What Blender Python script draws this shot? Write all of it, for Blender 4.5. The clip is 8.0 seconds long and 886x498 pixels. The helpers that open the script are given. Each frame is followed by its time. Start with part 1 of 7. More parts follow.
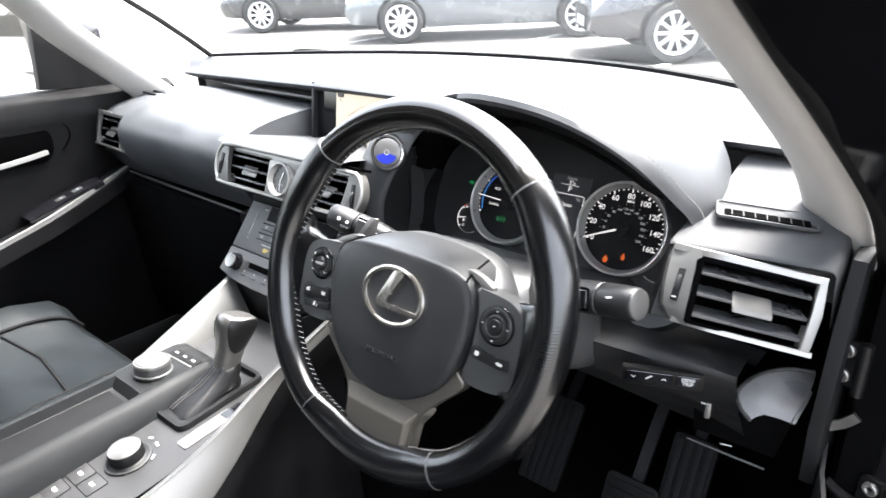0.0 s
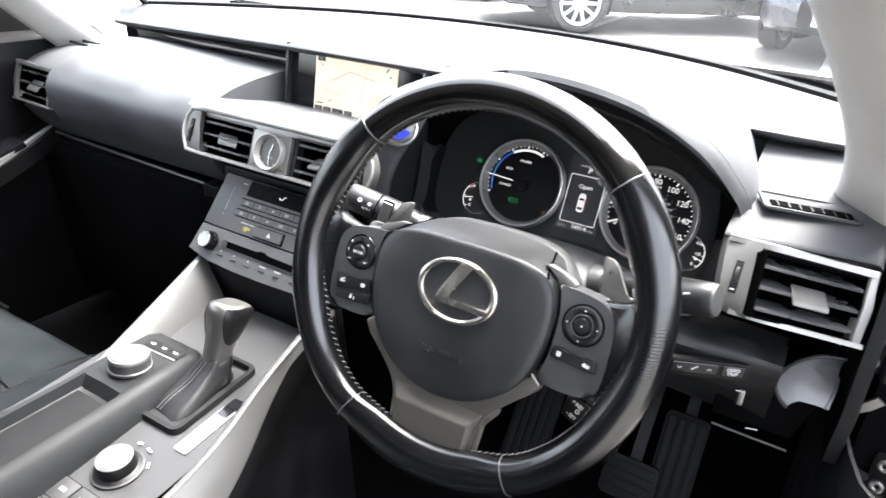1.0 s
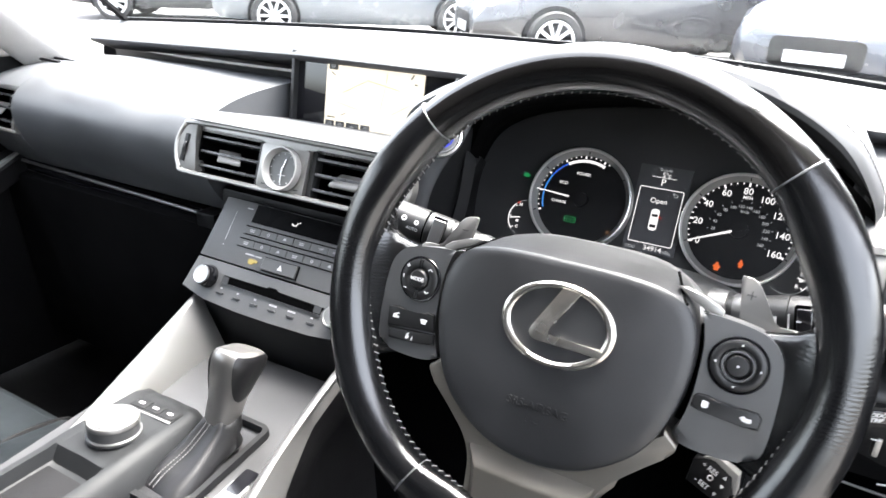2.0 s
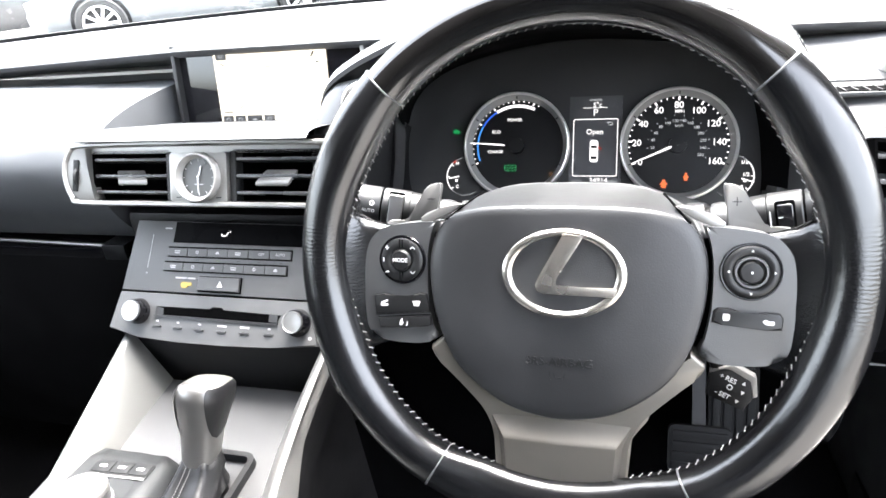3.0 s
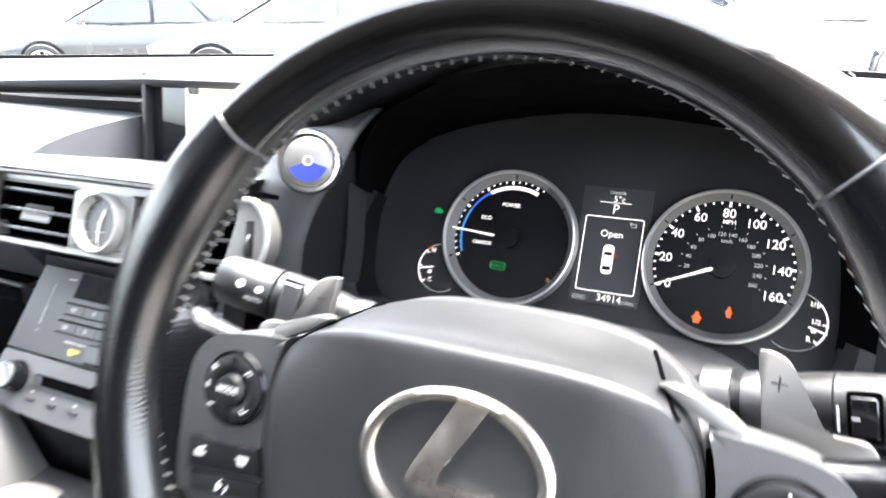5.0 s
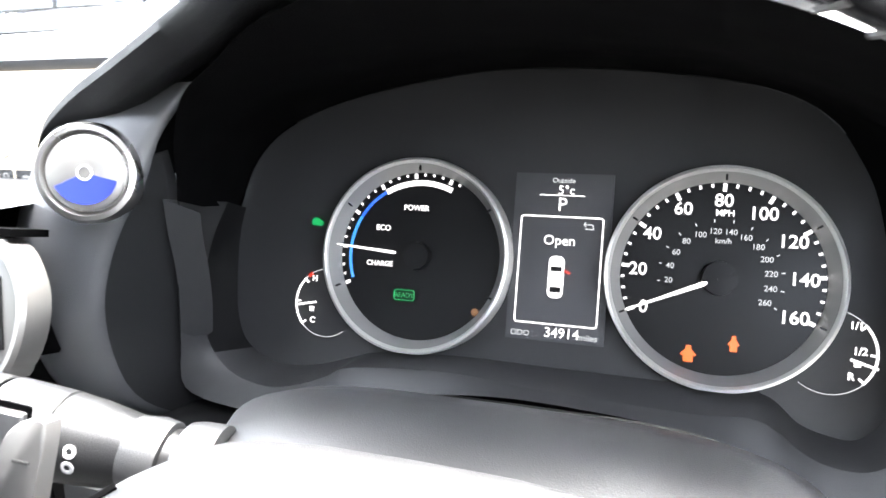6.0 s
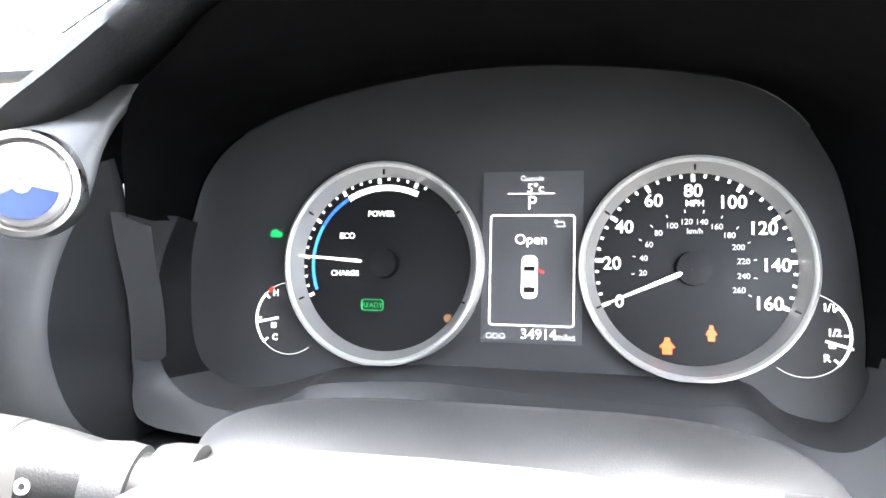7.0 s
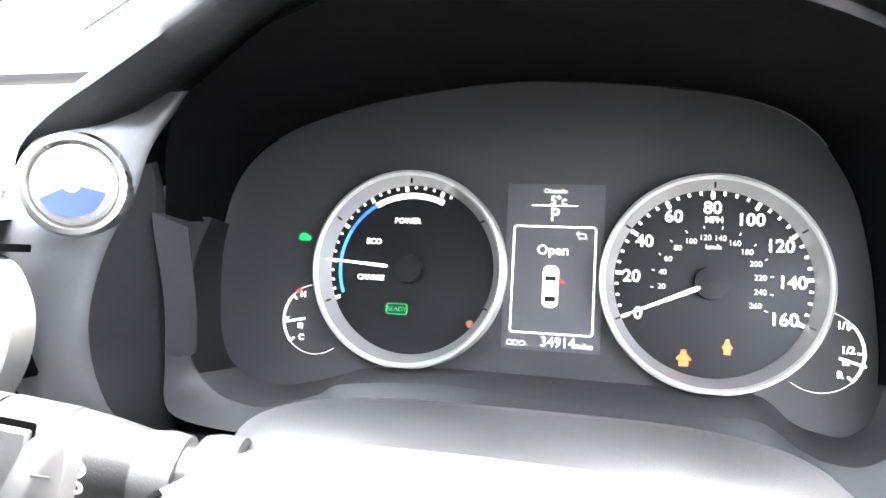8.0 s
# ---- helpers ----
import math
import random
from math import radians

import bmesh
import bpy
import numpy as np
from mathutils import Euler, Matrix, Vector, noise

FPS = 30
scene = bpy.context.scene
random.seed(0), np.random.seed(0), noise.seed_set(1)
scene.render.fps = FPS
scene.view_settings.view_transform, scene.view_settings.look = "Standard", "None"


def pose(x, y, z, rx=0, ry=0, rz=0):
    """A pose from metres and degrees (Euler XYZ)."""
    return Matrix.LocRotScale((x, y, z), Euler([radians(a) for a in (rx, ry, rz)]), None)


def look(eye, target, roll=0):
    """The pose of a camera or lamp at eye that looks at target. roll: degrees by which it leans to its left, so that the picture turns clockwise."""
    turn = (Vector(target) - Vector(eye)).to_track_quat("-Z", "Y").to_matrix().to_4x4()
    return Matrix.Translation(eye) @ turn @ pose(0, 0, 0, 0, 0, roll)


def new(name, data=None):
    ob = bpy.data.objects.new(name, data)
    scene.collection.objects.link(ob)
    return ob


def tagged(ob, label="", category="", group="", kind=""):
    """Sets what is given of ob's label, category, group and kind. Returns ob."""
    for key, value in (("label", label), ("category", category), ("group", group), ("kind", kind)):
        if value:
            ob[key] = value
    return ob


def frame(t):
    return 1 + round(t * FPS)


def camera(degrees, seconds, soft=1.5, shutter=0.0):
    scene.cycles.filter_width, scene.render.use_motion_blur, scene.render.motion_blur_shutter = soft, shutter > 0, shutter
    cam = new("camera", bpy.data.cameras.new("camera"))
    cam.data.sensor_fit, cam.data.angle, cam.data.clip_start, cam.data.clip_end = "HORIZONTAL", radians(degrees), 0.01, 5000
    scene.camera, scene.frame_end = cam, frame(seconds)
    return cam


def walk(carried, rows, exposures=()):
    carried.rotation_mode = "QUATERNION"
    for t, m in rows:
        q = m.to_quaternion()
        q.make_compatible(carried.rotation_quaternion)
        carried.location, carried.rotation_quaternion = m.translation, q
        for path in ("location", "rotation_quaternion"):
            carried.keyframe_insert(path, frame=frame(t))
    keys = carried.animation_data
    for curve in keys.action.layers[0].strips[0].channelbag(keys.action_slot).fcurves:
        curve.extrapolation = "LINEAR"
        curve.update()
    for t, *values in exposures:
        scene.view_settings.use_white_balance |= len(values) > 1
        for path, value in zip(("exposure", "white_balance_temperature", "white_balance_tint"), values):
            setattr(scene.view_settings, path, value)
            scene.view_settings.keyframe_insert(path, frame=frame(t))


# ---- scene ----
cam = camera(67.5, 8.0, shutter=0.4)
PATH = [
    (0, (0.123, 0.008, 1.183), (-1.068, 1.42, 0.416), -1.4),
    (0.5, (0.011, -0.038, 1.203), (-0.974, 1.488, 0.367), 1.3),
    (1, (-0.036, -0.039, 1.186), (-0.934, 1.524, 0.32), 3.2),
    (1.2, (-0.061, -0.027, 1.175), (-0.977, 1.543, 0.342), 3.6),
    (2.3, (-0.197, 0.025, 1.098), (-0.956, 1.725, 0.368), 0.5),
    (2.5, (-0.216, 0.025, 1.095), (-0.864, 1.761, 0.343), -1.9),
    (3, (-0.232, 0.025, 1.103), (-0.786, 1.754, 0.265), -5.9),
    (3.5, (-0.228, 0.019, 1.107), (-0.781, 1.738, 0.248), -6.6),
    (4, (-0.227, 0.005, 1.114), (-0.787, 1.721, 0.252), -5.9),
    (4.5, (-0.21, 0.044, 1.096), (-0.85, 1.773, 0.321), -2.1),
    (4.6, (-0.196, 0.067, 1.088), (-0.901, 1.789, 0.355), -1.3),
    (4.8, (-0.194, 0.138, 1.066), (-0.953, 1.869, 0.419), -0.1),
    (5, (-0.193, 0.211, 1.058), (-0.966, 1.948, 0.438), 0.1),
    (5.2, (-0.193, 0.264, 1.05), (-0.96, 2.008, 0.442), -0.6),
    (6.3, (-0.233, 0.389, 1.031), (-0.789, 2.165, 0.299), -4.2),
    (6.5, (-0.236, 0.389, 1.026), (-0.75, 2.186, 0.314), -4.6),
    (7, (-0.241, 0.383, 1.022), (-0.691, 2.22, 0.371), -4.1),
    (7.5, (-0.237, 0.375, 1.013), (-0.711, 2.228, 0.427), -3.2),
    (8, (-0.246, 0.371, 1.028), (-0.727, 2.205, 0.391), -2.7),
]
walk(cam, [(t, look(eye, target, roll)) for t, eye, target, roll in PATH],
     exposures=[(0.0, 4.15), (1.2, 4.25), (2.5, 4.78), (3.0, 5.08), (4.5, 5.12), (5.2, 5.06), (6.3, 5.9), (6.5, 6.0), (7.0, 6.40), (7.5, 6.5), (8.0, 6.65)])

# ---- world and light: a bright overcast day ----
world = bpy.data.worlds.new("world")
scene.world = world
world.use_nodes = True
wn, wl = world.node_tree.nodes, world.node_tree.links
sky = wn.new("ShaderNodeTexSky")
sky.sky_type, sky.sun_disc = "NISHITA", False
sky.sun_elevation, sky.sun_rotation = radians(69), radians(20)
sky.air_density, sky.dust_density, sky.ozone_density = 1.0, 6.0, 1.0
pale = wn.new("ShaderNodeHueSaturation")
pale.inputs["Saturation"].default_value = 0.4
wl.new(sky.outputs["Color"], pale.inputs["Color"])
wl.new(pale.outputs["Color"], wn["Background"].inputs["Color"])
wn["Background"].inputs["Strength"].default_value = 0.14

sun = new("sun", bpy.data.lights.new("sun", "SUN"))
sun.data.energy, sun.data.angle, sun.data.color = 1.15, radians(40), (1.0, 0.98, 0.96)
sun.matrix_world = look((0, 0, 0), (-0.12, -0.33, -0.935))


# ---- materials ----
def material(name, base, rough=0.5, metal=0.0, vary=0.25, grain=900.0, relief=0.15, wear=18.0, spec=0.5, coat=0.0,
             sheen=0.0):
    """A surface with fine grain, relief and broad uneven wear."""
    m = bpy.data.materials.new(name)
    m.use_nodes = True
    n, l = m.node_tree.nodes, m.node_tree.links
    b = n["Principled BSDF"]
    b.inputs["Metallic"].default_value = metal
    b.inputs["Specular IOR Level"].default_value = spec
    b.inputs["Coat Weight"].default_value = coat
    b.inputs["Coat Roughness"].default_value = 0.08
    b.inputs["Sheen Weight"].default_value = sheen
    co = n.new("ShaderNodeTexCoord")
    broad, fine = n.new("ShaderNodeTexNoise"), n.new("ShaderNodeTexNoise")
    broad.inputs["Scale"].default_value, broad.inputs["Detail"].default_value = wear, 5.0
    fine.inputs["Scale"].default_value, fine.inputs["Detail"].default_value = grain, 3.0
    l.new(co.outputs["Object"], broad.inputs["Vector"])
    l.new(co.outputs["Object"], fine.inputs["Vector"])
    ramp = n.new("ShaderNodeMapRange")
    ramp.inputs["From Min"].default_value, ramp.inputs["From Max"].default_value = 0.3, 0.7
    ramp.inputs["To Min"].default_value, ramp.inputs["To Max"].default_value = 1 - vary, 1 + vary
    l.new(broad.outputs["Fac"], ramp.inputs["Value"])
    mul = n.new("ShaderNodeVectorMath")
    mul.operation = "SCALE"
    mul.inputs[0].default_value = base
    l.new(ramp.outputs["Result"], mul.inputs["Scale"])
    l.new(mul.outputs["Vector"], b.inputs["Base Color"])
    rr = n.new("ShaderNodeMapRange")
    rr.inputs["From Min"].default_value, rr.inputs["From Max"].default_value = 0.3, 0.7
    rr.inputs["To Min"].default_value, rr.inputs["To Max"].default_value = max(rough * 0.82, 0.02), min(rough * 1.2, 1)
    l.new(broad.outputs["Fac"], rr.inputs["Value"])
    l.new(rr.outputs["Result"], b.inputs["Roughness"])
    if relief:
        bump = n.new("ShaderNodeBump")
        bump.inputs["Strength"].default_value, bump.inputs["Distance"].default_value = relief, 0.0006
        l.new(fine.outputs["Fac"], bump.inputs["Height"])
        l.new(bump.outputs["Normal"], b.inputs["Normal"])
    return m


def glow(name, colour, strength, base=(0.02, 0.02, 0.02)):
    m = material(name, base, 0.4, relief=0.0)
    b = m.node_tree.nodes["Principled BSDF"]
    b.inputs["Emission Color"].default_value = (*colour, 1)
    b.inputs["Emission Strength"].default_value = strength
    return m


def leather_material(name, base, rough, wrinkle=0.5, creases=0.0):
    """Grained leather: fine pores, soft undulation and patches of creases."""
    m = material(name, base, rough, vary=0.3, grain=1100, relief=0.12, wear=14)
    n, l = m.node_tree.nodes, m.node_tree.links
    co = n.new("ShaderNodeTexCoord")
    fine = n.new("ShaderNodeTexNoise")
    fine.inputs["Scale"].default_value, fine.inputs["Detail"].default_value = 900, 4
    soft = n.new("ShaderNodeTexNoise")
    soft.inputs["Scale"].default_value, soft.inputs["Detail"].default_value = 45, 5
    soft.inputs["Distortion"].default_value = 1.2
    patch = n.new("ShaderNodeTexNoise")
    patch.inputs["Scale"].default_value, patch.inputs["Detail"].default_value = 16, 1
    fold = n.new("ShaderNodeTexWave")
    fold.inputs["Scale"].default_value, fold.inputs["Distortion"].default_value = 125, 5.0
    fold.inputs["Detail"].default_value, fold.inputs["Detail Scale"].default_value = 3.0, 1.6
    fold.bands_direction = "Z"
    for x in (fine, soft, patch, fold):
        l.new(co.outputs["Object"], x.inputs["Vector"])
    where = n.new("ShaderNodeMapRange")
    where.inputs["From Min"].default_value, where.inputs["From Max"].default_value = 0.36, 0.60
    where.inputs["To Max"].default_value = creases
    l.new(patch.outputs["Fac"], where.inputs["Value"])
    fm = n.new("ShaderNodeMath")
    fm.operation = "MULTIPLY"
    l.new(fold.outputs["Fac"], fm.inputs[0])
    # the folds gather where the rim is gripped, level with its middle
    level, height, near, both = n.new("ShaderNodeSeparateXYZ"), n.new("ShaderNodeMath"), n.new("ShaderNodeMapRange"), n.new("ShaderNodeMath")
    height.operation, both.operation = "ABSOLUTE", "MULTIPLY"
    near.inputs["From Min"].default_value, near.inputs["From Max"].default_value = 0.060, 0.010
    l.new(co.outputs["Object"], level.inputs["Vector"])
    l.new(level.outputs["Z"], height.inputs[0])
    l.new(height.outputs["Value"], near.inputs["Value"])
    l.new(where.outputs["Result"], both.inputs[0])
    l.new(near.outputs["Result"], both.inputs[1])
    l.new(both.outputs["Value"], fm.inputs[1])
    add = n.new("ShaderNodeMath")
    add.operation = "MULTIPLY_ADD"
    add.inputs[1].default_value = wrinkle
    l.new(soft.outputs["Fac"], add.inputs[0])
    l.new(fm.outputs["Value"], add.inputs[2])
    mix = n.new("ShaderNodeMath")
    mix.operation = "MULTIPLY_ADD"
    mix.inputs[1].default_value = 0.22
    l.new(fine.outputs["Fac"], mix.inputs[0])
    l.new(add.outputs["Value"], mix.inputs[2])
    bump = next(x for x in n if x.type == "BUMP")
    bump.inputs["Strength"].default_value, bump.inputs["Distance"].default_value = 0.35, 0.0012
    l.new(mix.outputs["Value"], bump.inputs["Height"])
    return m


SOFT = material("soft_touch_plastic", (0.010, 0.0103, 0.011), 0.48, grain=1400, relief=0.3, spec=0.5)
PAD = leather_material("dash_pad_grained", (0.033, 0.035, 0.038), 0.52, 0.15)
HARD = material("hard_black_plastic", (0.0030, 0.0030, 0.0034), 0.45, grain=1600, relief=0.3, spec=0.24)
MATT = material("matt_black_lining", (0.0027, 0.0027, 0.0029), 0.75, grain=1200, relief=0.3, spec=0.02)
SATIN = material("end_panel_plastic", (0.0065, 0.0067, 0.0072), 0.55, grain=1500, relief=0.3, spec=0.4)
END = material("end_panel_grain", (0.048, 0.049, 0.051), 0.62, grain=1500, relief=0.3, spec=0.2)
KEY = material("black_switch_plastic", (0.0030, 0.0030, 0.0034), 0.45, grain=1600, relief=0.1, spec=0.4)
PIANO = material("gloss_black", (0.004, 0.004, 0.005), 0.1, vary=0.1, relief=0.0, spec=0.5)
LEATHER = leather_material("wheel_leather", (0.0026, 0.0027, 0.0031), 0.21, 0.3, 0.13)
LEATHER.node_tree.nodes["Principled BSDF"].inputs["Specular IOR Level"].default_value = 0.65
RIMTOP = material("polished_rim_leather", (0.0035, 0.0033, 0.0032), 0.16, grain=240, relief=0.04, wear=30, coat=0.35)
SEAT = leather_material("seat_leather", (0.0035, 0.0052, 0.0064), 0.62, 0.08)
SEAT.node_tree.nodes["Principled BSDF"].inputs["Specular IOR Level"].default_value = 0.2
SILVER = material("satin_silver", (0.21, 0.205, 0.196), 0.38, metal=0.75, vary=0.06, grain=2500, relief=0.05)
SPOKE = material("bronze_silver_paint", (0.135, 0.124, 0.109), 0.42, metal=0.75, vary=0.06, grain=3000, relief=0.05)
BADGE = material("satin_badge", (0.45, 0.425, 0.39), 0.24, metal=0.95, vary=0.03, relief=0.0)
CHROME = material("chrome", (0.45, 0.44, 0.43), 0.27, metal=1.0, vary=0.03, relief=0.0)
DULL = material("dull_black_plastic", (0.0068, 0.0070, 0.0075), 0.62, grain=1500, relief=0.25, spec=0.12)
PANEL = material("control_panel_grey", (0.039, 0.0394, 0.040), 0.5, grain=1500, relief=0.25, spec=0.5)
VOID = material("deep_black", (0.0009, 0.0009, 0.001), 0.8, relief=0.0, spec=0.01)
ENDCAP = material("satin_end_cap", (0.135, 0.132, 0.126), 0.44, metal=0.7, vary=0.06, grain=2500, relief=0.05)
TAB = material("satin_tab", (0.15, 0.147, 0.142), 0.42, metal=0.7, vary=0.05, relief=0.0)
FADED = material("printed_grey", (0.24, 0.24, 0.24), 0.6, relief=0.0)
TRIMBAR = material("polished_trim", (0.30, 0.295, 0.285), 0.34, metal=0.35, vary=0.05, relief=0.0)
GAITER = leather_material("gaiter_leather", (0.0035, 0.0035, 0.004), 0.42, 0.7)
GAITER.node_tree.nodes["Principled BSDF"].inputs["Specular IOR Level"].default_value = 0.3
TURNED = material("turned_metal", (0.24, 0.237, 0.23), 0.3, metal=0.9, vary=0.08, relief=0.0)
KNOB = material("satin_knob", (0.17, 0.166, 0.16), 0.34, metal=0.85, vary=0.05, relief=0.0)
DECK = material("grey_console_lacquer", (0.028, 0.028, 0.029), 0.45, metal=0.3, vary=0.07, grain=2600, relief=0.06, spec=0.35)
TRIM = material("pale_fabric_trim", (0.40, 0.39, 0.375), 0.85, grain=1800, relief=0.5, vary=0.06)
FACE = material("dial_face", (0.0045, 0.0045, 0.005), 0.42, vary=0.1, relief=0.0, spec=0.18)
MASK = material("cluster_mask", (0.020, 0.020, 0.021), 0.5, vary=0.1, grain=2200, relief=0.25, spec=0.3)
THREAD = material("pale_thread", (0.125, 0.122, 0.119), 0.7, relief=0.3)
WHITE = glow("lit_white", (1.0, 0.97, 0.97), 0.05)
DIM = glow("lit_pale", (0.9, 0.92, 0.95), 0.020)
PRINT = material("printed_white", (0.40, 0.40, 0.40), 0.6, relief=0.0)
BLUE = glow("lit_blue", (0.03, 0.16, 1.0), 0.030)
GREEN = glow("lit_green", (0.0, 0.75, 0.16), 0.014)
AMBER = glow("lit_amber", (1.0, 0.15, 0.0), 0.036)
RED = glow("lit_red", (1.0, 0.05, 0.02), 0.020)
RUBBER = material("rubber", (0.0042, 0.0042, 0.0046), 0.7, grain=500, relief=0.4, spec=0.12)
HEADLINER = material("headliner_fabric", (0.20, 0.195, 0.19), 0.9, grain=1800, relief=0.5, vary=0.06)
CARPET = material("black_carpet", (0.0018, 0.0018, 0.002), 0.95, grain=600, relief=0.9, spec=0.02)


# ---- mesh helpers ----
def frame_at(x, y, z, tilt=0.0, yaw=0.0):
    """A working frame: x to the right, y up its face, z out towards the driver; tilt leans the top away."""
    return pose(x, y, z, 90 - tilt, 0, yaw)


def finish(bm, m=None):
    if m is not None:
        bm.transform(m)
    return bm


def part(name, bm, mat, parent=None, label="", smooth=38.0):
    """One mesh object from a bmesh, under a thing or a part."""
    bmesh.ops.recalc_face_normals(bm, faces=bm.faces[:])
    me = bpy.data.meshes.new(name)
    bm.to_mesh(me)
    bm.free()
    for p in me.polygons:
        p.use_smooth = True
    me.set_sharp_from_angle(angle=radians(smooth))
    me.materials.append(mat)
    ob = new(name, me)
    ob.parent = parent
    return tagged(ob, label)


def thing(name, at, label, category, group="", kind=""):
    ob = new(name)
    ob.empty_display_size = 0.05
    ob.location = at
    return tagged(ob, label, category, group, kind)


def under(parent):
    """The shift that lays world-made meshes under a thing at its own place."""
    return Matrix.Translation(-Vector(parent.location))


def box(w, h, d, m=None, bevel=0.0, seg=2, taper=1.0):
    """A block about the origin; taper narrows its +z end."""
    bm = bmesh.new()
    bmesh.ops.create_cube(bm, size=1)
    for v in bm.verts:
        k = taper if v.co.z > 0 else 1
        v.co = (v.co.x * w * k, v.co.y * h * k, v.co.z * d)
    if bevel:
        bmesh.ops.bevel(bm, geom=bm.edges[:], offset=bevel, segments=seg, profile=0.6, affect="EDGES")
    return finish(bm, m)


def prism(outline, depth, m=None, bevel=0.0, seg=2, inset=0.0):
    """A flat outline drawn in x and y, made depth thick towards +z, its front rim rounded."""
    bm = bmesh.new()
    low = [bm.verts.new((x, y, 0)) for x, y in outline]
    top = [bm.verts.new((x, y, depth)) for x, y in outline]
    n = len(outline)
    bm.faces.new(low[::-1])
    f = bm.faces.new(top)
    for i in range(n):
        bm.faces.new((low[i], low[(i + 1) % n], top[(i + 1) % n], top[i]))
    if bevel:
        bmesh.ops.bevel(bm, geom=f.edges[:], offset=bevel, segments=seg, profile=0.6, affect="EDGES")
    return finish(bm, m)


def loft(rows, closed=False, caps=False, m=None, thick=0.0):
    """A skin over rows of points, all of one length."""
    bm = bmesh.new()
    vs = [[bm.verts.new(p) for p in r] for r in rows]
    n = len(rows[0])
    for a, b in zip(vs, vs[1:]):
        for i in range(n if closed else n - 1):
            j = (i + 1) % n
            bm.faces.new((a[i], a[j], b[j], b[i]))
    if caps:
        bm.faces.new(vs[0][::-1])
        bm.faces.new(vs[-1])
    if thick:
        bmesh.ops.recalc_face_normals(bm, faces=bm.faces[:])
        bmesh.ops.solidify(bm, geom=bm.faces[:], thickness=thick)
    return finish(bm, m)


def lathe(profile, seg=40, m=None, squash=1.0):
    """A turned form: profile rows of radius and height along z."""
    rows = [[(r * math.cos(2 * math.pi * i / seg), r * squash * math.sin(2 * math.pi * i / seg), z) for i in range(seg)]
            for r, z in profile]
    bm = loft(rows, closed=True)
    bm.verts.ensure_lookup_table()
    n = len(profile)
    bm.faces.new(bm.verts[:seg][::-1])
    bm.faces.new(bm.verts[(n - 1) * seg:n * seg])
    bmesh.ops.remove_doubles(bm, verts=bm.verts[:], dist=1e-6)
    return finish(bm, m)


def ring(r_in, r_out, z0, z1, seg=64, m=None, squash=1.0, bevel=0.25):
    """A flat ring with a rounded front."""
    w, h = r_out - r_in, z1 - z0
    prof = [(r_in, z0), (r_in, z1 - h * bevel), (r_in + w * bevel, z1), (r_out - w * bevel, z1), (r_out, z1 - h * bevel), (r_out, z0)]
    rows = [[(r * math.cos(2 * math.pi * i / seg), r * squash * math.sin(2 * math.pi * i / seg), z) for r, z in prof]
            for i in range(seg)]
    return _closed(rows, m)


def _closed(rows, m):
    bm = bmesh.new()
    vs = [[bm.verts.new(p) for p in r] for r in rows]
    k, n = len(rows), len(rows[0])
    for a in range(k):
        for i in range(n):
            bm.faces.new((vs[a][i], vs[a][(i + 1) % n], vs[(a + 1) % k][(i + 1) % n], vs[(a + 1) % k][i]))
    return finish(bm, m)


def sweep(path, section, closed=False, m=None, up=(0, 0, 1), scale=None):
    """A section (x across, y along up) drawn along a path."""
    pts = [Vector(p) for p in path]
    rows, up = [], Vector(up)
    for i, p in enumerate(pts):
        a = pts[i - 1] if i or closed else p
        b = pts[(i + 1) % len(pts)] if i + 1 < len(pts) or closed else p
        d = (b - a).normalized()
        side = d.cross(up).normalized()
        top = side.cross(d)
        k = scale[i] if scale else 1
        rows.append([p + side * (x * k) + top * (y * k) for x, y in section])
    if closed:
        return _closed(rows, m)
    return loft(rows, closed=True, caps=True, m=m)


def round_section(r, n=12, squash=1.0):
    return [(r * math.cos(2 * math.pi * i / n), r * squash * math.sin(2 * math.pi * i / n)) for i in range(n)]


def rounded(w, h, r, n=5):
    """The outline of a rounded rectangle."""
    out = []
    for cx, cy, a in ((w / 2 - r, h / 2 - r, 0), (-w / 2 + r, h / 2 - r, 90), (-w / 2 + r, -h / 2 + r, 180), (w / 2 - r, -h / 2 + r, 270)):
        for i in range(n + 1):
            t = radians(a + 90 * i / n)
            out.append((cx + r * math.cos(t), cy + r * math.sin(t)))
    return out


def smooth_line(pts, n=6):
    """A smooth line through points (Catmull-Rom)."""
    p = [Vector(q) for q in pts]
    p = [2 * p[0] - p[1]] + p + [2 * p[-1] - p[-2]]
    out = []
    for a, b, c, d in zip(p, p[1:], p[2:], p[3:]):
        for i in range(n):
            t = i / n
            out.append(0.5 * (2 * b + (c - a) * t + (2 * a - 5 * b + 4 * c - d) * t * t + (3 * b - a - 3 * c + d) * t ** 3))
    return out + [p[-2]]


def bars(rects, z=0.0, depth=0.0004, m=None):
    """Thin printed strokes: rows of x0, y0, x1, y1, width."""
    bm = bmesh.new()
    for x0, y0, x1, y1, w in rects:
        d = Vector((x1 - x0, y1 - y0, 0))
        s = Vector((-d.y, d.x, 0)).normalized() * (w / 2)
        q = [Vector((x0, y0, z)) + s, Vector((x0, y0, z)) - s, Vector((x1, y1, z)) - s, Vector((x1, y1, z)) + s]
        lo = [bm.verts.new(p) for p in q]
        hi = [bm.verts.new(p + Vector((0, 0, depth))) for p in q]
        bm.faces.new(hi)
        for i in range(4):
            bm.faces.new((lo[i], lo[(i + 1) % 4], hi[(i + 1) % 4], hi[i]))
    return finish(bm, m)


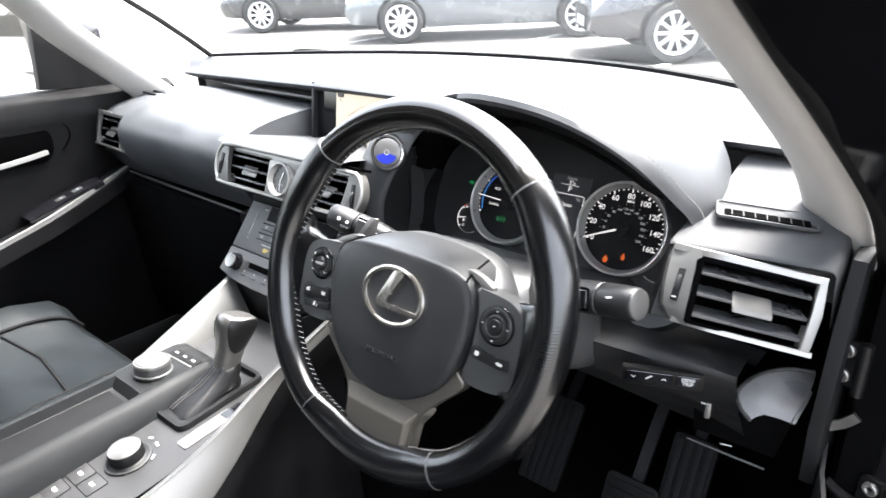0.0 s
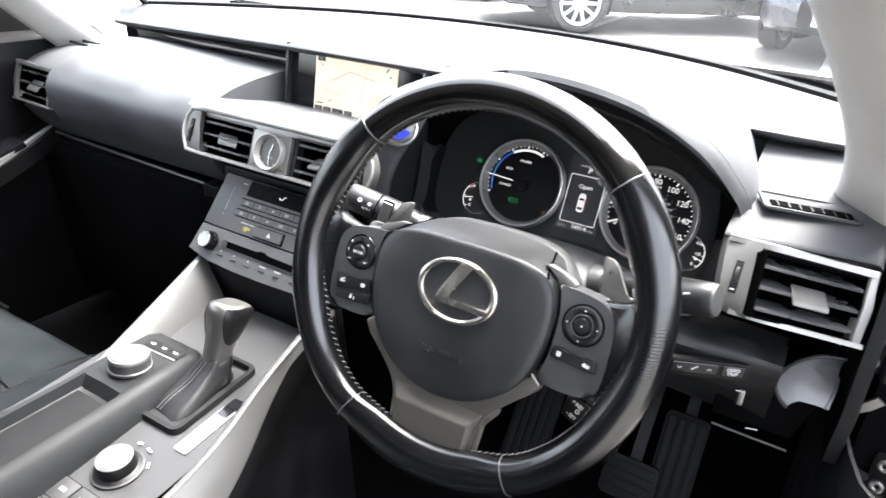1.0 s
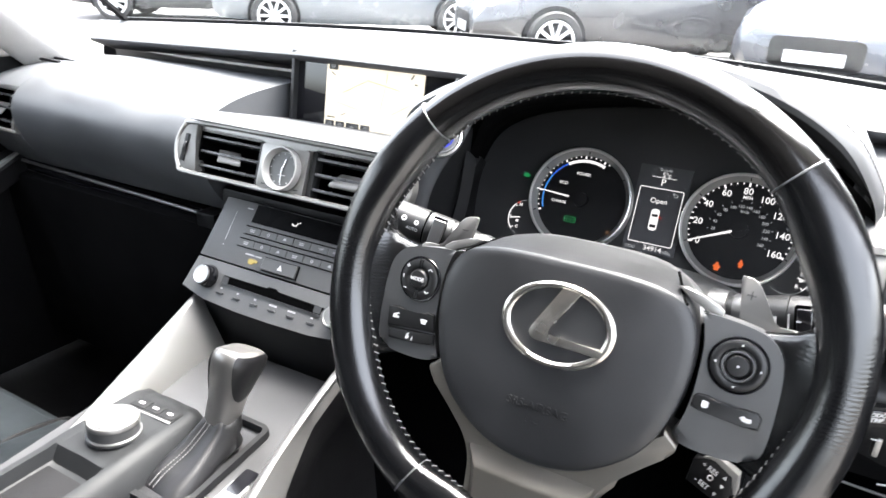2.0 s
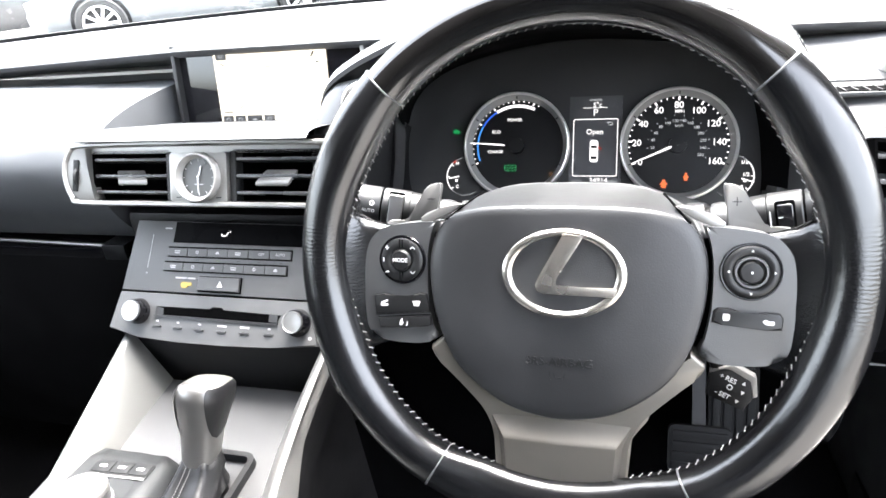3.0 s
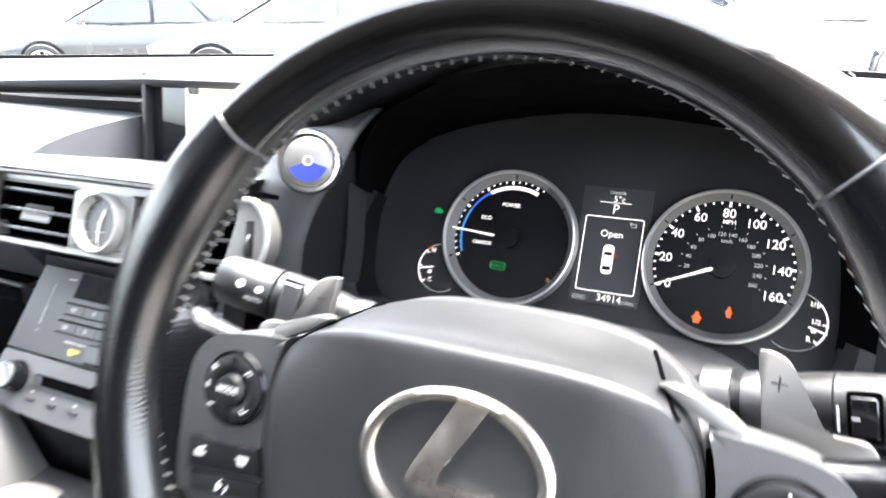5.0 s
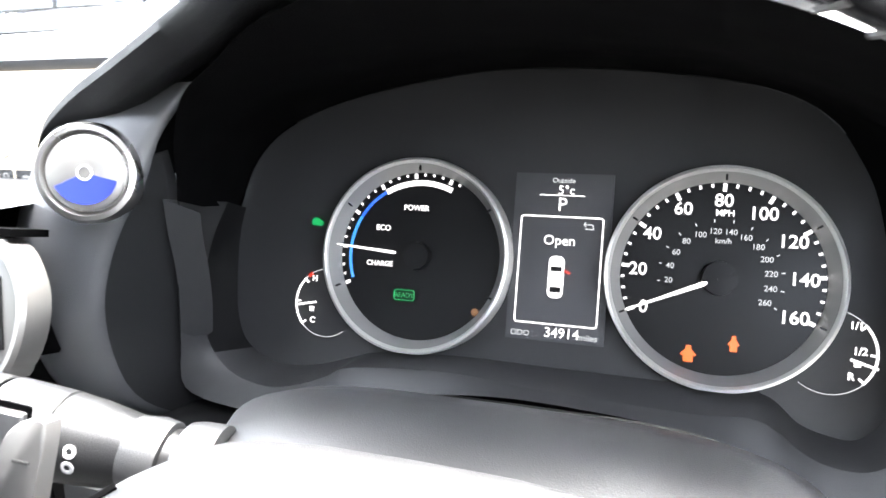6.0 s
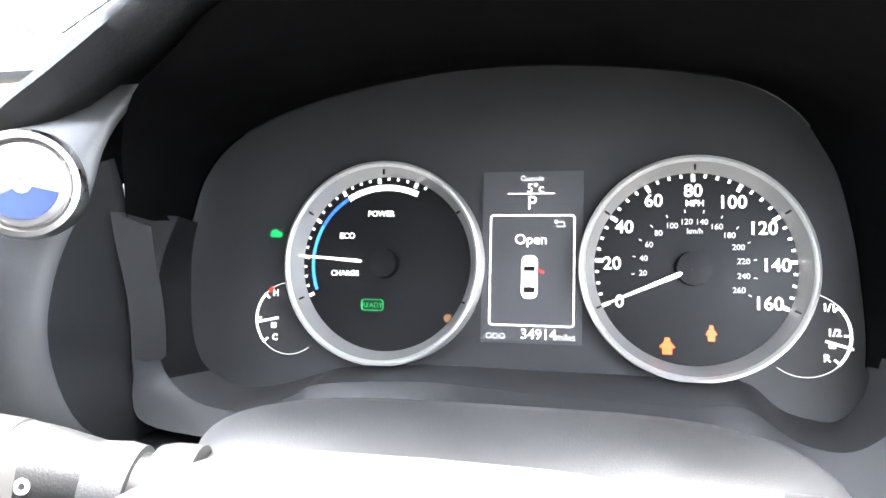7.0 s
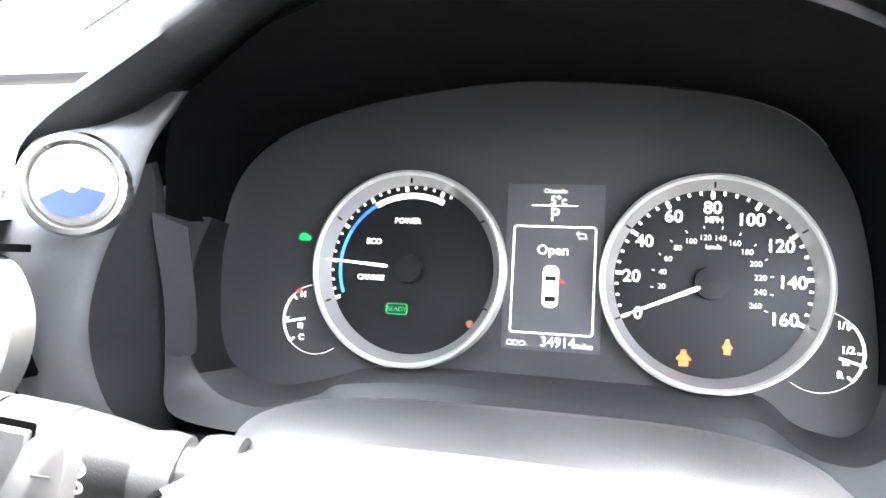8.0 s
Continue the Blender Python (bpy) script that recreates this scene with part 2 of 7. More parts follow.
def arc_strip(r0, r1, a0, a1, z=0.0, depth=0.0004, n=40, m=None, cx=0.0, cy=0.0):
    bm = bmesh.new()
    rows = []
    for i in range(n + 1):
        t = radians(a0 + (a1 - a0) * i / n)
        c, s = math.cos(t), math.sin(t)
        rows.append([(cx + r0 * c, cy + r0 * s, z), (cx + r0 * c, cy + r0 * s, z + depth), (cx + r1 * c, cy + r1 * s, z + depth), (cx + r1 * c, cy + r1 * s, z)])
    bm.free()
    return loft(rows, closed=True, caps=True, m=m)


def words(body, size, m, mat, parent, name="lettering", align="CENTER", squeeze=1.0, bold=0.0, rise=0.0001):
    """Raised lettering in the built-in font, centred on the frame m."""
    cu = bpy.data.curves.new(name, "FONT")
    cu.body, cu.size, cu.align_x, cu.align_y = body, size, align, "CENTER"
    cu.extrude, cu.offset, cu.resolution_u = rise, bold, 3
    tmp = bpy.data.objects.new(name, cu)
    me = bpy.data.meshes.new_from_object(tmp)
    bpy.data.objects.remove(tmp)
    bpy.data.curves.remove(cu)
    weld = bmesh.new()
    weld.from_mesh(me)
    bmesh.ops.remove_doubles(weld, verts=weld.verts[:], dist=1e-6)
    weld.to_mesh(me)
    weld.free()
    me.transform(m @ Matrix.Diagonal((squeeze, 1, 1, 1)))
    me.materials.clear()
    me.materials.append(mat)
    ob = new(name, me)
    ob.parent = parent
    return ob


def T(x, y, z=0.0, rz=0.0):
    return pose(x, y, z, 0, 0, rz)


MID = -0.655          # the car's centre line
COL = -0.277          # the driver's centre line


# ---- structure: floor, roof, pillars, glass ----
def base_y(x):
    """The foot of the windscreen in plan."""
    return 1.215 - 0.22 * (abs(x - MID) / 0.56) ** 2.2


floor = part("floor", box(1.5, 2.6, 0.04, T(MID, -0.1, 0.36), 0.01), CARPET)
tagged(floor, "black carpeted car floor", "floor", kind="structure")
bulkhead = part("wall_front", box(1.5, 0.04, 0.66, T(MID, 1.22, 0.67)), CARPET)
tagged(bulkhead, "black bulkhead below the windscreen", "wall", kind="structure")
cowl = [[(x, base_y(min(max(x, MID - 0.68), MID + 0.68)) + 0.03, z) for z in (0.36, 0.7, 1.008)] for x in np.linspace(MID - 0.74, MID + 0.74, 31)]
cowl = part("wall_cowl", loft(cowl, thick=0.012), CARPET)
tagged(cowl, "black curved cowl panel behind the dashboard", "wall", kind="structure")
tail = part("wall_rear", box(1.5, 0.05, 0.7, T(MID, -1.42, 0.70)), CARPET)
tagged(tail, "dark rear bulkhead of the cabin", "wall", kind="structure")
rows = []
for i in range(17):
    x = MID - 0.60 + 1.2 * i / 16
    k = abs(x - MID) / 0.60
    rows.append([(x, y, 1.385 - 0.07 * k ** 3 - 0.10 * ((y + 0.5) / 0.85) ** 2 * (0.6 if y > -0.5 else 1.0)) for y in np.linspace(0.30, -1.40, 16)])
roof = part("ceiling", loft(rows, thick=0.02), HEADLINER)
tagged(roof, "grey fabric headliner under the roof", "ceiling", kind="structure")

GLASS = bpy.data.materials.new("clear_glass")
GLASS.use_nodes = True
gn, gl = GLASS.node_tree.nodes, GLASS.node_tree.links
gn.remove(gn["Principled BSDF"])
clear, shine, mixer, fres = gn.new("ShaderNodeBsdfTransparent"), gn.new("ShaderNodeBsdfGlossy"), gn.new("ShaderNodeMixShader"), gn.new("ShaderNodeLayerWeight")
clear.inputs["Color"].default_value = (0.92, 0.94, 0.93, 1)
shine.inputs["Roughness"].default_value = 0.02
fres.inputs["Blend"].default_value = 0.5
steep, amount = gn.new("ShaderNodeMath"), gn.new("ShaderNodeMath")
steep.operation, amount.operation = "POWER", "MULTIPLY_ADD"
steep.inputs[1].default_value = 5.0
amount.inputs[1].default_value, amount.inputs[2].default_value = 0.55, 0.07
gl.new(fres.outputs["Facing"], steep.inputs[0])
gl.new(steep.outputs["Value"], amount.inputs[0])
gl.new(amount.outputs["Value"], mixer.inputs["Fac"])
gl.new(clear.outputs["BSDF"], mixer.inputs[1])
gl.new(shine.outputs["BSDF"], mixer.inputs[2])
gl.new(mixer.outputs["Shader"], gn["Material Output"].inputs["Surface"])

# for the unseen rear windows: dark only to hold back light from behind
DIMMING = GLASS.copy()
DIMMING.name = "dimming_glass"
next(x for x in DIMMING.node_tree.nodes if x.type == "BSDF_TRANSPARENT").inputs["Color"].default_value = (0.06, 0.063, 0.063, 1)

rows = []
for i in range(25):
    x = MID - 0.665 + 1.33 * i / 24
    k = (x - MID) / 0.665
    foot = Vector((x, base_y(x) + 0.005, 1.018))
    head = Vector((MID + (x - MID) * 0.78, 0.34 - 0.05 * k * k, 1.335 - 0.03 * k * k))
    rows.append([foot.lerp(head, t) + Vector((0, 0.02, 0.03)) * math.sin(math.pi * t) for t in np.linspace(0, 1, 9)])
screen = part("window_1", loft(rows), GLASS)
screen.visible_shadow = False
tagged(screen, "clear curved windscreen glass", "windscreen", kind="structure")
edge = [Vector(r[0]) + Vector((0, -0.004, 0.002)) for r in rows]
for side in (rows[0], rows[-1]):
    inset = 0.006 if side is rows[0] else -0.006
    part("window_seal", sweep([Vector(p) + Vector((inset, -0.003, -0.002)) for p in side], [(-0.006, -0.003), (0.006, -0.003), (0.006, 0.003), (-0.006, 0.003)]), RUBBER, screen)
part("window_seal", sweep(edge, [(-0.010, -0.004), (0.010, -0.004), (0.010, 0.003), (-0.010, 0.003)]), RUBBER, screen, "black windscreen rubber edge")


def pillar(name, side):
    """A pale fabric-covered windscreen pillar: a leaning, flattened blade that flares to its foot."""
    def k(x, y, z):
        foot = 0.0 if side > 0 else 0.032 * max(0, min(1, (1.12 - z) / 0.17))
        return Vector((MID + side * (x - MID) + foot, y, z))
    path, rows = smooth_line([k(0.026, 0.765, 0.922), k(0.024, 0.745, 0.946), k(0.016, 0.665, 1.015), k(-0.014, 0.567, 1.098), k(-0.047, 0.495, 1.166), k(-0.085, 0.38, 1.26), k(-0.125, 0.24, 1.352)], 5), []
    d = (path[-1] - path[0]).normalized()
    across = Vector((side * 0.80, -0.55, -0.25)).normalized()
    across = (across - d * across.dot(d)).normalized()
    out = across.cross(d).normalized()
    n = len(path)
    for i, p in enumerate(path):
        t = i / (n - 1)
        w = 0.036 + 0.018 * math.exp(-t * 6)
        rows.append([p + across * (w * (abs(math.cos(a)) ** 0.6) * math.copysign(1, math.cos(a))) + out * (0.016 * (abs(math.sin(a)) ** 0.8) * math.copysign(1, math.sin(a)))
                     for a in [2 * math.pi * j / 24 for j in range(24)]])
    ob = part(name, loft(rows, closed=True, caps=True), TRIM, None, "", 60)
    return tagged(ob, "pale grey fabric-covered windscreen pillar", "pillar", kind="structure"), path, across


pillar_r, pillar_path, pillar_across = pillar("trim_pillar_1", 1)
pillar_l, _, _ = pillar("trim_pillar_2", -1)

# ---- the dashboard ----
dash = thing("dashboard", (MID, 0.85, 0.7), "charcoal soft-touch dashboard with silver vents, rounded hood and padded top", "dashboard")
DM = under(dash)


def lip_y(x):
    return 0.755 + 0.075 * min(max((abs(x - MID) - 0.13) / 0.52, 0), 1.2)


def lip_z(x):
    return 1.016 - 0.022 * min(max((abs(x - MID) - 0.13) / 0.52, 0), 1.2)


rows = []
for i in range(45):
    x = MID - 0.69 + 1.38 * i / 44
    yb, yl, zl = max(base_y(x), lip_y(x) + 0.03), lip_y(x), lip_z(x)
    prof = [(yb + 0.02, 1.004), (yb, 1.016)]
    prof += [(yb + (yl + 0.012 - yb) * t, zl + (1.016 - zl) * (1 - t) + 0.010 * math.sin(math.pi * t)) for t in (0.2, 0.4, 0.6, 0.8)]
    prof += [(yl + 0.012, zl), (yl + 0.004, zl - 0.002), (yl, zl - 0.006), (yl + 0.002, zl - 0.011), (yl + 0.02, zl - 0.018), (yl + 0.05, zl - 0.028), (yl + 0.055, zl - 0.06)]
    rows.append([(x, y, z) for y, z in prof])
part("upper_pad", loft(rows, m=DM), PAD, dash, "broad grained pad below the windscreen", 60)

# the passenger's shoulder pad, rolling down to the glove box
SHOULDER = [(0.845, 0.962), (0.80, 0.968), (0.74, 0.967), (0.68, 0.961), (0.635, 0.950), (0.608, 0.933), (0.595, 0.912), (0.595, 0.886), (0.606, 0.856), (0.625, 0.829), (0.644, 0.808), (0.67, 0.803)]
prof = [(p.x, p.y) for p in smooth_line([(y, z, 0) for y, z in SHOULDER], 3)]


def shoulder(name, xa, xb, prof, n, label=""):
    rows = []
    for i in range(n):
        x = xa + (xb - xa) * i / (n - 1)
        k = max(0, (-1.20 - x) / 0.135)
        rows.append([(x, y + 0.02 * k * k, z - 0.012 * k * k) for y, z in prof])
    bm = loft(rows)
    bm.verts.ensure_lookup_table()
    w = len(prof)
    bm.faces.new(bm.verts[:w][::-1])
    bm.faces.new(bm.verts[(n - 1) * w:])
    return part(name, finish(bm, DM), PAD, dash, label, 60)


shoulder("shoulder_pad", -1.205, MID - 0.157, prof, 17, "rounded passenger-side dash pad")
shoulder("shoulder_pad", -1.335, -1.2055, [q for q in prof if q[1] > 0.944 and q[0] > 0.62 or q[0] > 0.68] + [(0.612, 0.937), (0.64, 0.934)], 7)
shoulder("shoulder_pad", -1.335, -1.2055, [(0.64, 0.868), (0.598, 0.866)] + [q for q in prof if q[1] < 0.862], 7)
path = smooth_line([(MID - 0.50, 0.812, 0.979), (MID - 0.35, 0.803, 0.982), (MID - 0.155, 0.787, 0.985)], 8)
part("trim_strip", sweep(path, [(-0.010, -0.003), (0.010, -0.003), (0.010, 0.001), (-0.010, 0.003)], m=DM, scale=[min(1, 0.15 + i / 8) for i in range(len(path))]), SILVER, dash, "thin satin silver strip in a slot")
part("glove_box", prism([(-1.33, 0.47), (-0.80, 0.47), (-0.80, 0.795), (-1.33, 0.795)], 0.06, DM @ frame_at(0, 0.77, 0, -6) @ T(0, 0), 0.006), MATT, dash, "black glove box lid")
# bright lines stand in for reflections on the edges of the gloss bar
part("glove_glint", sweep(smooth_line([(-1.30, 0.640, 0.806), (-1.1, 0.634, 0.804), (-0.868, 0.637, 0.797)], 8), round_section(0.0026, 8), m=DM), KNOB, dash, "thin bright line for the reflection along the gloss bar")
part("glove_glint", sweep(smooth_line([(-1.30, 0.648, 0.788), (-1.1, 0.642, 0.786), (-0.868, 0.645, 0.779)], 8), round_section(0.0014, 8), m=DM), KNOB, dash)
part("glove_bar", sweep(smooth_line([(-1.30, 0.650, 0.797), (-1.1, 0.644, 0.795), (-0.868, 0.647, 0.788)], 8), [(-0.004, -0.009), (0.004, -0.009), (0.004, 0.009), (-0.004, 0.009)], m=DM), PIANO, dash, "gloss black bar above the glove box")
part("trim_end", box(0.035, 0.05, 0.022, DM @ pose(-0.852, 0.652, 0.792, 0, 0, 0), 0.004), HARD, dash)

# the shelf between shoulder pad and hood, and the display
shelf = [[(x, y, z) for y, z in ((0.572, 0.949), (0.580, 0.953), (0.592, 0.953), (0.63, 0.947), (0.70, 0.932), (0.76, 0.920), (0.80, 0.915))] for x in np.linspace(MID - 0.157, MID + 0.125, 9)]
part("shelf", loft(shelf, m=DM), PAD, dash, "", 60)
KM = DM @ frame_at(MID, 0.762, 0.966, 8)
part("display_panel", prism([(-0.140, -0.056), (0.150, -0.056), (0.150, 0.052), (-0.140, 0.052)], 0.012, KM @ T(0, 0, -0.014), 0.002), PIANO, dash, "gloss black display surround")
disp = part("display", prism(rounded(0.153, 0.093, 0.001, 2), 0.003, KM @ T(-0.0115, -0.0050, -0.002)), glow("display_lit", (1.0, 0.88, 0.68), 0.05, (0.1, 0.1, 0.1)), dash, "lit map display, washed out by daylight")
for x in (-0.142, 0.115):
    part("display_edge", box(0.005, 0.100, 0.012, KM @ T(x, 0, 0.002), 0.001), SILVER if x > 0 else SOFT, dash)
INK = material("display_ink", (0.02, 0.02, 0.02), 0.5, relief=0.0)
icons = [(-0.0780, -0.0440), (-0.0606, -0.0440), (-0.0400, -0.0440), (-0.0192, -0.0440), (-0.0768, 0.0345)]
for i, (x, y) in enumerate(icons):
    part("icon", prism(rounded(0.0205 if i == 2 else 0.0145, 0.0105, 0.0012, 2), 0.0006, KM @ T(x, y, 0.001)), INK, disp)
    part("icon_mark", bars([(x - 0.003, y, x + 0.003, y, 0.0022)], 0.0017, 0.0003, KM) if i == 2 else ring(0.0018, 0.003, 0, 0.0003, 16, KM @ T(x, y, 0.0017)), DIM, disp)
ROAD = material("map_line", (0.35, 0.27, 0.15), 0.6, relief=0.0)
MAPLINES = [(-0.06, 0.0, -0.02, 0.02, 0.0012), (-0.02, 0.02, 0.03, 0.012, 0.0012), (0.0, -0.03, 0.01, 0.03, 0.0008), (-0.075, -0.012, -0.03, -0.02, 0.0008), (0.02, -0.02, 0.055, 0.0, 0.0008)]
for q in MAPLINES:
    part("map_road", bars([q], 0.001, 0.0002, KM), ROAD, disp)
for q in ((0.046, 0.028, 0.050, 0.034, 0.002), (0.052, 0.022, 0.056, 0.022, 0.002), (0.0545, -0.046, 0.0545, -0.038, 0.003), (-0.083, -0.034, -0.070, -0.034, 0.0015), (-0.060, -0.030, -0.052, -0.026, 0.001), (-0.080, 0.026, -0.073, 0.022, 0.0012), (-0.068, 0.040, -0.05, 0.040, 0.002)):
    part("map_mark", bars([q], 0.0012, 0.0002, KM), INK, disp)


SLAT = material("slat_plastic", (0.034, 0.0345, 0.036), 0.26, grain=1500, relief=0.1, spec=0.5)


def vent(parent, m, w, h, louvers, tab=0.0, drop=0.0175, tilt=3, label=""):
    """An air vent: black box, tilted slats, a silver tab."""
    body = part("vent_body", prism([(-w / 2, -h / 2), (w / 2, -h / 2), (w / 2, h / 2), (-w / 2, h / 2)], 0.006, m @ T(0, 0, -0.045)), VOID, parent, label)
    for s in (-1, 1):
        part("vent_wall", box(0.003, h, 0.046, m @ T(s * w / 2, 0, -0.022)), VOID, body)
        part("vent_wall", box(w, 0.003, 0.046, m @ T(0, s * h / 2, -0.022)), VOID, body)
    for i in range(louvers):
        y = h * ((i + 0.5) / louvers - 0.5)
        part("slat", box(w - 0.003, 0.0036, 0.026, m @ pose(0, y + (0.002 if tilt > 9 else 0), -0.011, tilt if tilt > 9 else -tilt, 0, 0), 0.0016), SLAT, body)
    if tab is not None:
        rows = []
        for k, hw, hz in ((0.0, 0.0170, 0.0008), (0.06, 0.0176, 0.0020), (0.3, 0.0178, 0.0024), (0.85, 0.0182, 0.0026), (0.95, 0.0182, 0.0022), (1.0, 0.0174, 0.0008)):
            cx, cz, cy = tab * (k - 0.5) * 0.012, 0.012 * k - 0.006, drop * (0.42 - k)
            rows.append([(cx - hw, cy - hz * 0.6, cz), (cx - hw + 0.0015, cy - hz, cz), (cx + hw - 0.0015, cy - hz, cz), (cx + hw, cy - hz * 0.6, cz), (cx + hw, cy + hz * 0.6, cz), (cx + hw - 0.0015, cy + hz, cz), (cx - hw + 0.0015, cy + hz, cz), (cx - hw, cy + hz * 0.6, cz)])
        part("tab", loft(rows, closed=True, caps=True, m=m), ENDCAP, body, "satin silver adjusting tab", 40)
    return body


# the centre vents round the analogue clock
VM = DM @ frame_at(-0.661, 0.580, 0.905, 20)
outer = [(-0.150, -0.026), (0.120, -0.026), (0.126, -0.016), (0.128, 0.006), (0.128, 0.028), (0.122, 0.038), (-0.152, 0.038), (-0.163, 0.030), (-0.169, 0.008), (-0.164, -0.012)]
centre_vents = part("centre_vents", prism(outer, 0.02, VM @ T(0, 0, -0.066), 0.003), HARD, dash, "centre air vents in a satin silver frame")
loop = [(0.150, 0.0352), (0.158, 0.0300), (0.1650, 0.0180), (0.1670, 0.0060), (0.1645, -0.0080), (0.1580, -0.0205), (0.149, -0.0248), (0.075, -0.0252), (-0.075, -0.0252), (-0.149, -0.0248), (-0.1585, -0.0195), (-0.1650, -0.0070), (-0.1675, 0.0070), (-0.1655, 0.0190), (-0.1590, 0.0305), (-0.150, 0.0352), (-0.075, 0.0370), (0.075, 0.0370)]
ringed = [p for p in smooth_line([(x, y, 0.002) for x, y in loop + loop[:1]], 3)][:-1]
part("vent_frame", sweep(ringed, [(-0.0028, -0.007), (0.0028, -0.007), (0.0028, 0.006), (0.0012, 0.008), (-0.0012, 0.008), (-0.0028, 0.006)], closed=True, m=VM), SILVER, centre_vents, "rounded satin silver frame")
part("frame_gap", sweep([Vector((x, 0.0412, -0.004)) for x in np.linspace(-0.156, 0.156, 9)], [(-0.010, -0.0018), (0.010, -0.0018), (0.010, 0.0018), (-0.010, 0.0018)], m=VM, up=(0, 1, 0)), VOID, centre_vents)
part("upper_band", sweep([Vector((x, 0.0306, -0.003)) for x in np.linspace(-0.150, 0.150, 9)], [(-0.004, -0.0036), (0.004, -0.0036), (0.004, 0.0036), (-0.004, 0.0036)], m=VM, up=(0, 1, 0)), SILVER, centre_vents)
for s in (-1, 1):
    cap = [(s * 0.1265, -0.0232), (s * 0.148, -0.0232), (s * 0.1575, -0.0180), (s * 0.1640, -0.0060), (s * 0.1660, 0.0070), (s * 0.1640, 0.0185), (s * 0.1570, 0.0300), (s * 0.149, 0.0345), (s * 0.1372, 0.0345), (s * 0.1375, 0.0180), (s * 0.1352, -0.0036)]
    part("vent_end", prism(cap if s > 0 else cap[::-1], 0.014, VM @ T(0, 0, -0.006), 0.002), ENDCAP, centre_vents, "satin silver end cap")
    part("vent_wheel_slot", box(0.0070, 0.034, 0.004, VM @ pose(s * 0.1520, 0.004, 0.0072, 0, 0, s * 6), 0.001), HARD, centre_vents)
    part("vent_wheel", lathe([(0.013, -0.0018), (0.014, 0), (0.013, 0.0018)], 24, VM @ T(s * 0.1515, 0.002, -0.001) @ pose(0, 0, 0, 0, 90, 0)), SOFT, centre_vents)
vent(centre_vents, VM @ T(-0.0865, 0.0030), 0.096, 0.051, 3, 1.0, 0.0125)
vent(centre_vents, VM @ T(0.0865, 0.0030), 0.096, 0.051, 3, -0.5, 0.0135)
part("vent_cheek", box(0.007, 0.052, 0.014, VM @ T(0.0385, 0.0025, -0.004), 0.0015), SATIN, centre_vents)
part("vent_cheek", box(0.006, 0.052, 0.014, VM @ T(-0.0375, 0.0025, -0.004), 0.0015), SATIN, centre_vents)
CLX, CLY = 0.0010, 0.0020
cell = [(p[0], p[1]) for p in rounded(0.067, 0.0515, 0.003)]
clock = part("clock", prism(cell, 0.012, VM @ T(CLX, CLY, -0.004), 0.002), SILVER, centre_vents, "brushed silver analogue clock")
CK = VM @ T(CLX + 0.002, CLY, 0.008)
part("clock_bezel", lathe([(0.0250, 0.0), (0.0249, 0.0060), (0.0242, 0.0084), (0.0232, 0.0086), (0.0222, 0.0080), (0.0200, 0.0012), (0.0196, 0.0006), (0.001, 0.0006)], 56, CK), TRIMBAR, clock, "deep bright bezel")
part("clock_face", lathe([(0.0194, 0), (0.0194, 0.0010), (0.001, 0.0010)], 40, CK), material("clock_face_grey", (0.03, 0.03, 0.029), 0.35, relief=0.0), clock)
for i in range(12):
    a = 2 * math.pi * i / 12
    part("hour_mark", bars([(0.0160 * math.cos(a), 0.0160 * math.sin(a), 0.0184 * math.cos(a), 0.0184 * math.sin(a), 0.0005)], 0.0011, 0.0004, CK), PRINT, clock)
part("clock_hand", bars([(0, -0.002, 0.0035, 0.0115, 0.0011)], 0.0020, 0.0006, CK), CHROME, clock)
part("clock_hand", bars([(0, 0.002, 0.0005, -0.0158, 0.0009)], 0.0028, 0.0006, CK), CHROME, clock)
part("clock_lettering", bars([(-0.005, -0.0070, 0.005, -0.0070, 0.0010)], 0.0011, 0.0004, CK), FADED, clock)
for x in (-0.026, 0.021):
    part("clock_lettering", bars([(CLX + x, CLY - 0.0205, CLX + x + 0.006, CLY - 0.0200, 0.0012)], 0.0082, 0.0003, VM), INK, clock)

# the passenger's side vent and the small slots above it
PV = DM @ frame_at(-1.272, 0.612, 0.901, 18, -3)
pvent = part("passenger_vent", prism([(-0.064, -0.034), (0.064, -0.034), (0.064, 0.032), (-0.064, 0.032)], 0.02, PV @ T(0, 0, -0.07), 0.002), HARD, dash, "passenger air vent in a satin silver frame")
part("vent_frame", box(0.130, 0.008, 0.012, PV @ T(0, 0.032, -0.002), 0.002), SILVER, pvent, "satin silver upper bar")
part("vent_frame", box(0.128, 0.004, 0.012, PV @ T(0, -0.034, -0.002), 0.0015), SILVER, pvent, "satin silver lower bar")
part("vent_frame", prism([(0.052, -0.032), (0.058, -0.034), (0.066, 0.0), (0.066, 0.033), (0.050, 0.030), (0.055, 0.0)], 0.012, PV @ T(0, 0, -0.008), 0.002), SILVER, pvent, "satin silver inner end")
part("vent_frame", prism([(-0.058, -0.033), (-0.050, -0.033), (-0.058, 0.0), (-0.053, 0.030), (-0.062, 0.032), (-0.066, 0.0)][::-1], 0.012, PV @ T(0, 0, -0.008), 0.002), SILVER, pvent, "satin silver outer end")
part("vent_wheel_slot", box(0.004, 0.022, 0.003, PV @ T(0.0595, 0.0, 0.0045), 0.001), HARD, pvent)
vent(pvent, PV @ T(-0.002, -0.0015, -0.004), 0.106, 0.060, 3)
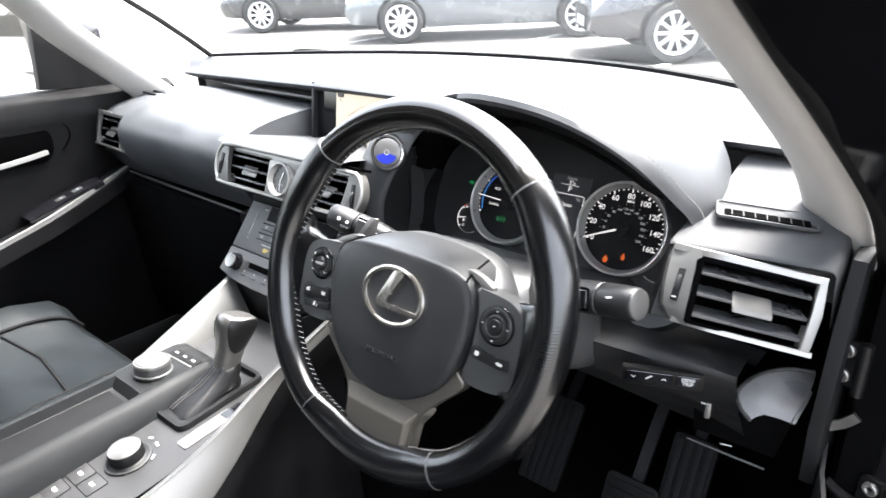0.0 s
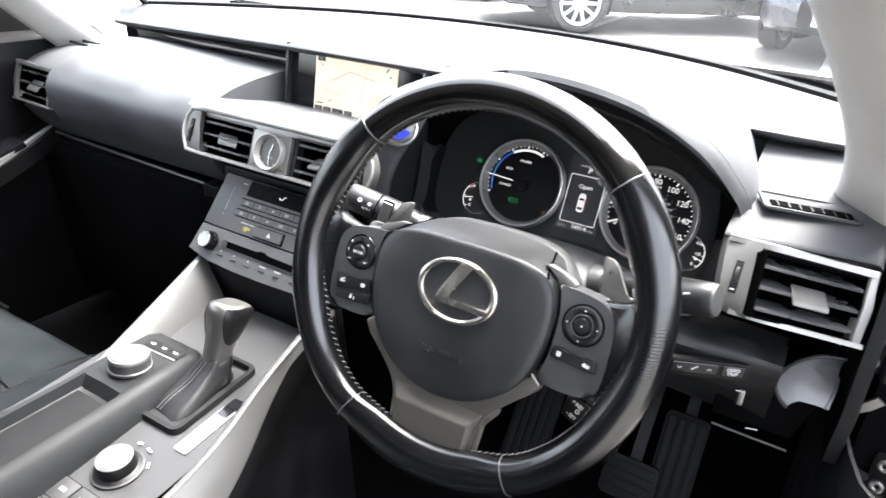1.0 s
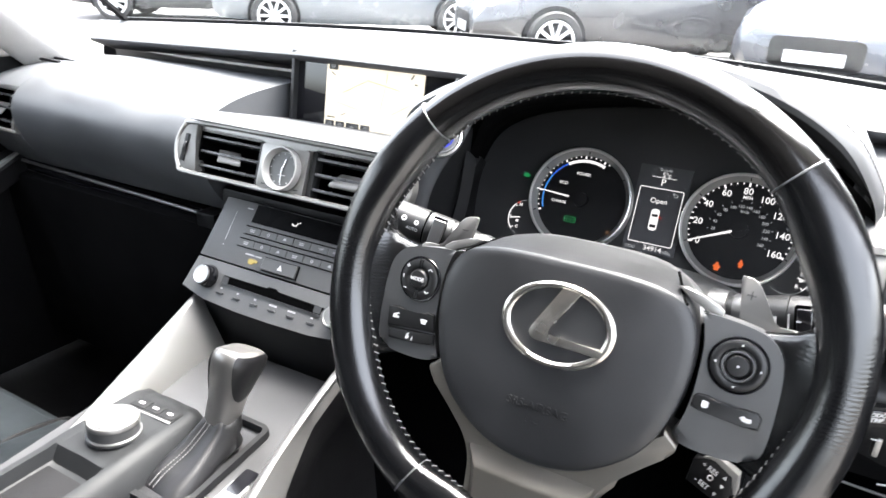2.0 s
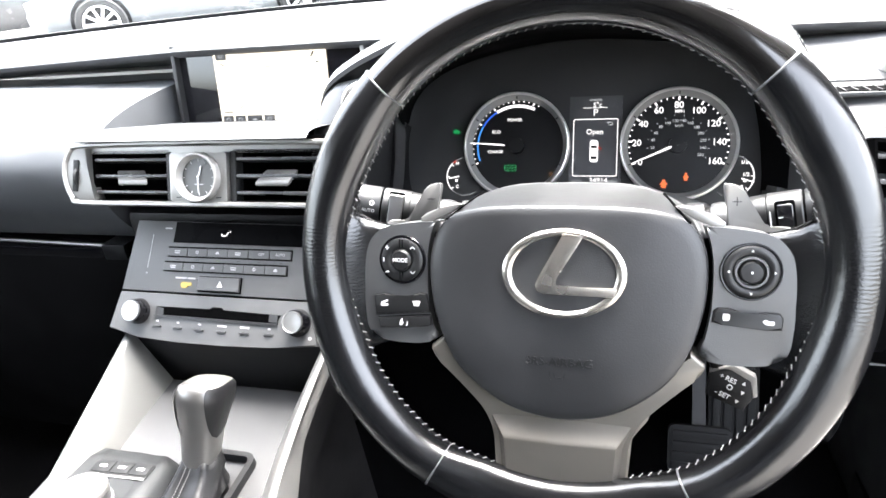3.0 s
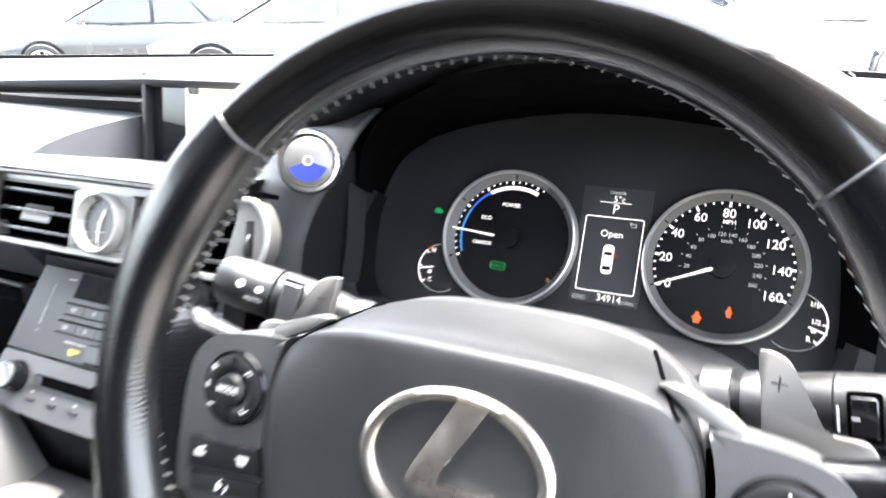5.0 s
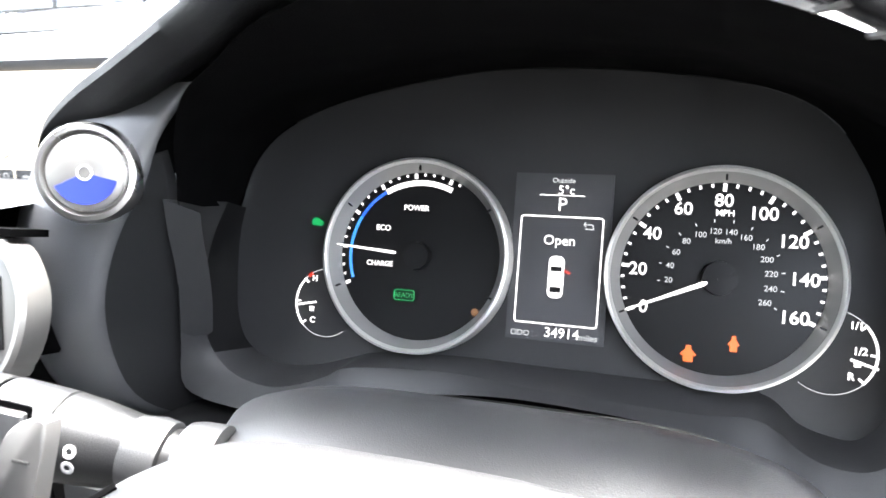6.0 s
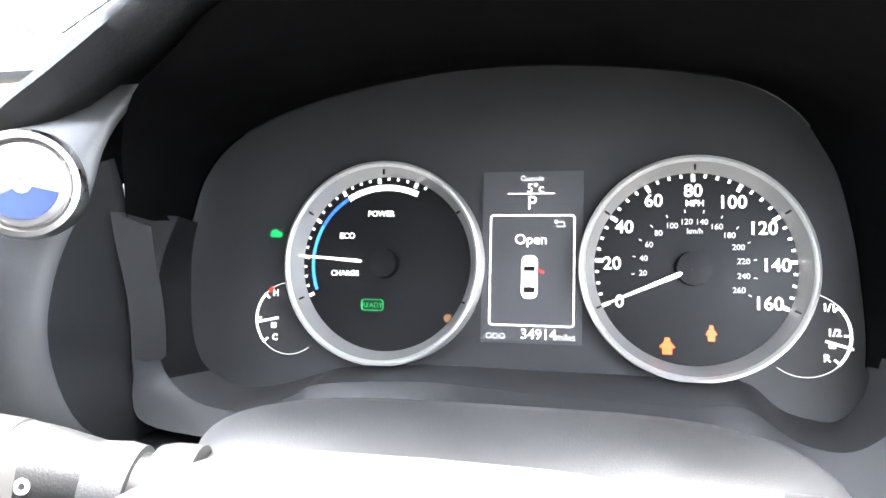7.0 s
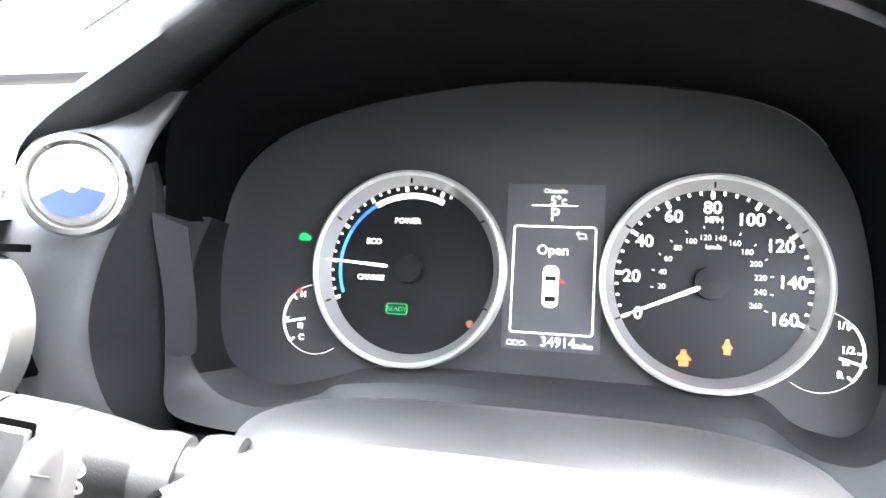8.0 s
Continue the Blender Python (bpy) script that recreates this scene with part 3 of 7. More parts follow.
for x, y, z in ((-1.262, 0.702, 0.9635), (-1.250, 0.720, 0.9648)):
    part("demister_slot", box(0.056, 0.0055, 0.004, DM @ pose(x, y, z, 2, 0, -4), 0.001), HARD, dash, "small demister slot in the pad")
part("dash_corner", box(0.05, 0.10, 0.10, DM @ pose(-1.358, 0.69, 0.895, 0, 0, 0), 0.02, 3), HARD, dash)

# the centre stack: heating panel over the audio panel
SX = -0.650
SM = DM @ frame_at(SX, 0.556, 0.800, 33)
upper = [(-0.1262, -0.0142), (0.1058, -0.0152), (0.0965, 0.0620), (-0.1146, 0.0635)]
lower = [(-0.1372, -0.0572), (-0.098, -0.0650), (-0.045, -0.0676), (0.0103, -0.0676), (0.065, -0.0658), (0.1152, -0.0608), (0.1066, -0.0172), (-0.1270, -0.0162)]
stack = part("centre_panel", prism(upper, 0.03, SM @ T(0, 0, -0.030), 0.0012), PANEL, dash, "dark grey climate and audio control panel")
part("audio_panel", prism(lower, 0.034, SM @ T(0, 0, -0.034), 0.0015), PANEL, stack, "dark grey audio panel with a disc slot")
part("climate_display", prism([(-0.0655, 0.0395), (0.0920, 0.0385), (0.0905, 0.0610), (-0.0635, 0.0622)], 0.001, SM), material("climate_glass", (0.0020, 0.0020, 0.0023), 0.3, vary=0.05, relief=0.0, spec=0.02), stack, "dark climate display")
part("climate_icon", bars([(-0.0060, 0.0500, -0.0035, 0.0478, 0.0014), (-0.0035, 0.0478, 0.0005, 0.0484, 0.0014), (0.0005, 0.0484, 0.0022, 0.0520, 0.0014), (-0.0058, 0.0488, -0.0046, 0.0488, 0.0024), (0.0040, 0.0528, 0.0052, 0.0520, 0.0014)], 0.0013, 0.0003, SM), WHITE, stack)
for x, y in ((-0.0735, 0.0550), (0.0945, 0.0520)):
    part("small_print", bars([(x - 0.0045, y, x + 0.0045, y, 0.0016)], 0.0002, 0.0003, SM), FADED, stack)
part("slide_mark", bars([(-0.0925, 0.0480, -0.0940, 0.0280, 0.0005), (-0.0940, 0.0280, -0.0955, 0.0110, 0.0012), (-0.0958, 0.0060, -0.0960, 0.0044, 0.0018)], 0.0002, 0.0002, SM), FADED, stack, "pale slider scale")
for row, y, x0, w in ((0, 0.0294, -0.0702, 0.02495), (1, 0.0134, -0.0736, 0.02485)):
    part("key_surround", box(w * 6 + 0.0012, 0.0114, 0.0010, SM @ T(x0 + w * 3, y, 0.0002)), VOID, stack)
    for i in range(6):
        x = x0 + w * (i + 0.5)
        b = part("button", prism(rounded(w - 0.0006, 0.0088, 0.0005, 2), 0.0020, SM @ T(x, y - 0.0003, 0.0004), 0.0004, 1), PANEL, stack)
        z = 0.0024
        if row == 0 and i == 5:
            words("AUTO", 0.0040, SM @ T(x, y, z), FADED, b)
        elif row == 0 and i == 4:
            words("OFF", 0.0040, SM @ T(x + 0.003, y, z), FADED, b)
        elif i % 3 == 0:
            part("button_mark", bars([(x - 0.0035, y + 0.0008, x + 0.0035, y + 0.0008, 0.0010), (x - 0.0030, y - 0.0012, x + 0.0030, y - 0.0012, 0.0012)], z, 0.0003, SM), FADED, b)
        elif i % 3 == 1:
            part("button_mark", ring(0.0010, 0.0019, 0, 0.0003, 14, SM @ T(x, y, z)), FADED, b)
        else:
            part("button_mark", prism([(-0.0026, -0.0014), (0.0024, -0.0014), (0.0010, 0.0016), (-0.0012, 0.0008)], 0.0003, SM @ T(x, y, z)), FADED, b)
        if row == 0:
            part("button_light", bars([(x - 0.0018, y - 0.0083, x + 0.0018, y - 0.0083, 0.0010)], 0.0002, 0.0003, SM), glow("lit_lime", (0.5, 0.9, 0.05), 0.012) if i == 2 else SOFT, b)
haz = part("hazard_button", prism(rounded(0.0500, 0.0146, 0.0006, 2), 0.0034, SM @ T(-0.0024, -0.0040, 0.0004), 0.0006, 1), PANEL, stack, "dark hazard light button with a white triangle")
part("hazard_gap", prism(rounded(0.0524, 0.0172, 0.0008, 2), 0.0008, SM @ T(-0.0020, -0.0044, 0.0)), VOID, haz)
part("hazard_mark", prism([(-0.0036, -0.0030), (0.0036, -0.0030), (0, 0.0036)], 0.0003, SM @ T(0.0000, -0.0042, 0.0038)), PRINT, haz)
lamp = glow("lit_yellow", (1.0, 0.72, 0.02), 0.030)
tell = part("passenger_airbag_light", prism(rounded(0.0085, 0.0066, 0.0030), 0.0006, SM @ T(-0.0462, -0.0062, 0.0001)), lamp, stack, "yellow airbag tell-tale")
part("tell_tale_arm", prism(rounded(0.0070, 0.0036, 0.0016), 0.0005, SM @ T(-0.0405, -0.0050, 0.0001)), lamp, tell)
part("small_print", bars([(-0.0580, 0.0014, -0.0440, 0.0014, 0.0018), (-0.0425, 0.0012, -0.0330, 0.0012, 0.0018)], 0.0002, 0.0003, SM), FADED, stack)
part("disc_slot", prism([(-0.0770, -0.0392), (0.0690, -0.0408), (0.0730, -0.0322), (0.0060, -0.0306), (0.0030, -0.0282), (-0.0080, -0.0280), (-0.0110, -0.0303), (-0.0775, -0.0306)], 0.0008, SM @ T(0, 0, 0.0)), VOID, stack, "recessed black disc slot")
part("disc_slot_lip", bars([(-0.0790, -0.0404, 0.0710, -0.0418, 0.0010)], 0.0003, 0.0022, SM), SOFT, stack)
for s, x in ((-1, -0.0725), (1, 0.0655)):
    part("disc_slot_end", prism([(x - 0.0050, -0.0398), (x + 0.0050, -0.0400), (x + 0.0045, -0.0322), (x - 0.0050, -0.0312)], 0.0012, SM @ T(0, 0, 0.0004)), SOFT, stack)
for i, x in enumerate((-0.0749, -0.0487, -0.0217, 0.0055, 0.0327, 0.0613)):
    y = -0.0522 - 0.0012 * math.sin(i / 2)
    b = part("audio_button", prism(rounded(0.0105, 0.0026, 0.0010, 3), 0.0018, SM @ T(x, y, 0.0), 0.0005, 1), SOFT, stack)
    part("button_mark", bars([(x - (0.0055 if i in (3, 4) else 0.0016), y + 0.0062, x + (0.0055 if i in (3, 4) else 0.0016), y + 0.0060, 0.0020)], 0.0001, 0.0003, SM), FADED, b)
for x, y in ((-0.1000, -0.0372), (0.0935, -0.0385)):
    k = part("knob", lathe([(0.0142, 0), (0.0142, 0.003), (0.0128, 0.006), (0.0124, 0.0110), (0.0118, 0.0120), (0.001, 0.0122)], 40, SM @ T(x, y, 0.0)), PIANO, stack, "round audio knob with a bright turned cap")
    part("knob_cap", lathe([(0.0112, 0.0), (0.0113, 0.0030), (0.0108, 0.0038), (0.0098, 0.0038), (0.0094, 0.0034), (0.006, 0.0032), (0.001, 0.0030)], 40, SM @ T(x, y, 0.0108)), TURNED, k, "bright turned metal cap")
part("socket_ring", ring(0.0010, 0.0018, 0, 0.0005, 16, SM @ T(0.1080, -0.0535, 0.0)), PRINT, stack)
part("centre_block", box(0.235, 0.10, 0.11, DM @ pose(SX - 0.0325, 0.66, 0.80, 0, 0, 0), 0.01), HARD, dash)
part("pocket_back", box(0.262, 0.012, 0.12, DM @ pose(SX - 0.002, 0.548, 0.692, 8, 0, 0), 0.004), HARD, dash)

# the driver's side: hood, side panel, right vent, knee panel
hood_edge = smooth_line([(-0.088, 0.662, 0.916), (-0.089, 0.652, 0.944), (-0.101, 0.622, 0.974), (-0.130, 0.588, 1.015), (-0.176, 0.567, 1.045), (-0.23, 0.557, 1.061), (-0.295, 0.555, 1.066), (-0.352, 0.572, 1.055), (-0.394, 0.598, 1.040), (-0.427, 0.612, 1.0285), (-0.466, 0.626, 1.0145), (-0.505, 0.634, 0.998), (-0.537, 0.641, 0.977), (-0.556, 0.648, 0.940)], 5)
rows = []
ne = len(hood_edge)
for i, p in enumerate(hood_edge):
    t = i / (ne - 1)
    side = 1 - abs(2 * t - 1)
    if p.x > -0.25:
        front = Vector((p.x - 0.012 * (1 - side), 0.80, min(p.z + 0.012, 1.018)))
        bulge = Vector((0.010, 0, 0.010 * side))
    else:
        front = Vector((p.x, 0.79, min(p.z, 1.018) - 0.004))
        bulge = Vector((-0.003, 0, 0.009))
    roll = 0.018 * max(0.15, min(1, (p.z - 0.955) / 0.05))
    rows.append([p + Vector((0, 0.020, -roll * 1.05)), p + Vector((0, 0.012, -roll)), p + Vector((0, 0.007, -roll * 0.8)), p + Vector((0, 0.003, -roll * 0.4)), p + Vector((0, 0.0, -0.002)), p + Vector((0, 0.003, 0.003)), p.lerp(front, 0.12) + bulge * 0.6 + Vector((0, 0, 0.004)), p.lerp(front, 0.3) + bulge * 0.9 + Vector((0, 0, 0.003)), p.lerp(front, 0.5) + bulge, p.lerp(front, 0.75) + bulge * 0.6, front])
# pad grain darkened: the shade under the hood edge is in this colour
ROLL_SHADE = material("hood_roll_shade", (0.0036, 0.0037, 0.0040), 0.6, grain=1300, relief=0.3, spec=0.08)
turn = next(i for i, p in enumerate(hood_edge) if p.x < -0.31)
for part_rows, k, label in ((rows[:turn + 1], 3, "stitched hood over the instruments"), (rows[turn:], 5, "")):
    part("hood_roll", loft([r[:k + 1] for r in part_rows], m=DM), ROLL_SHADE, dash, "rolled rear edge of the hood, coloured dark for shade", 60)
    part("hood", loft([r[k:] for r in part_rows], m=DM), PAD, dash, label, 45)
CM0 = frame_at(COL, 0.727, 0.905, 24)


def resample(pts, n):
    """The same line with n points at even steps."""
    pts = [Vector(p) for p in pts]
    run = [0.0]
    for a, b in zip(pts, pts[1:]):
        run.append(run[-1] + (b - a).length)
    out, j = [], 0
    for i in range(n):
        s = run[-1] * i / (n - 1)
        while j < len(run) - 2 and run[j + 1] < s:
            j += 1
        out.append(pts[j].lerp(pts[j + 1], (s - run[j]) / max(run[j + 1] - run[j], 1e-9)))
    return out


# inside of the hood, down to the instrument face
inner_edge = resample(smooth_line([(-0.0960, 0.678, 0.858), (-0.0900, 0.668, 0.880), (-0.0885, 0.660, 0.916), (-0.0895, 0.652, 0.944), (-0.1015, 0.622, 0.974), (-0.1305, 0.588, 1.013), (-0.1765, 0.567, 1.042), (-0.23, 0.557, 1.058), (-0.295, 0.555, 1.063), (-0.352, 0.572, 1.053), (-0.394, 0.598, 1.037), (-0.425, 0.614, 1.022), (-0.448, 0.630, 0.998), (-0.461, 0.641, 0.962), (-0.466, 0.644, 0.947)], 5), 80)
face_line = resample(smooth_line([(0.1640, -0.060, 0), (0.1645, -0.045, 0), (0.1628, -0.020, 0), (0.1602, 0.0036, 0), (0.1545, 0.0311, 0), (0.1470, 0.0485, 0), (0.1338, 0.0685, 0), (0.1093, 0.0836, 0), (0.0685, 0.0929, 0), (0.0102, 0.0985, 0), (-0.037, 0.0985, 0), (-0.0802, 0.0935, 0), (-0.1225, 0.0850, 0), (-0.1591, 0.0730, 0), (-0.1855, 0.0575, 0), (-0.2010, 0.0370, 0), (-0.2085, 0.0105, 0)], 5), 80)
rows = []
for p, q in zip(inner_edge, face_line):
    w = CM0 @ q
    a = p + Vector((0, 0.004, -0.004))
    drop = 0.016 * max(0, min(1, (p.z - 0.955) / 0.05))
    a = a + Vector((0, 0.006, -drop))
    rows.append([a, a.lerp(w, 0.35) + Vector((0, 0.0, -0.002)), a.lerp(w, 0.7), w])
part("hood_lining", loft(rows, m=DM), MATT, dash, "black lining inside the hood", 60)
st = []
for i in range(4, 24):
    p, q = Vector(hood_edge[i]), Vector(hood_edge[i + 1])
    o = Vector((0.006, 0.012, 0.006))
    for k in (0.1, 0.6):
        a = p.lerp(q, k) + o
        st.append((a, a + (q - p) * 0.3))
bm = bmesh.new()
for a, b in st:
    d = (b - a).normalized()
    s = d.cross(Vector((0, 0, 1))).normalized() * 0.0006
    u = Vector((0, 0, 0.0012))
    vs = [bm.verts.new(v) for v in (a - s, a + s, a + s * 0.4 + u, a - s * 0.4 + u, b - s, b + s, b + s * 0.4 + u, b - s * 0.4 + u)]
    for f in ((3, 2, 1, 0), (4, 5, 6, 7), (0, 1, 5, 4), (1, 2, 6, 5), (2, 3, 7, 6), (3, 0, 4, 7)):
        bm.faces.new([vs[j] for j in f])
tagged(part("stitching", finish(bm, DM), THREAD, dash, "pale stitches along the hood"), kind="stuff")

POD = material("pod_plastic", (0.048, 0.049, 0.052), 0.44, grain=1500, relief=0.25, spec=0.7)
# pod plastic made darker to carry the shade of the hollow beside it
CHEEK_SHADE = material("pod_cheek_shade", (0.011, 0.0113, 0.012), 0.55, grain=1500, relief=0.25, spec=0.3)
# the pod with the start button, left of the instruments
rows, cheek, filler = [], [], []
POD_FORM = [(1.004, -0.49, 0.672, -0.440, 0.65, 0.652, -0.447), (0.99, -0.524, 0.664, -0.453, 0.64, 0.640, -0.457), (0.977, -0.538, 0.656, -0.46, 0.638, 0.632, -0.464), (0.957, -0.548, 0.651, -0.463, 0.642, 0.625, -0.471), (0.94, -0.554, 0.652, -0.466, 0.645, 0.619, -0.482), (0.92, -0.558, 0.654, -0.47, 0.65, 0.614, -0.492), (0.895, -0.56, 0.656, -0.475, 0.655, 0.61, -0.5), (0.865, -0.561, 0.66, -0.482, 0.656, 0.612, -0.505), (0.835, -0.562, 0.666, -0.489, 0.657, 0.62, -0.506), (0.81, -0.562, 0.68, -0.492, 0.665, 0.64, -0.503), (0.78, -0.562, 0.7, -0.495, 0.7, 0.68, -0.5)]
columns = [smooth_line([(q[c], q[0], 0) for q in POD_FORM], 3) for c in range(1, 7)]
for i, top in enumerate(columns[0]):
    z = top.y
    xo, yo, xi, yi, yf, xc = [c[i].x for c in columns]
    xc += 0.005
    rows.append([(xo, yo + 0.03, z), (xo, yo - 0.006, z), (xo + 0.003, yf + 0.012, z), (xo + 0.011, yf + 0.004, z), (xo * 0.6 + xc * 0.4, yf, z), (xo * 0.3 + xc * 0.7, yf + 0.0005, z), (xo * 0.1 + xc * 0.9, yf + 0.003, z), (xc - 0.001, yf + 0.0055, z), (xc, yf + 0.009, z)])
    cheek.append([(xc - 0.0005, yf + 0.0085, z), (xc * 0.8 + xi * 0.2, yf * 0.6 + yi * 0.4 + 0.009, z), (xc * 0.4 + xi * 0.6, yi + 0.006, z), (xi - 0.004, yi + 0.004, z), (xi - 0.003, yi + 0.014, z)])
    filler.append([(xc - 0.004, yf + 0.008, z), (xi - 0.004, yi + 0.012, z), (xi - 0.004, yi + 0.06, z)])
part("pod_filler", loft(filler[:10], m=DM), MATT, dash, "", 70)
part("button_pod", loft(rows, m=DM), POD, dash, "rounded dark pod beside the instruments", 70)
part("pod_cheek", loft(cheek[7:], m=DM), CHEEK_SHADE, dash, "recessed cheek of the pod, its shade painted dark", 70)
BM_ = DM @ frame_at(-0.486, 0.6215, 0.966, 14, 26)
btn = part("start_button", lathe([(0.0245, -0.02), (0.0245, 0.001), (0.0230, 0.004), (0.0205, 0.0045), (0.0190, 0.002), (0.001, 0.002)], 48, BM_), CHROME, dash, "round start button with a silver ring and blue lower half")
part("start_cap", lathe([(0.0182, 0.0), (0.0182, 0.0035), (0.0165, 0.0045), (0.001, 0.005)], 44, BM_), SILVER, btn)
part("start_blue", arc_strip(0.003, 0.0150, 200, 340, 0.0048, 0.0005, 24, BM_), glow("button_blue", (0.02, 0.05, 0.8), 0.008, (0.01, 0.02, 0.3)), btn, "blue glowing lower half")
part("start_mark", ring(0.0028, 0.0038, 0.0050, 0.0055, 24, BM_), PRINT, btn)

# right end of the dashboard
vx = Vector((0.117, 0.0695, -0.030)).normalized()
vy = Vector((-0.005, 0.0315, 0.0635))
vy = (vy - vx * vy.dot(vx)).normalized()
vz = vx.cross(vy)
RV = DM @ Matrix(((vx.x, vy.x, vz.x, -0.015), (vx.y, vy.y, vz.y, 0.600), (vx.z, vy.z, vz.z, 0.901), (0, 0, 0, 1)))


def end_row(x, sink=0.0, back=0.0):
    """A slice of the end pad, front to back: a crisp front edge, a flat top, a shallow rise that runs in under the upper pad."""
    k = x + 0.096
    yf, zf = 0.6188 + 0.353 * (x + 0.0874) + back, 0.9332 - 0.0866 * (x + 0.0874)
    prof = [(0.885, 0.974), (0.835, 0.9725), (0.803 - 0.06 * k, 0.9650), (0.779 - 0.10 * k, 0.9575), (0.771 - 0.10 * k, 0.9549), (0.762 - 0.10 * k, 0.9535), (0.712 + 0.05 * k, 0.9500),
            (0.45 * yf + 0.55 * (0.712 + 0.05 * k), 0.45 * zf + 0.55 * 0.950 + 0.001), (yf + 0.006, zf + 0.0012), (yf + 0.0010, zf - 0.0004), (yf, zf - 0.0024), (yf + 0.0024, zf - 0.0050), (yf + 0.030, zf - 0.009), (yf + 0.040, zf - 0.050)]
    return [(x, y, z - sink) for y, z in prof]


panel = [end_row(x) for x in (-0.096, -0.075, -0.045, -0.015, 0.015, 0.037)] + [end_row(0.0415, 0.0015, 0.001), end_row(0.0440, 0.006, 0.002), end_row(0.0470, 0.060, 0.004)]
part("end_panel", loft(panel, m=DM), END, dash, "dark end panel of the dashboard", 50)
da = (Vector((0.009, 0.719, 0.944)) - Vector((-0.066, 0.693, 0.950))).normalized()
dn = Vector((0.04, -0.10, 0.99)).normalized()
db = dn.cross(da).normalized()
dn = da.cross(db)
dv = Matrix(((da.x, db.x, dn.x, -0.032), (da.y, db.y, dn.y, 0.700), (da.z, db.z, dn.z, 0.9490), (0, 0, 0, 1)))
part("demister_slot", prism(rounded(0.094, 0.036, 0.004), 0.0030, DM @ dv @ T(0, 0, -0.002), 0.001), SATIN, dash, "side window demister slot")
part("demister_hole", prism(rounded(0.080, 0.013, 0.002), 0.0012, DM @ dv @ T(0, -0.007, 0.001)), VOID, dash)
part("demister_lip", sweep([Vector((x, y, 0.0014)) for x, y in rounded(0.094, 0.036, 0.004, 4)], [(-0.0016, -0.0012), (0.0016, -0.0012), (0.0010, 0.0012), (-0.0010, 0.0012)], closed=True, m=DM @ dv), END, dash)
for i in range(7):
    part("demister_fin", box(0.0010, 0.014, 0.0012, DM @ dv @ T(-0.033 + 0.011 * i, -0.007, 0.0024)), SATIN, dash)
side_vent = part("side_vent", prism([(-0.068, -0.034), (0.066, -0.036), (0.068, 0.030), (-0.060, 0.034)], 0.02, RV @ T(0, 0, -0.07), 0.002), HARD, dash, "side air vent in a satin silver frame")
END_FORM = [(0.0385, -0.0600, -0.0420), (0.0365, -0.0610, -0.0400), (0.0200, -0.0628, -0.0362), (-0.0030, -0.0630, -0.0340), (-0.0210, -0.0615, -0.0320), (-0.0320, -0.0540, -0.0280), (-0.0350, -0.0500, -0.0260)]
rows = [[(xo - 0.002, y, zo - 0.010), (xo - 0.0012, y, zo - 0.001), (xo, y, zo), (xo * 0.5 - 0.0215, y - 0.001, zo * 0.5 - 0.0055), (-0.0430, y - 0.002, -0.0120), (-0.0422, y - 0.002, -0.0130), (-0.0420, y - 0.002, -0.0260)] for y, xo, zo in END_FORM]
part("vent_frame", loft(rows, m=RV), ENDCAP, side_vent, "satin silver inner end", 40)
part("vent_frame", sweep(smooth_line([(-0.0605, 0.0370, -0.0400), (-0.040, 0.0348, -0.0200), (-0.012, 0.0335, -0.0070), (0.068, 0.0325, -0.0030)], 5), [(-0.004, -0.0034), (0.004, -0.0034), (0.004, 0.0024), (0.0025, 0.0036), (-0.004, 0.0036)], m=RV, up=(0, 1, 0)), SILVER, side_vent, "satin silver upper bar")
part("vent_frame", sweep(smooth_line([(-0.0520, -0.0335, -0.0280), (-0.034, -0.0345, -0.0150), (-0.008, -0.0352, -0.0060), (0.068, -0.0362, -0.0020)], 5), [(-0.004, -0.0026), (0.004, -0.0026), (0.004, 0.0018), (0.0025, 0.0026), (-0.004, 0.0026)], m=RV, up=(0, 1, 0)), SILVER, side_vent, "satin silver lower bar")
part("vent_frame", prism([(0.056, -0.036), (0.066, -0.037), (0.071, 0.0), (0.069, 0.032), (0.060, 0.032), (0.061, 0.0)], 0.012, RV @ T(0, 0, -0.012), 0.002), SILVER, side_vent, "satin silver outer end")
WV = RV @ T(-0.0545, 0.0, -0.0250) @ pose(0, 0, 0, 0, -42, -4)
part("vent_wheel_slot", box(0.0075, 0.032, 0.003, WV, 0.001), HARD, side_vent)
part("vent_wheel", lathe([(0.013, -0.0022), (0.0145, -0.0012), (0.0145, 0.0012), (0.013, 0.0022)], 24, WV @ T(0, 0.002, -0.0108) @ pose(0, 0, 0, 0, 90, 0)), SOFT, side_vent)
part("wheel_mark", bars([(-0.0020, -0.0125, 0.0020, -0.0125, 0.0012)], 0.0016, 0.0004, WV), PRINT, side_vent)
vent(side_vent, RV @ T(0.0085, -0.0030, -0.004), 0.105, 0.060, 3, tilt=22)

# knee panel with its switches, and the coin tray
rows = []
for i in range(15):
    t = i / 14
    x = -0.50 + 0.488 * t
    k = max(0, (t - 0.55) / 0.45)
    prof = [(0.72, 0.800), (0.68, 0.802), (0.64 - 0.0 * k, 0.812 + 0.02 * k), (0.595 + 0.012 * k, 0.826), (0.573 + 0.035 * k, 0.818), (0.570 + 0.050 * k, 0.800), (0.578 + 0.055 * k, 0.778), (0.61 + 0.03 * k, 0.762), (0.65, 0.752), (0.69, 0.70), (0.72, 0.675)]
    rows.append([(x, y, z - 0.012 * k) for y, z in prof])
knee = part("knee_panel", loft(rows, m=DM), SATIN, dash, "dark knee panel below the column", 60)
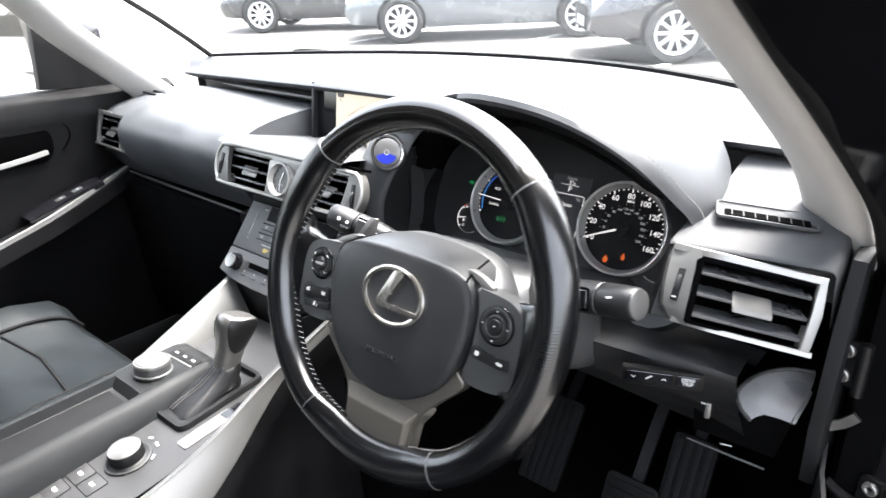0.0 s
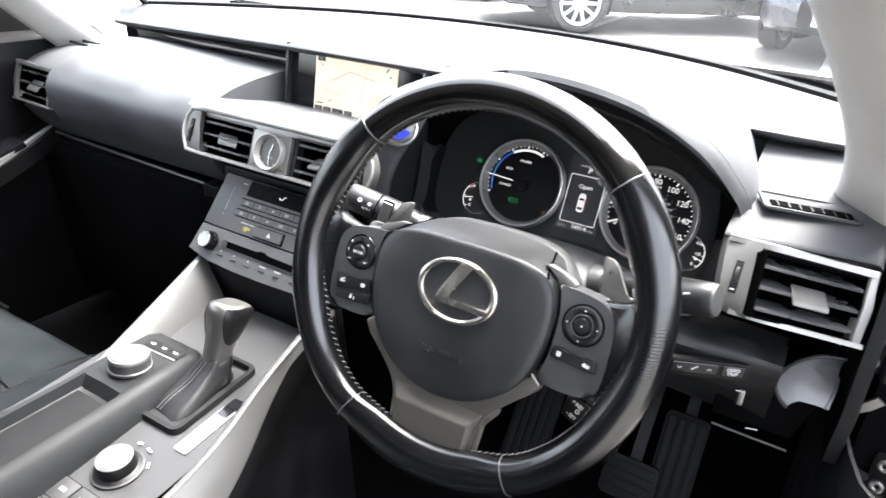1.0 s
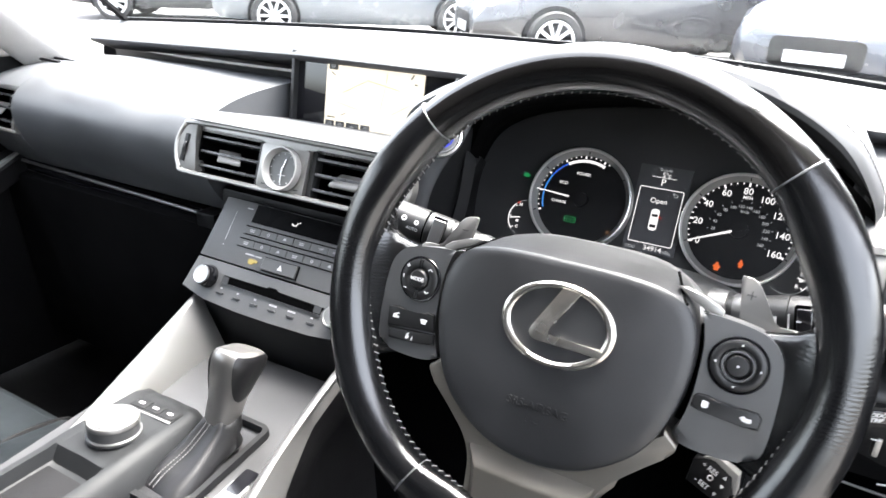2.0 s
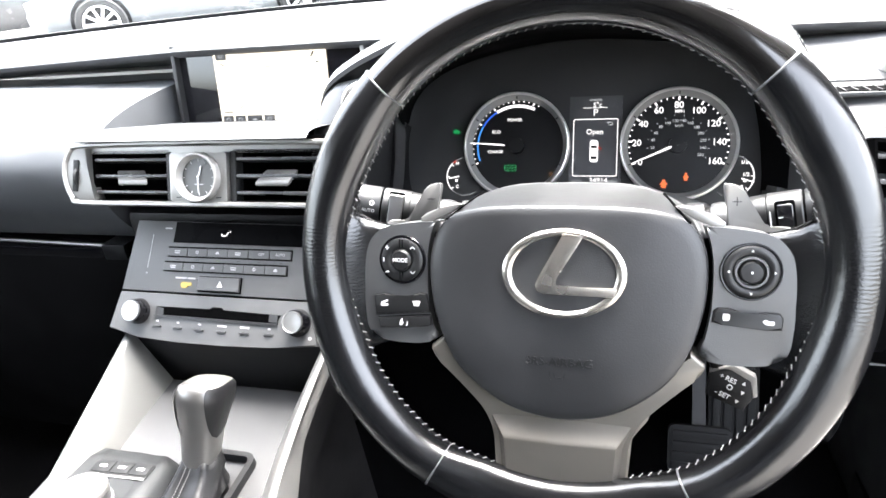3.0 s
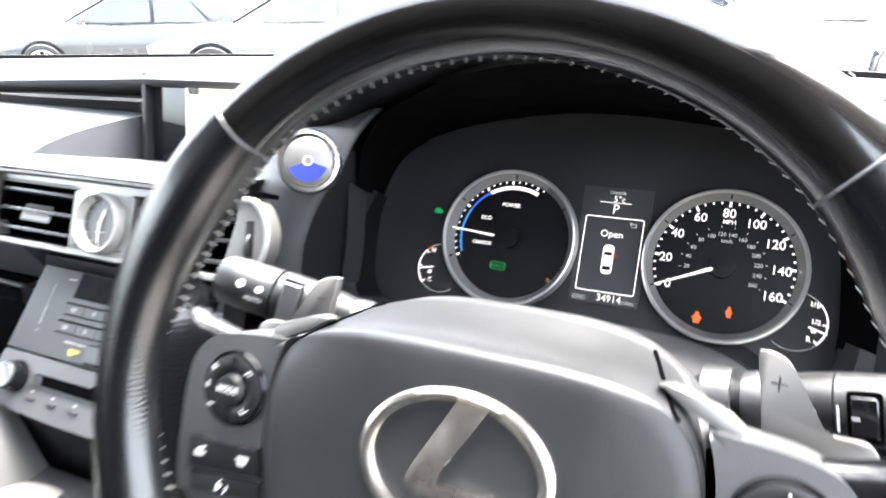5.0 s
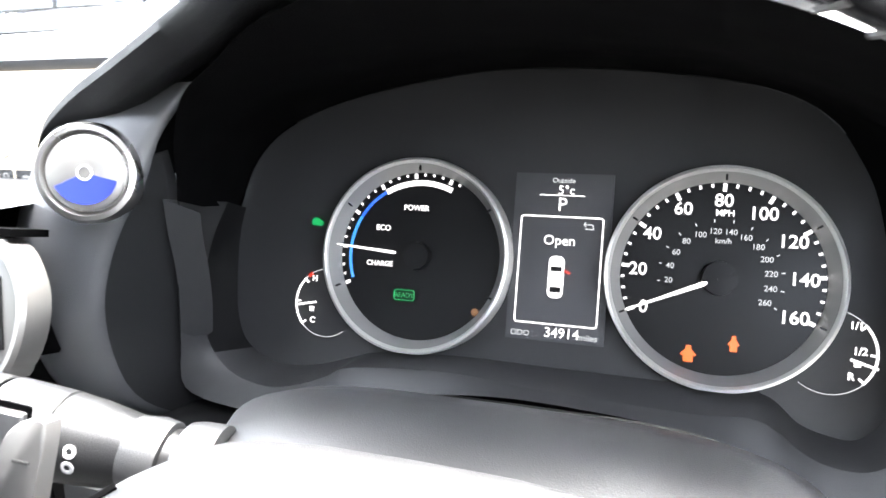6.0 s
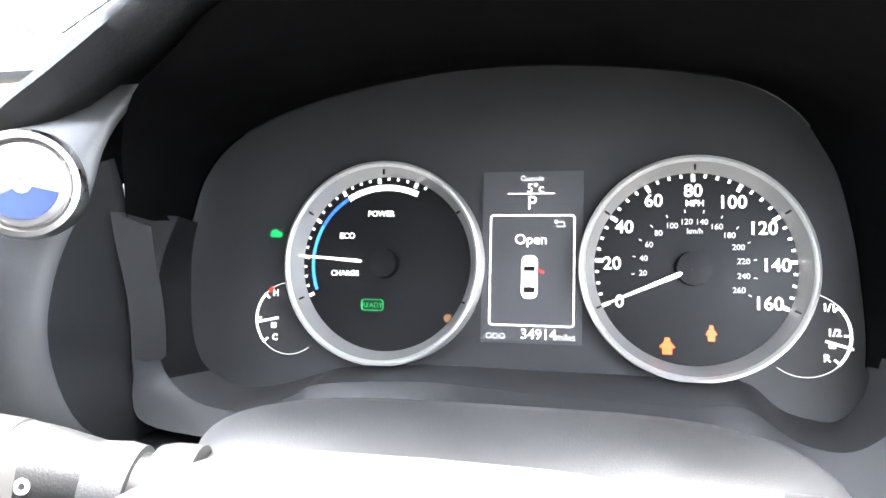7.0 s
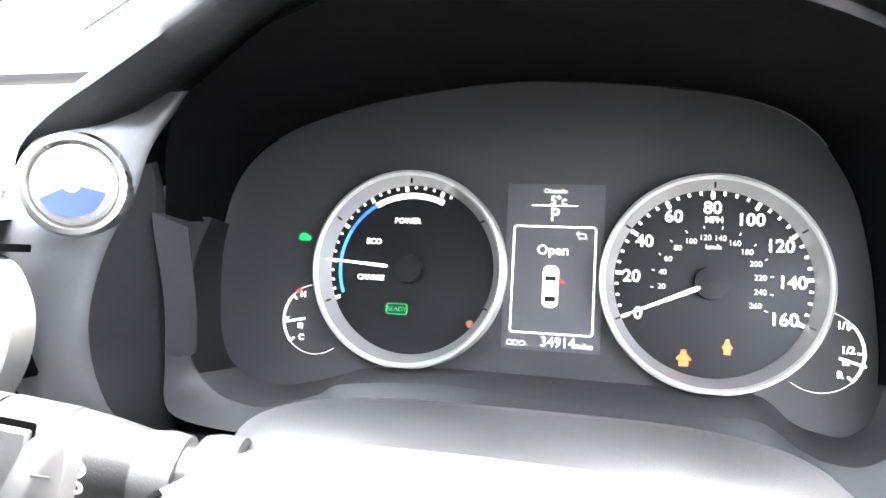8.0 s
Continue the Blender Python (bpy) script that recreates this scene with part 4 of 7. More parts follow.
QM = DM @ frame_at(-0.079, 0.590, 0.800, -8, 24)
sw = part("switch_plate", prism(rounded(0.080, 0.021, 0.003), 0.006, QM @ T(0, -0.003, -0.002), 0.001), HARD, dash, "black plate with dimmer and trip switches")
part("switch", prism(rounded(0.046, 0.013, 0.001, 2), 0.002, QM @ T(-0.013, -0.002, 0.004), 0.0005, 1), PIANO, sw)
part("switch", prism(rounded(0.022, 0.013, 0.001, 2), 0.002, QM @ T(0.025, -0.002, 0.004), 0.0005, 1), PIANO, sw)
part("switch_mark", bars([(-0.030, -0.001, -0.028, -0.0035, 0.001), (-0.028, -0.0035, -0.026, -0.001, 0.001), (0.0, -0.0035, 0.002, -0.001, 0.001), (0.002, -0.001, 0.004, -0.0035, 0.001), (-0.016, -0.004, -0.010, 0.001, 0.0018)], 0.006, 0.0003, QM), PRINT, sw)
words("ODO", 0.0055, QM @ T(0.025, 0.0005, 0.0062), PRINT, sw, bold=0.0002)
words("TRIP", 0.0055, QM @ T(0.025, -0.0048, 0.0062), PRINT, sw, bold=0.0002)
TRAY = material("grey_tray_plastic", (0.085, 0.085, 0.088), 0.45, grain=1500, relief=0.3)
tray_rim = smooth_line([(0.043, 0.676, 0.806), (0.020, 0.668, 0.805), (0.000, 0.650, 0.801), (-0.011, 0.634, 0.792), (-0.014, 0.627, 0.782), (-0.008, 0.626, 0.768), (0.002, 0.628, 0.757)], 5)
tray_mid = smooth_line([(0.043, 0.684, 0.800), (0.024, 0.678, 0.799), (0.010, 0.664, 0.796), (0.002, 0.650, 0.789), (-0.001, 0.642, 0.781), (0.001, 0.637, 0.771), (0.006, 0.634, 0.760)], 5)
tray_low = smooth_line([(0.042, 0.690, 0.786), (0.026, 0.684, 0.786), (0.016, 0.672, 0.786), (0.012, 0.662, 0.783), (0.010, 0.652, 0.778), (0.010, 0.644, 0.771), (0.012, 0.638, 0.763)], 5)
tray_flat = smooth_line([(0.042, 0.682, 0.781), (0.036, 0.676, 0.780), (0.032, 0.668, 0.778), (0.030, 0.660, 0.775), (0.029, 0.652, 0.772), (0.028, 0.646, 0.768), (0.026, 0.640, 0.763)], 5)
tray_end = smooth_line([(0.042, 0.680, 0.780), (0.042, 0.674, 0.779), (0.042, 0.666, 0.777), (0.041, 0.660, 0.774), (0.041, 0.654, 0.771), (0.040, 0.648, 0.767), (0.038, 0.641, 0.762)], 5)
part("coin_tray", loft([list(r) for r in zip(tray_rim, tray_mid, tray_low, tray_flat, tray_end)], m=DM), TRAY, dash, "grey open coin tray scooped into the panel end", 60)
part("coin_tray_rim", sweep(tray_rim, round_section(0.0022, 8), m=DM), SATIN, dash)
part("coin_tray_lip", sweep([Vector(p) for p in (tray_end[0], tray_end[12], tray_end[-1])], round_section(0.0022, 8), m=DM), TRAY, dash)
low = part("lower_cover", prism([(-0.060, -0.055), (0.028, -0.066), (0.040, 0.020), (-0.062, 0.030)], 0.012, DM @ frame_at(-0.005, 0.672, 0.735, -20, 8) @ T(0, 0, -0.01), 0.003), MATT, dash, "black cover panel with a lever and a boot switch")
part("cover_edge", sweep([Vector((-0.062, 0.645, 0.694)), Vector((-0.02, 0.652, 0.688)), Vector((0.018, 0.661, 0.681))], round_section(0.0015, 6), m=DM), SOFT, low)
part("bonnet_lever", box(0.006, 0.008, 0.020, DM @ pose(-0.041, 0.634, 0.748, 0, 0, 10), 0.002), SILVER, low)
part("cover_mark", bars([(-0.022, 0.0, -0.010, 0.002, 0.0022)], 0.0025, 0.0004, DM @ frame_at(-0.006, 0.656, 0.700, -20, 8)), PRINT, low)
part("cover_mark", bars([(-0.012, 0.0, -0.004, 0.0, 0.002)], 0.0025, 0.0004, DM @ frame_at(-0.036, 0.632, 0.758, -20, 8)), PRINT, low)
part("end_cap", prism([(0.655, 0.69), (0.86, 0.66), (0.86, 0.93), (0.68, 0.93), (0.655, 0.86), (0.64, 0.76)], 0.014, DM @ Matrix(((0, 0, 1, 0.052), (1, 0, 0, 0), (0, 1, 0, 0), (0, 0, 0, 1))), 0.004), DULL, dash, "dark side cover of the dashboard end")


# ---- the steering wheel ----
wheel = thing("steering_wheel", (COL, 0.416, 0.905), "black leather steering wheel with silver lower spoke and oval badge", "steering wheel")
WM = under(wheel) @ frame_at(COL, 0.416, 0.905, 19)


def ease(a, b, x):
    """0 at a, 1 at b, smoothly between."""
    t = min(1, max(0, (x - a) / (b - a)))
    return t * t * (3 - 2 * t)


def rim_size(deg):
    """Middle radius, half width and half depth of the rim: thumb rests above the spokes, swellings beside the lower plate."""
    deg %= 360
    off = abs(deg - 270)
    grip = sum(math.exp(-((deg - c) / 13) ** 2) for c in (151, 29)) + 0.5 * sum(math.exp(-((deg - c) / 14) ** 2) for c in (200, 340))
    swell = ease(36, 18, off)
    return 0.1688 - 0.0018 * grip - 0.0022 * swell, 0.0165 + 0.0024 * grip + 0.0028 * swell, 0.0185 + 0.0015 * grip - 0.005 * ease(36, 16, off)


def rim_section(deg, top=False, grow=0.0, n=28):
    rc, w, d = rim_size(deg)
    a, row = radians(deg), []
    for j in range(n):
        b = 2 * math.pi * j / n
        c, s = math.cos(b), math.sin(b)
        flat = top and c > 0 and s > 0
        inner_back = c < 0 and s < 0
        r = rc + (w + grow) * math.copysign(abs(c) ** (1.25 if flat else 1.6 if inner_back else 0.88), c)
        bead = 0.0010 if top and j == 5 else 0.0
        deep = (d + grow) * (1 - 0.35 * abs(c) if inner_back else 1)
        row.append((r * math.cos(a), r * math.sin(a), deep * math.copysign(abs(s) ** (1.25 if flat else 0.92), s) + bead))
    return row


def rim_part(a0, a1, mat, label, n):
    rows = [rim_section(a0 + (a1 - a0) * i / n, mat is RIMTOP) for i in range(n + 1)]
    return part("rim", loft(rows, closed=True, caps=True, m=WM), mat, wheel, label, 60)


rim_part(44.25, 135.75, RIMTOP, "smooth polished black upper rim", 60)
rim_part(136.25, 239.75, LEATHER, "creased black leather rim grip", 70)
rim_part(240.25, 299.75, LEATHER, "black leather lower rim", 60)
rim_part(-59.75, 43.75, LEATHER, "creased black leather rim grip", 70)
SEAM = material("seam_edge", (0.06, 0.06, 0.062), 0.3, relief=0.0, spec=0.6)
for a in (44, 136, 240, 300):
    part("seam", loft([rim_section(a + k * 0.28, grow=g) for k, g in ((-1, -0.0004), (-0.5, 0.0003), (0.5, 0.0003), (1, -0.0004))], closed=True, caps=True, m=WM), SEAM, wheel, "thin bright seam across the rim", 60)


def stitch(bm, p, q, out, half, rise):
    """One small raised stitch from p to q."""
    s = (q - p).normalized().cross(out).normalized() * half
    u = out * rise
    vs = [bm.verts.new(v) for v in (p - s, p + s, p + s * 0.4 + u, p - s * 0.4 + u, q - s, q + s, q + s * 0.4 + u, q - s * 0.4 + u)]
    for f in ((3, 2, 1, 0), (4, 5, 6, 7), (0, 1, 5, 4), (1, 2, 6, 5), (2, 3, 7, 6), (3, 0, 4, 7)):
        bm.faces.new([vs[j] for j in f])


bm = bmesh.new()
for i in range(156):
    deg = 360 * i / 156
    if abs(deg - 270) < 18:
        continue
    ends = []
    for da, b in ((0.0, 0.10), (0.85, -0.16)):
        rc, w, d = rim_size(deg + da)
        r, z, a = rc - (w + 0.00005) * math.cos(b) ** 0.88, (d + 0.0002) * math.copysign(abs(math.sin(b)) ** 0.92, b), radians(deg + da)
        ends.append(Vector((r * math.cos(a), r * math.sin(a), z)))
    a = radians(deg)
    stitch(bm, ends[0], ends[1], Vector((-math.cos(a), -math.sin(a), 0.35)).normalized(), 0.00055, 0.00035)
tagged(part("stitching", finish(bm, WM), THREAD, wheel, "pale cross stitches along the inner rim"), kind="stuff")

# airbag cover: a front face with a crisp fold, its top running back towards the column
HUB = leather_material("airbag_cover", (0.0095, 0.0098, 0.0108), 0.42, 0.10)
HUB.node_tree.nodes["Principled BSDF"].inputs["Specular IOR Level"].default_value = 0.45
half = [(0.030, 0.0389), (0.055, 0.0367), (0.0735, 0.0310), (0.0832, 0.0222), (0.0884, 0.0080), (0.0893, -0.0100), (0.0872, -0.0280), (0.0808, -0.0510), (0.0692, -0.0722), (0.0505, -0.0888), (0.0290, -0.0997)]
pad_line = smooth_line([(x, y, 0) for x, y in [(0.0, 0.0393)] + half + [(0.0, -0.1042)] + [(-x, y) for x, y in half[::-1]] + [(0.0, 0.0393)]], 4)[:-1]


def pad_row(k, z):
    row = []
    for p in pad_line:
        up = max(0, min(1, (p.y - 0.008) / 0.026))
        rise = 0.0135 * up * max(0, -z / 0.048) ** 0.8 * (1 - 0.45 * (p.x / 0.09) ** 2)
        row.append((p.x * k, -0.030 + (p.y + 0.030) * k + rise, z - 0.0022 * (p.x * k / 0.09) ** 2 * (1 if z > 0.004 else 0)))
    return row


rows = [pad_row(k, z) for k, z in ((0.99, -0.048), (1.0, -0.034), (1.0, -0.018), (1.002, -0.004), (1.0, 0.0012), (0.994, 0.0036), (0.982, 0.0054), (0.960, 0.0066), (0.90, 0.0076), (0.75, 0.0087), (0.55, 0.0095), (0.3, 0.0098), (0.02, 0.0099))]
hub = part("airbag_cover", loft(rows, closed=True, caps=True, m=WM), HUB, wheel, "charcoal grained airbag cover", 60)
# body behind the cover, rounding away to the column
PLATE = material("switch_plate_grey", (0.0160, 0.0165, 0.0176), 0.44, grain=1500, relief=0.25, spec=1.0, coat=0.2)
PLATE.node_tree.nodes["Principled BSDF"].inputs["Coat Roughness"].default_value = 0.4
rows = []
for z, wx, y0, y1 in ((-0.016, 0.106, -0.06, 0.0280), (-0.026, 0.107, -0.07, 0.0370), (-0.046, 0.104, -0.075, 0.0478), (-0.060, 0.099, -0.07, 0.0512), (-0.072, 0.092, -0.06, 0.0525), (-0.079, 0.086, -0.05, 0.0500), (-0.082, 0.08, -0.05, 0.040)):
    cy, hy = (y0 + y1) / 2, (y1 - y0) / 2
    rows.append([(wx * math.copysign(abs(math.cos(a)) ** 0.6, math.cos(a)), cy + hy * math.copysign(abs(math.sin(a)) ** 0.6, math.sin(a)) - 0.016 * (abs(math.cos(a)) ** 3 if math.sin(a) > 0 else 0), z) for a in [2 * math.pi * j / 48 for j in range(48)]])
part("hub_body", loft(rows, closed=True, caps=True, m=WM), PLATE, wheel, "dark grey hub behind the cover", 60)
# darker than the cover: the relief shading of the letters is in the colour
EMBOSS_SHADE = material("embossed_shade", (0.0042, 0.0043, 0.0048), 0.35, relief=0.0, spec=0.4)
for s in (-1, 1):
    seam = []
    for z, x in ((-0.0455, 0.0636), (-0.032, 0.0668), (-0.018, 0.0702), (-0.006, 0.0735), (0.0012, 0.0760), (0.0030, 0.0775)):
        y = next(a.y + (b.y - a.y) * (x - a.x) / (b.x - a.x) for a, b in zip(pad_line, pad_line[1:]) if a.x <= x <= b.x)
        seam.append((s * x, y + 0.0135 * max(0, min(1, (y - 0.008) / 0.026)) * max(0, -z / 0.048) ** 0.8 * (1 - 0.45 * (x / 0.09) ** 2), z))
    part("cover_seam", sweep(smooth_line(seam, 4), round_section(0.0011, 6), m=WM), VOID, hub, "black gap beside the airbag cover")
words("SRS-AIRBAG", 0.0082, WM @ T(0, -0.0632, 0.0093), EMBOSS_SHADE, hub, bold=0.0, rise=0.0009, squeeze=1.0)
part("airbag_mark", bars([(-0.006, -0.0685, -0.006, -0.0755, 0.0008), (-0.004, -0.0700, 0.004, -0.0700, 0.0008), (-0.002, -0.0740, 0.003, -0.0740, 0.0008), (0.004, -0.0700, 0.003, -0.0740, 0.0008), (-0.004, -0.0700, -0.002, -0.0740, 0.0008)], 0.0085, 0.0010, WM), EMBOSS_SHADE, hub)
# oval badge: a ring and a bent bar
EM = WM @ T(0.0018, -0.0046, 0.0092)
badge = part("badge", ring(0.0332, 0.0394, 0.0, 0.0038, 72, EM, squash=0.735, bevel=0.35), BADGE, wheel, "oval silver badge with a bent bar")
part("badge_plate", lathe([(0.0345, -0.002), (0.0345, 0.0006), (0.001, 0.0006)], 56, EM, squash=0.735), SOFT, badge)
bar_line = [(-0.0010, 0.0248), (0.0128, 0.0245), (0.0030, 0.0085), (-0.0040, -0.0030), (-0.0055, -0.0060), (-0.0050, -0.0078), (-0.0034, -0.0082), (0.0340, -0.0078), (0.0322, -0.0140), (-0.0125, -0.0134), (-0.0162, -0.0118), (-0.0178, -0.0088), (-0.0172, -0.0055), (-0.0145, -0.0005)]
part("badge_bar", prism(bar_line[::-1], 0.0036, EM @ T(0, 0, 0.0004), 0.0010), BADGE, badge)

SW = WM @ T(0.0, 0.0, -0.0072)


def switch_pod(s):
    """A spoke with its switch pad, and the leather that runs from it into the rim."""
    o = smooth_line([(0.0872, 0.0262, 0), (0.098, 0.0258, 0), (0.112, 0.0243, 0), (0.1225, 0.0222, 0), (0.1300, 0.0182, 0), (0.1362, 0.0100, 0), (0.1388, -0.002, 0), (0.1396, -0.020, 0), (0.1390, -0.037, 0), (0.1368, -0.0505, 0), (0.1300, -0.0575, 0), (0.112, -0.0600, 0), (0.094, -0.0590, 0), (0.0855, -0.0545, 0), (0.0892, -0.044, 0), (0.0922, -0.025, 0), (0.0925, 0.002, 0), (0.0902, 0.0165, 0), (0.0872, 0.0262, 0)], 4)[:-1]
    o = [(s * p.x, p.y) for p in o]
    pod = part("spoke", prism(o[::-1] if s > 0 else o, 0.026, SW @ T(0, 0, -0.020), 0.005, 3), PLATE, wheel, "dark grey spoke with thumb switches", 60)
    rows = []
    for x, yt, yb, z, zb in ((0.108, 0.0195, -0.0590, -0.004, -0.020), (0.120, 0.0215, -0.0625, 0.0015, -0.020), (0.131, 0.0235, -0.0660, 0.0035, -0.020), (0.140, 0.0260, -0.0700, 0.0062, -0.020), (0.149, 0.0310, -0.0765, 0.0096, -0.019), (0.157, 0.040, -0.085, 0.0133, -0.017), (0.163, 0.052, -0.096, 0.0158, -0.012), (0.168, 0.062, -0.104, 0.0168, -0.008)):
        cy, h, cz, hz = (yt + yb) / 2, (yt - yb) / 2, (z + zb) / 2, (z - zb) / 2
        rows.append([(s * (x - 0.010 * abs(math.sin(a)) ** 4 * (x > 0.15)), cy + h * math.copysign(abs(math.sin(a)) ** 0.75, math.sin(a)), cz + hz * math.copysign(abs(math.cos(a)) ** 0.5, math.cos(a))) for a in [2 * math.pi * j / 36 for j in range(36)]])
    part("spoke_arm", loft(rows, closed=True, caps=True, m=SW), LEATHER, pod, "black leather running into the rim", 60)
    return pod


def triangle(x, y, r, turn):
    return prism([(r, 0), (-r * 0.7, r), (-r * 0.7, -r)], 0.0003, SW @ T(x, y, 0.0101, turn))


def button(outline, label, pod):
    """A flush thumb button in a dark surround."""
    part("button_gap", prism(outline, 0.0008, SW @ T(0, 0, 0.0058), 0.0004, 1), RUBBER, pod)
    cx, cy = sum(x for x, y in outline) / len(outline), sum(y for x, y in outline) / len(outline)
    return part("thumb_button", prism([(cx + (x - cx) * 0.97, cy + (y - cy) * 0.92) for x, y in outline], 0.004, SW @ T(0, 0, 0.0045), 0.0012), KEY, pod, label)


for s in (-1, 1):
    w = [(0.0690, 0.0395), (0.0745, 0.0405), (0.0850, 0.0372), (0.0945, 0.0335), (0.0990, 0.0300), (0.0985, 0.0262), (0.0925, 0.0268), (0.0800, 0.0322)]
    part("upper_spoke_trim", prism([(s * x, y - 0.0015) for x, y in w][::-s], 0.008, WM @ T(0, 0, -0.014), 0.0015), SILVER, wheel, "satin bronze-silver wedge at the spoke top", 50)
pod = switch_pod(-1)
cx, cy = -0.1108, -0.0006
r1 = part("thumb_ring", ring(0.0078, 0.0152, 0.0, 0.0045, 48, SW @ T(cx, cy, 0.005)), KEY, pod, "round thumb pad")
part("pad_rim", ring(0.0154, 0.0172, 0.0, 0.002, 48, SW @ T(cx, cy, 0.0055)), PIANO, pod)
part("mode_button", lathe([(0.0074, 0), (0.0073, 0.005), (0.0062, 0.0062), (0.001, 0.0066)], 36, SW @ T(cx, cy, 0.005)), KEY, r1)
words("MODE", 0.0039, SW @ T(cx, cy, 0.0118), PRINT, r1, bold=0.00008)
marks = [(-0.0117, 0.0085, -0.0088, 0.0085), (-0.01025, 0.0070, -0.01025, 0.0100), (-0.0115, -0.0085, -0.0088, -0.0085), (0.0068, 0.0078, 0.0085, 0.0094), (0.0085, 0.0094, 0.0102, 0.0078), (0.0068, -0.0078, 0.0085, -0.0094), (0.0085, -0.0094, 0.0102, -0.0078), (-0.0128, 0.0014, -0.0128, -0.0014)]
part("pad_mark", bars([(cx + a, cy + b, cx + c, cy + d, 0.0007) for a, b, c, d in marks], 0.0096, 0.0003, SW), PRINT, r1)
for x in (-0.0010, 0.0010):
    for k in (-1, 1):
        part("pad_groove", bars([(cx + x, cy + k * 0.0085, cx + x, cy + k * 0.0148, 0.0005)], 0.0094, 0.0004, SW), PIANO, r1)
bt = button([(-0.1325, -0.0262), (-0.1240, -0.0247), (-0.1150, -0.0270), (-0.1064, -0.0268), (-0.0980, -0.0234), (-0.0930, -0.0240), (-0.0908, -0.0330), (-0.0905, -0.0372), (-0.1310, -0.0412)][::-1], "paired phone buttons", pod)
part("button_mark", prism([(-0.0030, -0.0022), (0.0022, -0.0018), (0.0026, -0.0004), (-0.0006, 0.0), (0.0026, 0.0018), (0.0016, 0.0026), (-0.0028, 0.0008)], 0.0003, SW @ T(-0.1235, -0.0318, 0.0088)), PRINT, bt)
part("button_mark", prism([(-0.0020, -0.0018), (0.0020, -0.0018), (0.0022, 0.0002), (0.0030, 0.0006), (0.0028, 0.0018), (-0.0028, 0.0018), (-0.0030, 0.0006), (-0.0022, 0.0002)], 0.0003, SW @ T(-0.1000, -0.0310, 0.0088)), PRINT, bt)
bt = button([(-0.1299, -0.0424), (-0.0899, -0.0384), (-0.0890, -0.0458), (-0.0930, -0.0476), (-0.1069, -0.0492), (-0.1279, -0.0505)][::-1], "voice button", pod)
part("button_mark", prism([(-0.0022, -0.0016), (-0.0004, -0.0018), (0.0008, 0.0), (-0.0004, 0.0018), (0.0006, 0.0028), (-0.0002, 0.0032), (-0.0016, 0.0016)], 0.0003, SW @ T(-0.1105, -0.0452, 0.0088)), PRINT, bt)
part("button_mark", prism([(0.0, -0.0024), (0.0010, -0.0020), (0.0016, 0.0), (0.0008, 0.0014), (0.0006, -0.0004)], 0.0003, SW @ T(-0.1080, -0.0452, 0.0088)), PRINT, bt)
pod = switch_pod(1)
cx, cy = 0.1136, -0.0006
r2 = part("thumb_ring", ring(0.0102, 0.0160, 0.0, 0.0045, 48, SW @ T(cx, cy, 0.005)), KEY, pod, "round four-way thumb pad")
part("pad_rim", ring(0.0162, 0.0178, 0.0, 0.002, 48, SW @ T(cx, cy, 0.0055)), PIANO, pod)
part("pad_ring", ring(0.0078, 0.0100, 0.0, 0.0055, 40, SW @ T(cx, cy, 0.005)), PLATE, r2, "satin ring round the centre key")
part("pad_centre", lathe([(0.0072, 0), (0.0070, 0.005), (0.0060, 0.0062), (0.001, 0.0066)], 36, SW @ T(cx, cy, 0.005)), KEY, r2)
part("pad_mark", lathe([(0.0008, 0), (0.0007, 0.0003), (0.0001, 0.0003)], 10, SW @ T(cx, cy, 0.0116)), PRINT, r2)
for a in range(4):
    part("pad_mark", triangle(cx + 0.0130 * math.cos(radians(90 * a)), cy + 0.0130 * math.sin(radians(90 * a)), 0.0009, 90 * a), PRINT, r2)
bt = button([(0.0930, -0.0262), (0.0953, -0.0237), (0.1019, -0.0235), (0.1102, -0.0265), (0.1167, -0.0266), (0.1231, -0.0251), (0.1310, -0.0256), (0.1331, -0.0287), (0.1325, -0.0360), (0.1236, -0.0366), (0.0985, -0.0345), (0.0925, -0.0330)][::-1], "paired display buttons", pod)
part("button_mark", prism([(-0.0014, -0.0022), (0.0010, -0.0022), (0.0020, -0.0012), (0.0020, 0.0016), (0.0010, 0.0022), (-0.0020, 0.0020), (-0.0020, -0.0010)], 0.0003, SW @ T(0.1005, -0.0290, 0.0088, -6)), PRINT, bt)
part("button_mark", prism([(-0.0036, 0.0002), (-0.0018, -0.0014), (0.0024, -0.0014), (0.0034, -0.0004), (0.0030, 0.0014), (0.0, 0.0010), (-0.0018, 0.0018)], 0.0003, SW @ T(0.1245, -0.0312, 0.0088, -6)), PRINT, bt)
for s in (-1, 1):
    gap = smooth_line([(s * 0.0895, 0.018, -0.006), (s * 0.0910, 0.002, -0.006), (s * 0.0908, -0.024, -0.006), (s * 0.0865, -0.046, -0.006)], 5)
    part("gap", sweep(gap, [(-0.0022, -0.0022), (0.0022, -0.0022), (0.0022, 0.0022), (-0.0022, 0.0022)], m=SW), VOID, wheel)

# lower silver spoke: two arms, a band rising to a crest, and the folded plate under it
o = [(p.x, p.y) for p in smooth_line([(0.0905, -0.0610, 0), (0.0880, -0.0690, 0), (0.0745, -0.0815, 0), (0.0625, -0.0930, 0), (0.0540, -0.1020, 0), (0.0485, -0.1110, 0), (0.0455, -0.1200, 0), (0.0445, -0.1300, 0), (0.0435, -0.1460, 0)], 3)]
line = o + [(-x, y) for x, y in o[::-1]] + [(-0.081, -0.053), (-0.070, -0.070), (0.0, -0.098), (0.070, -0.070), (0.081, -0.053)]
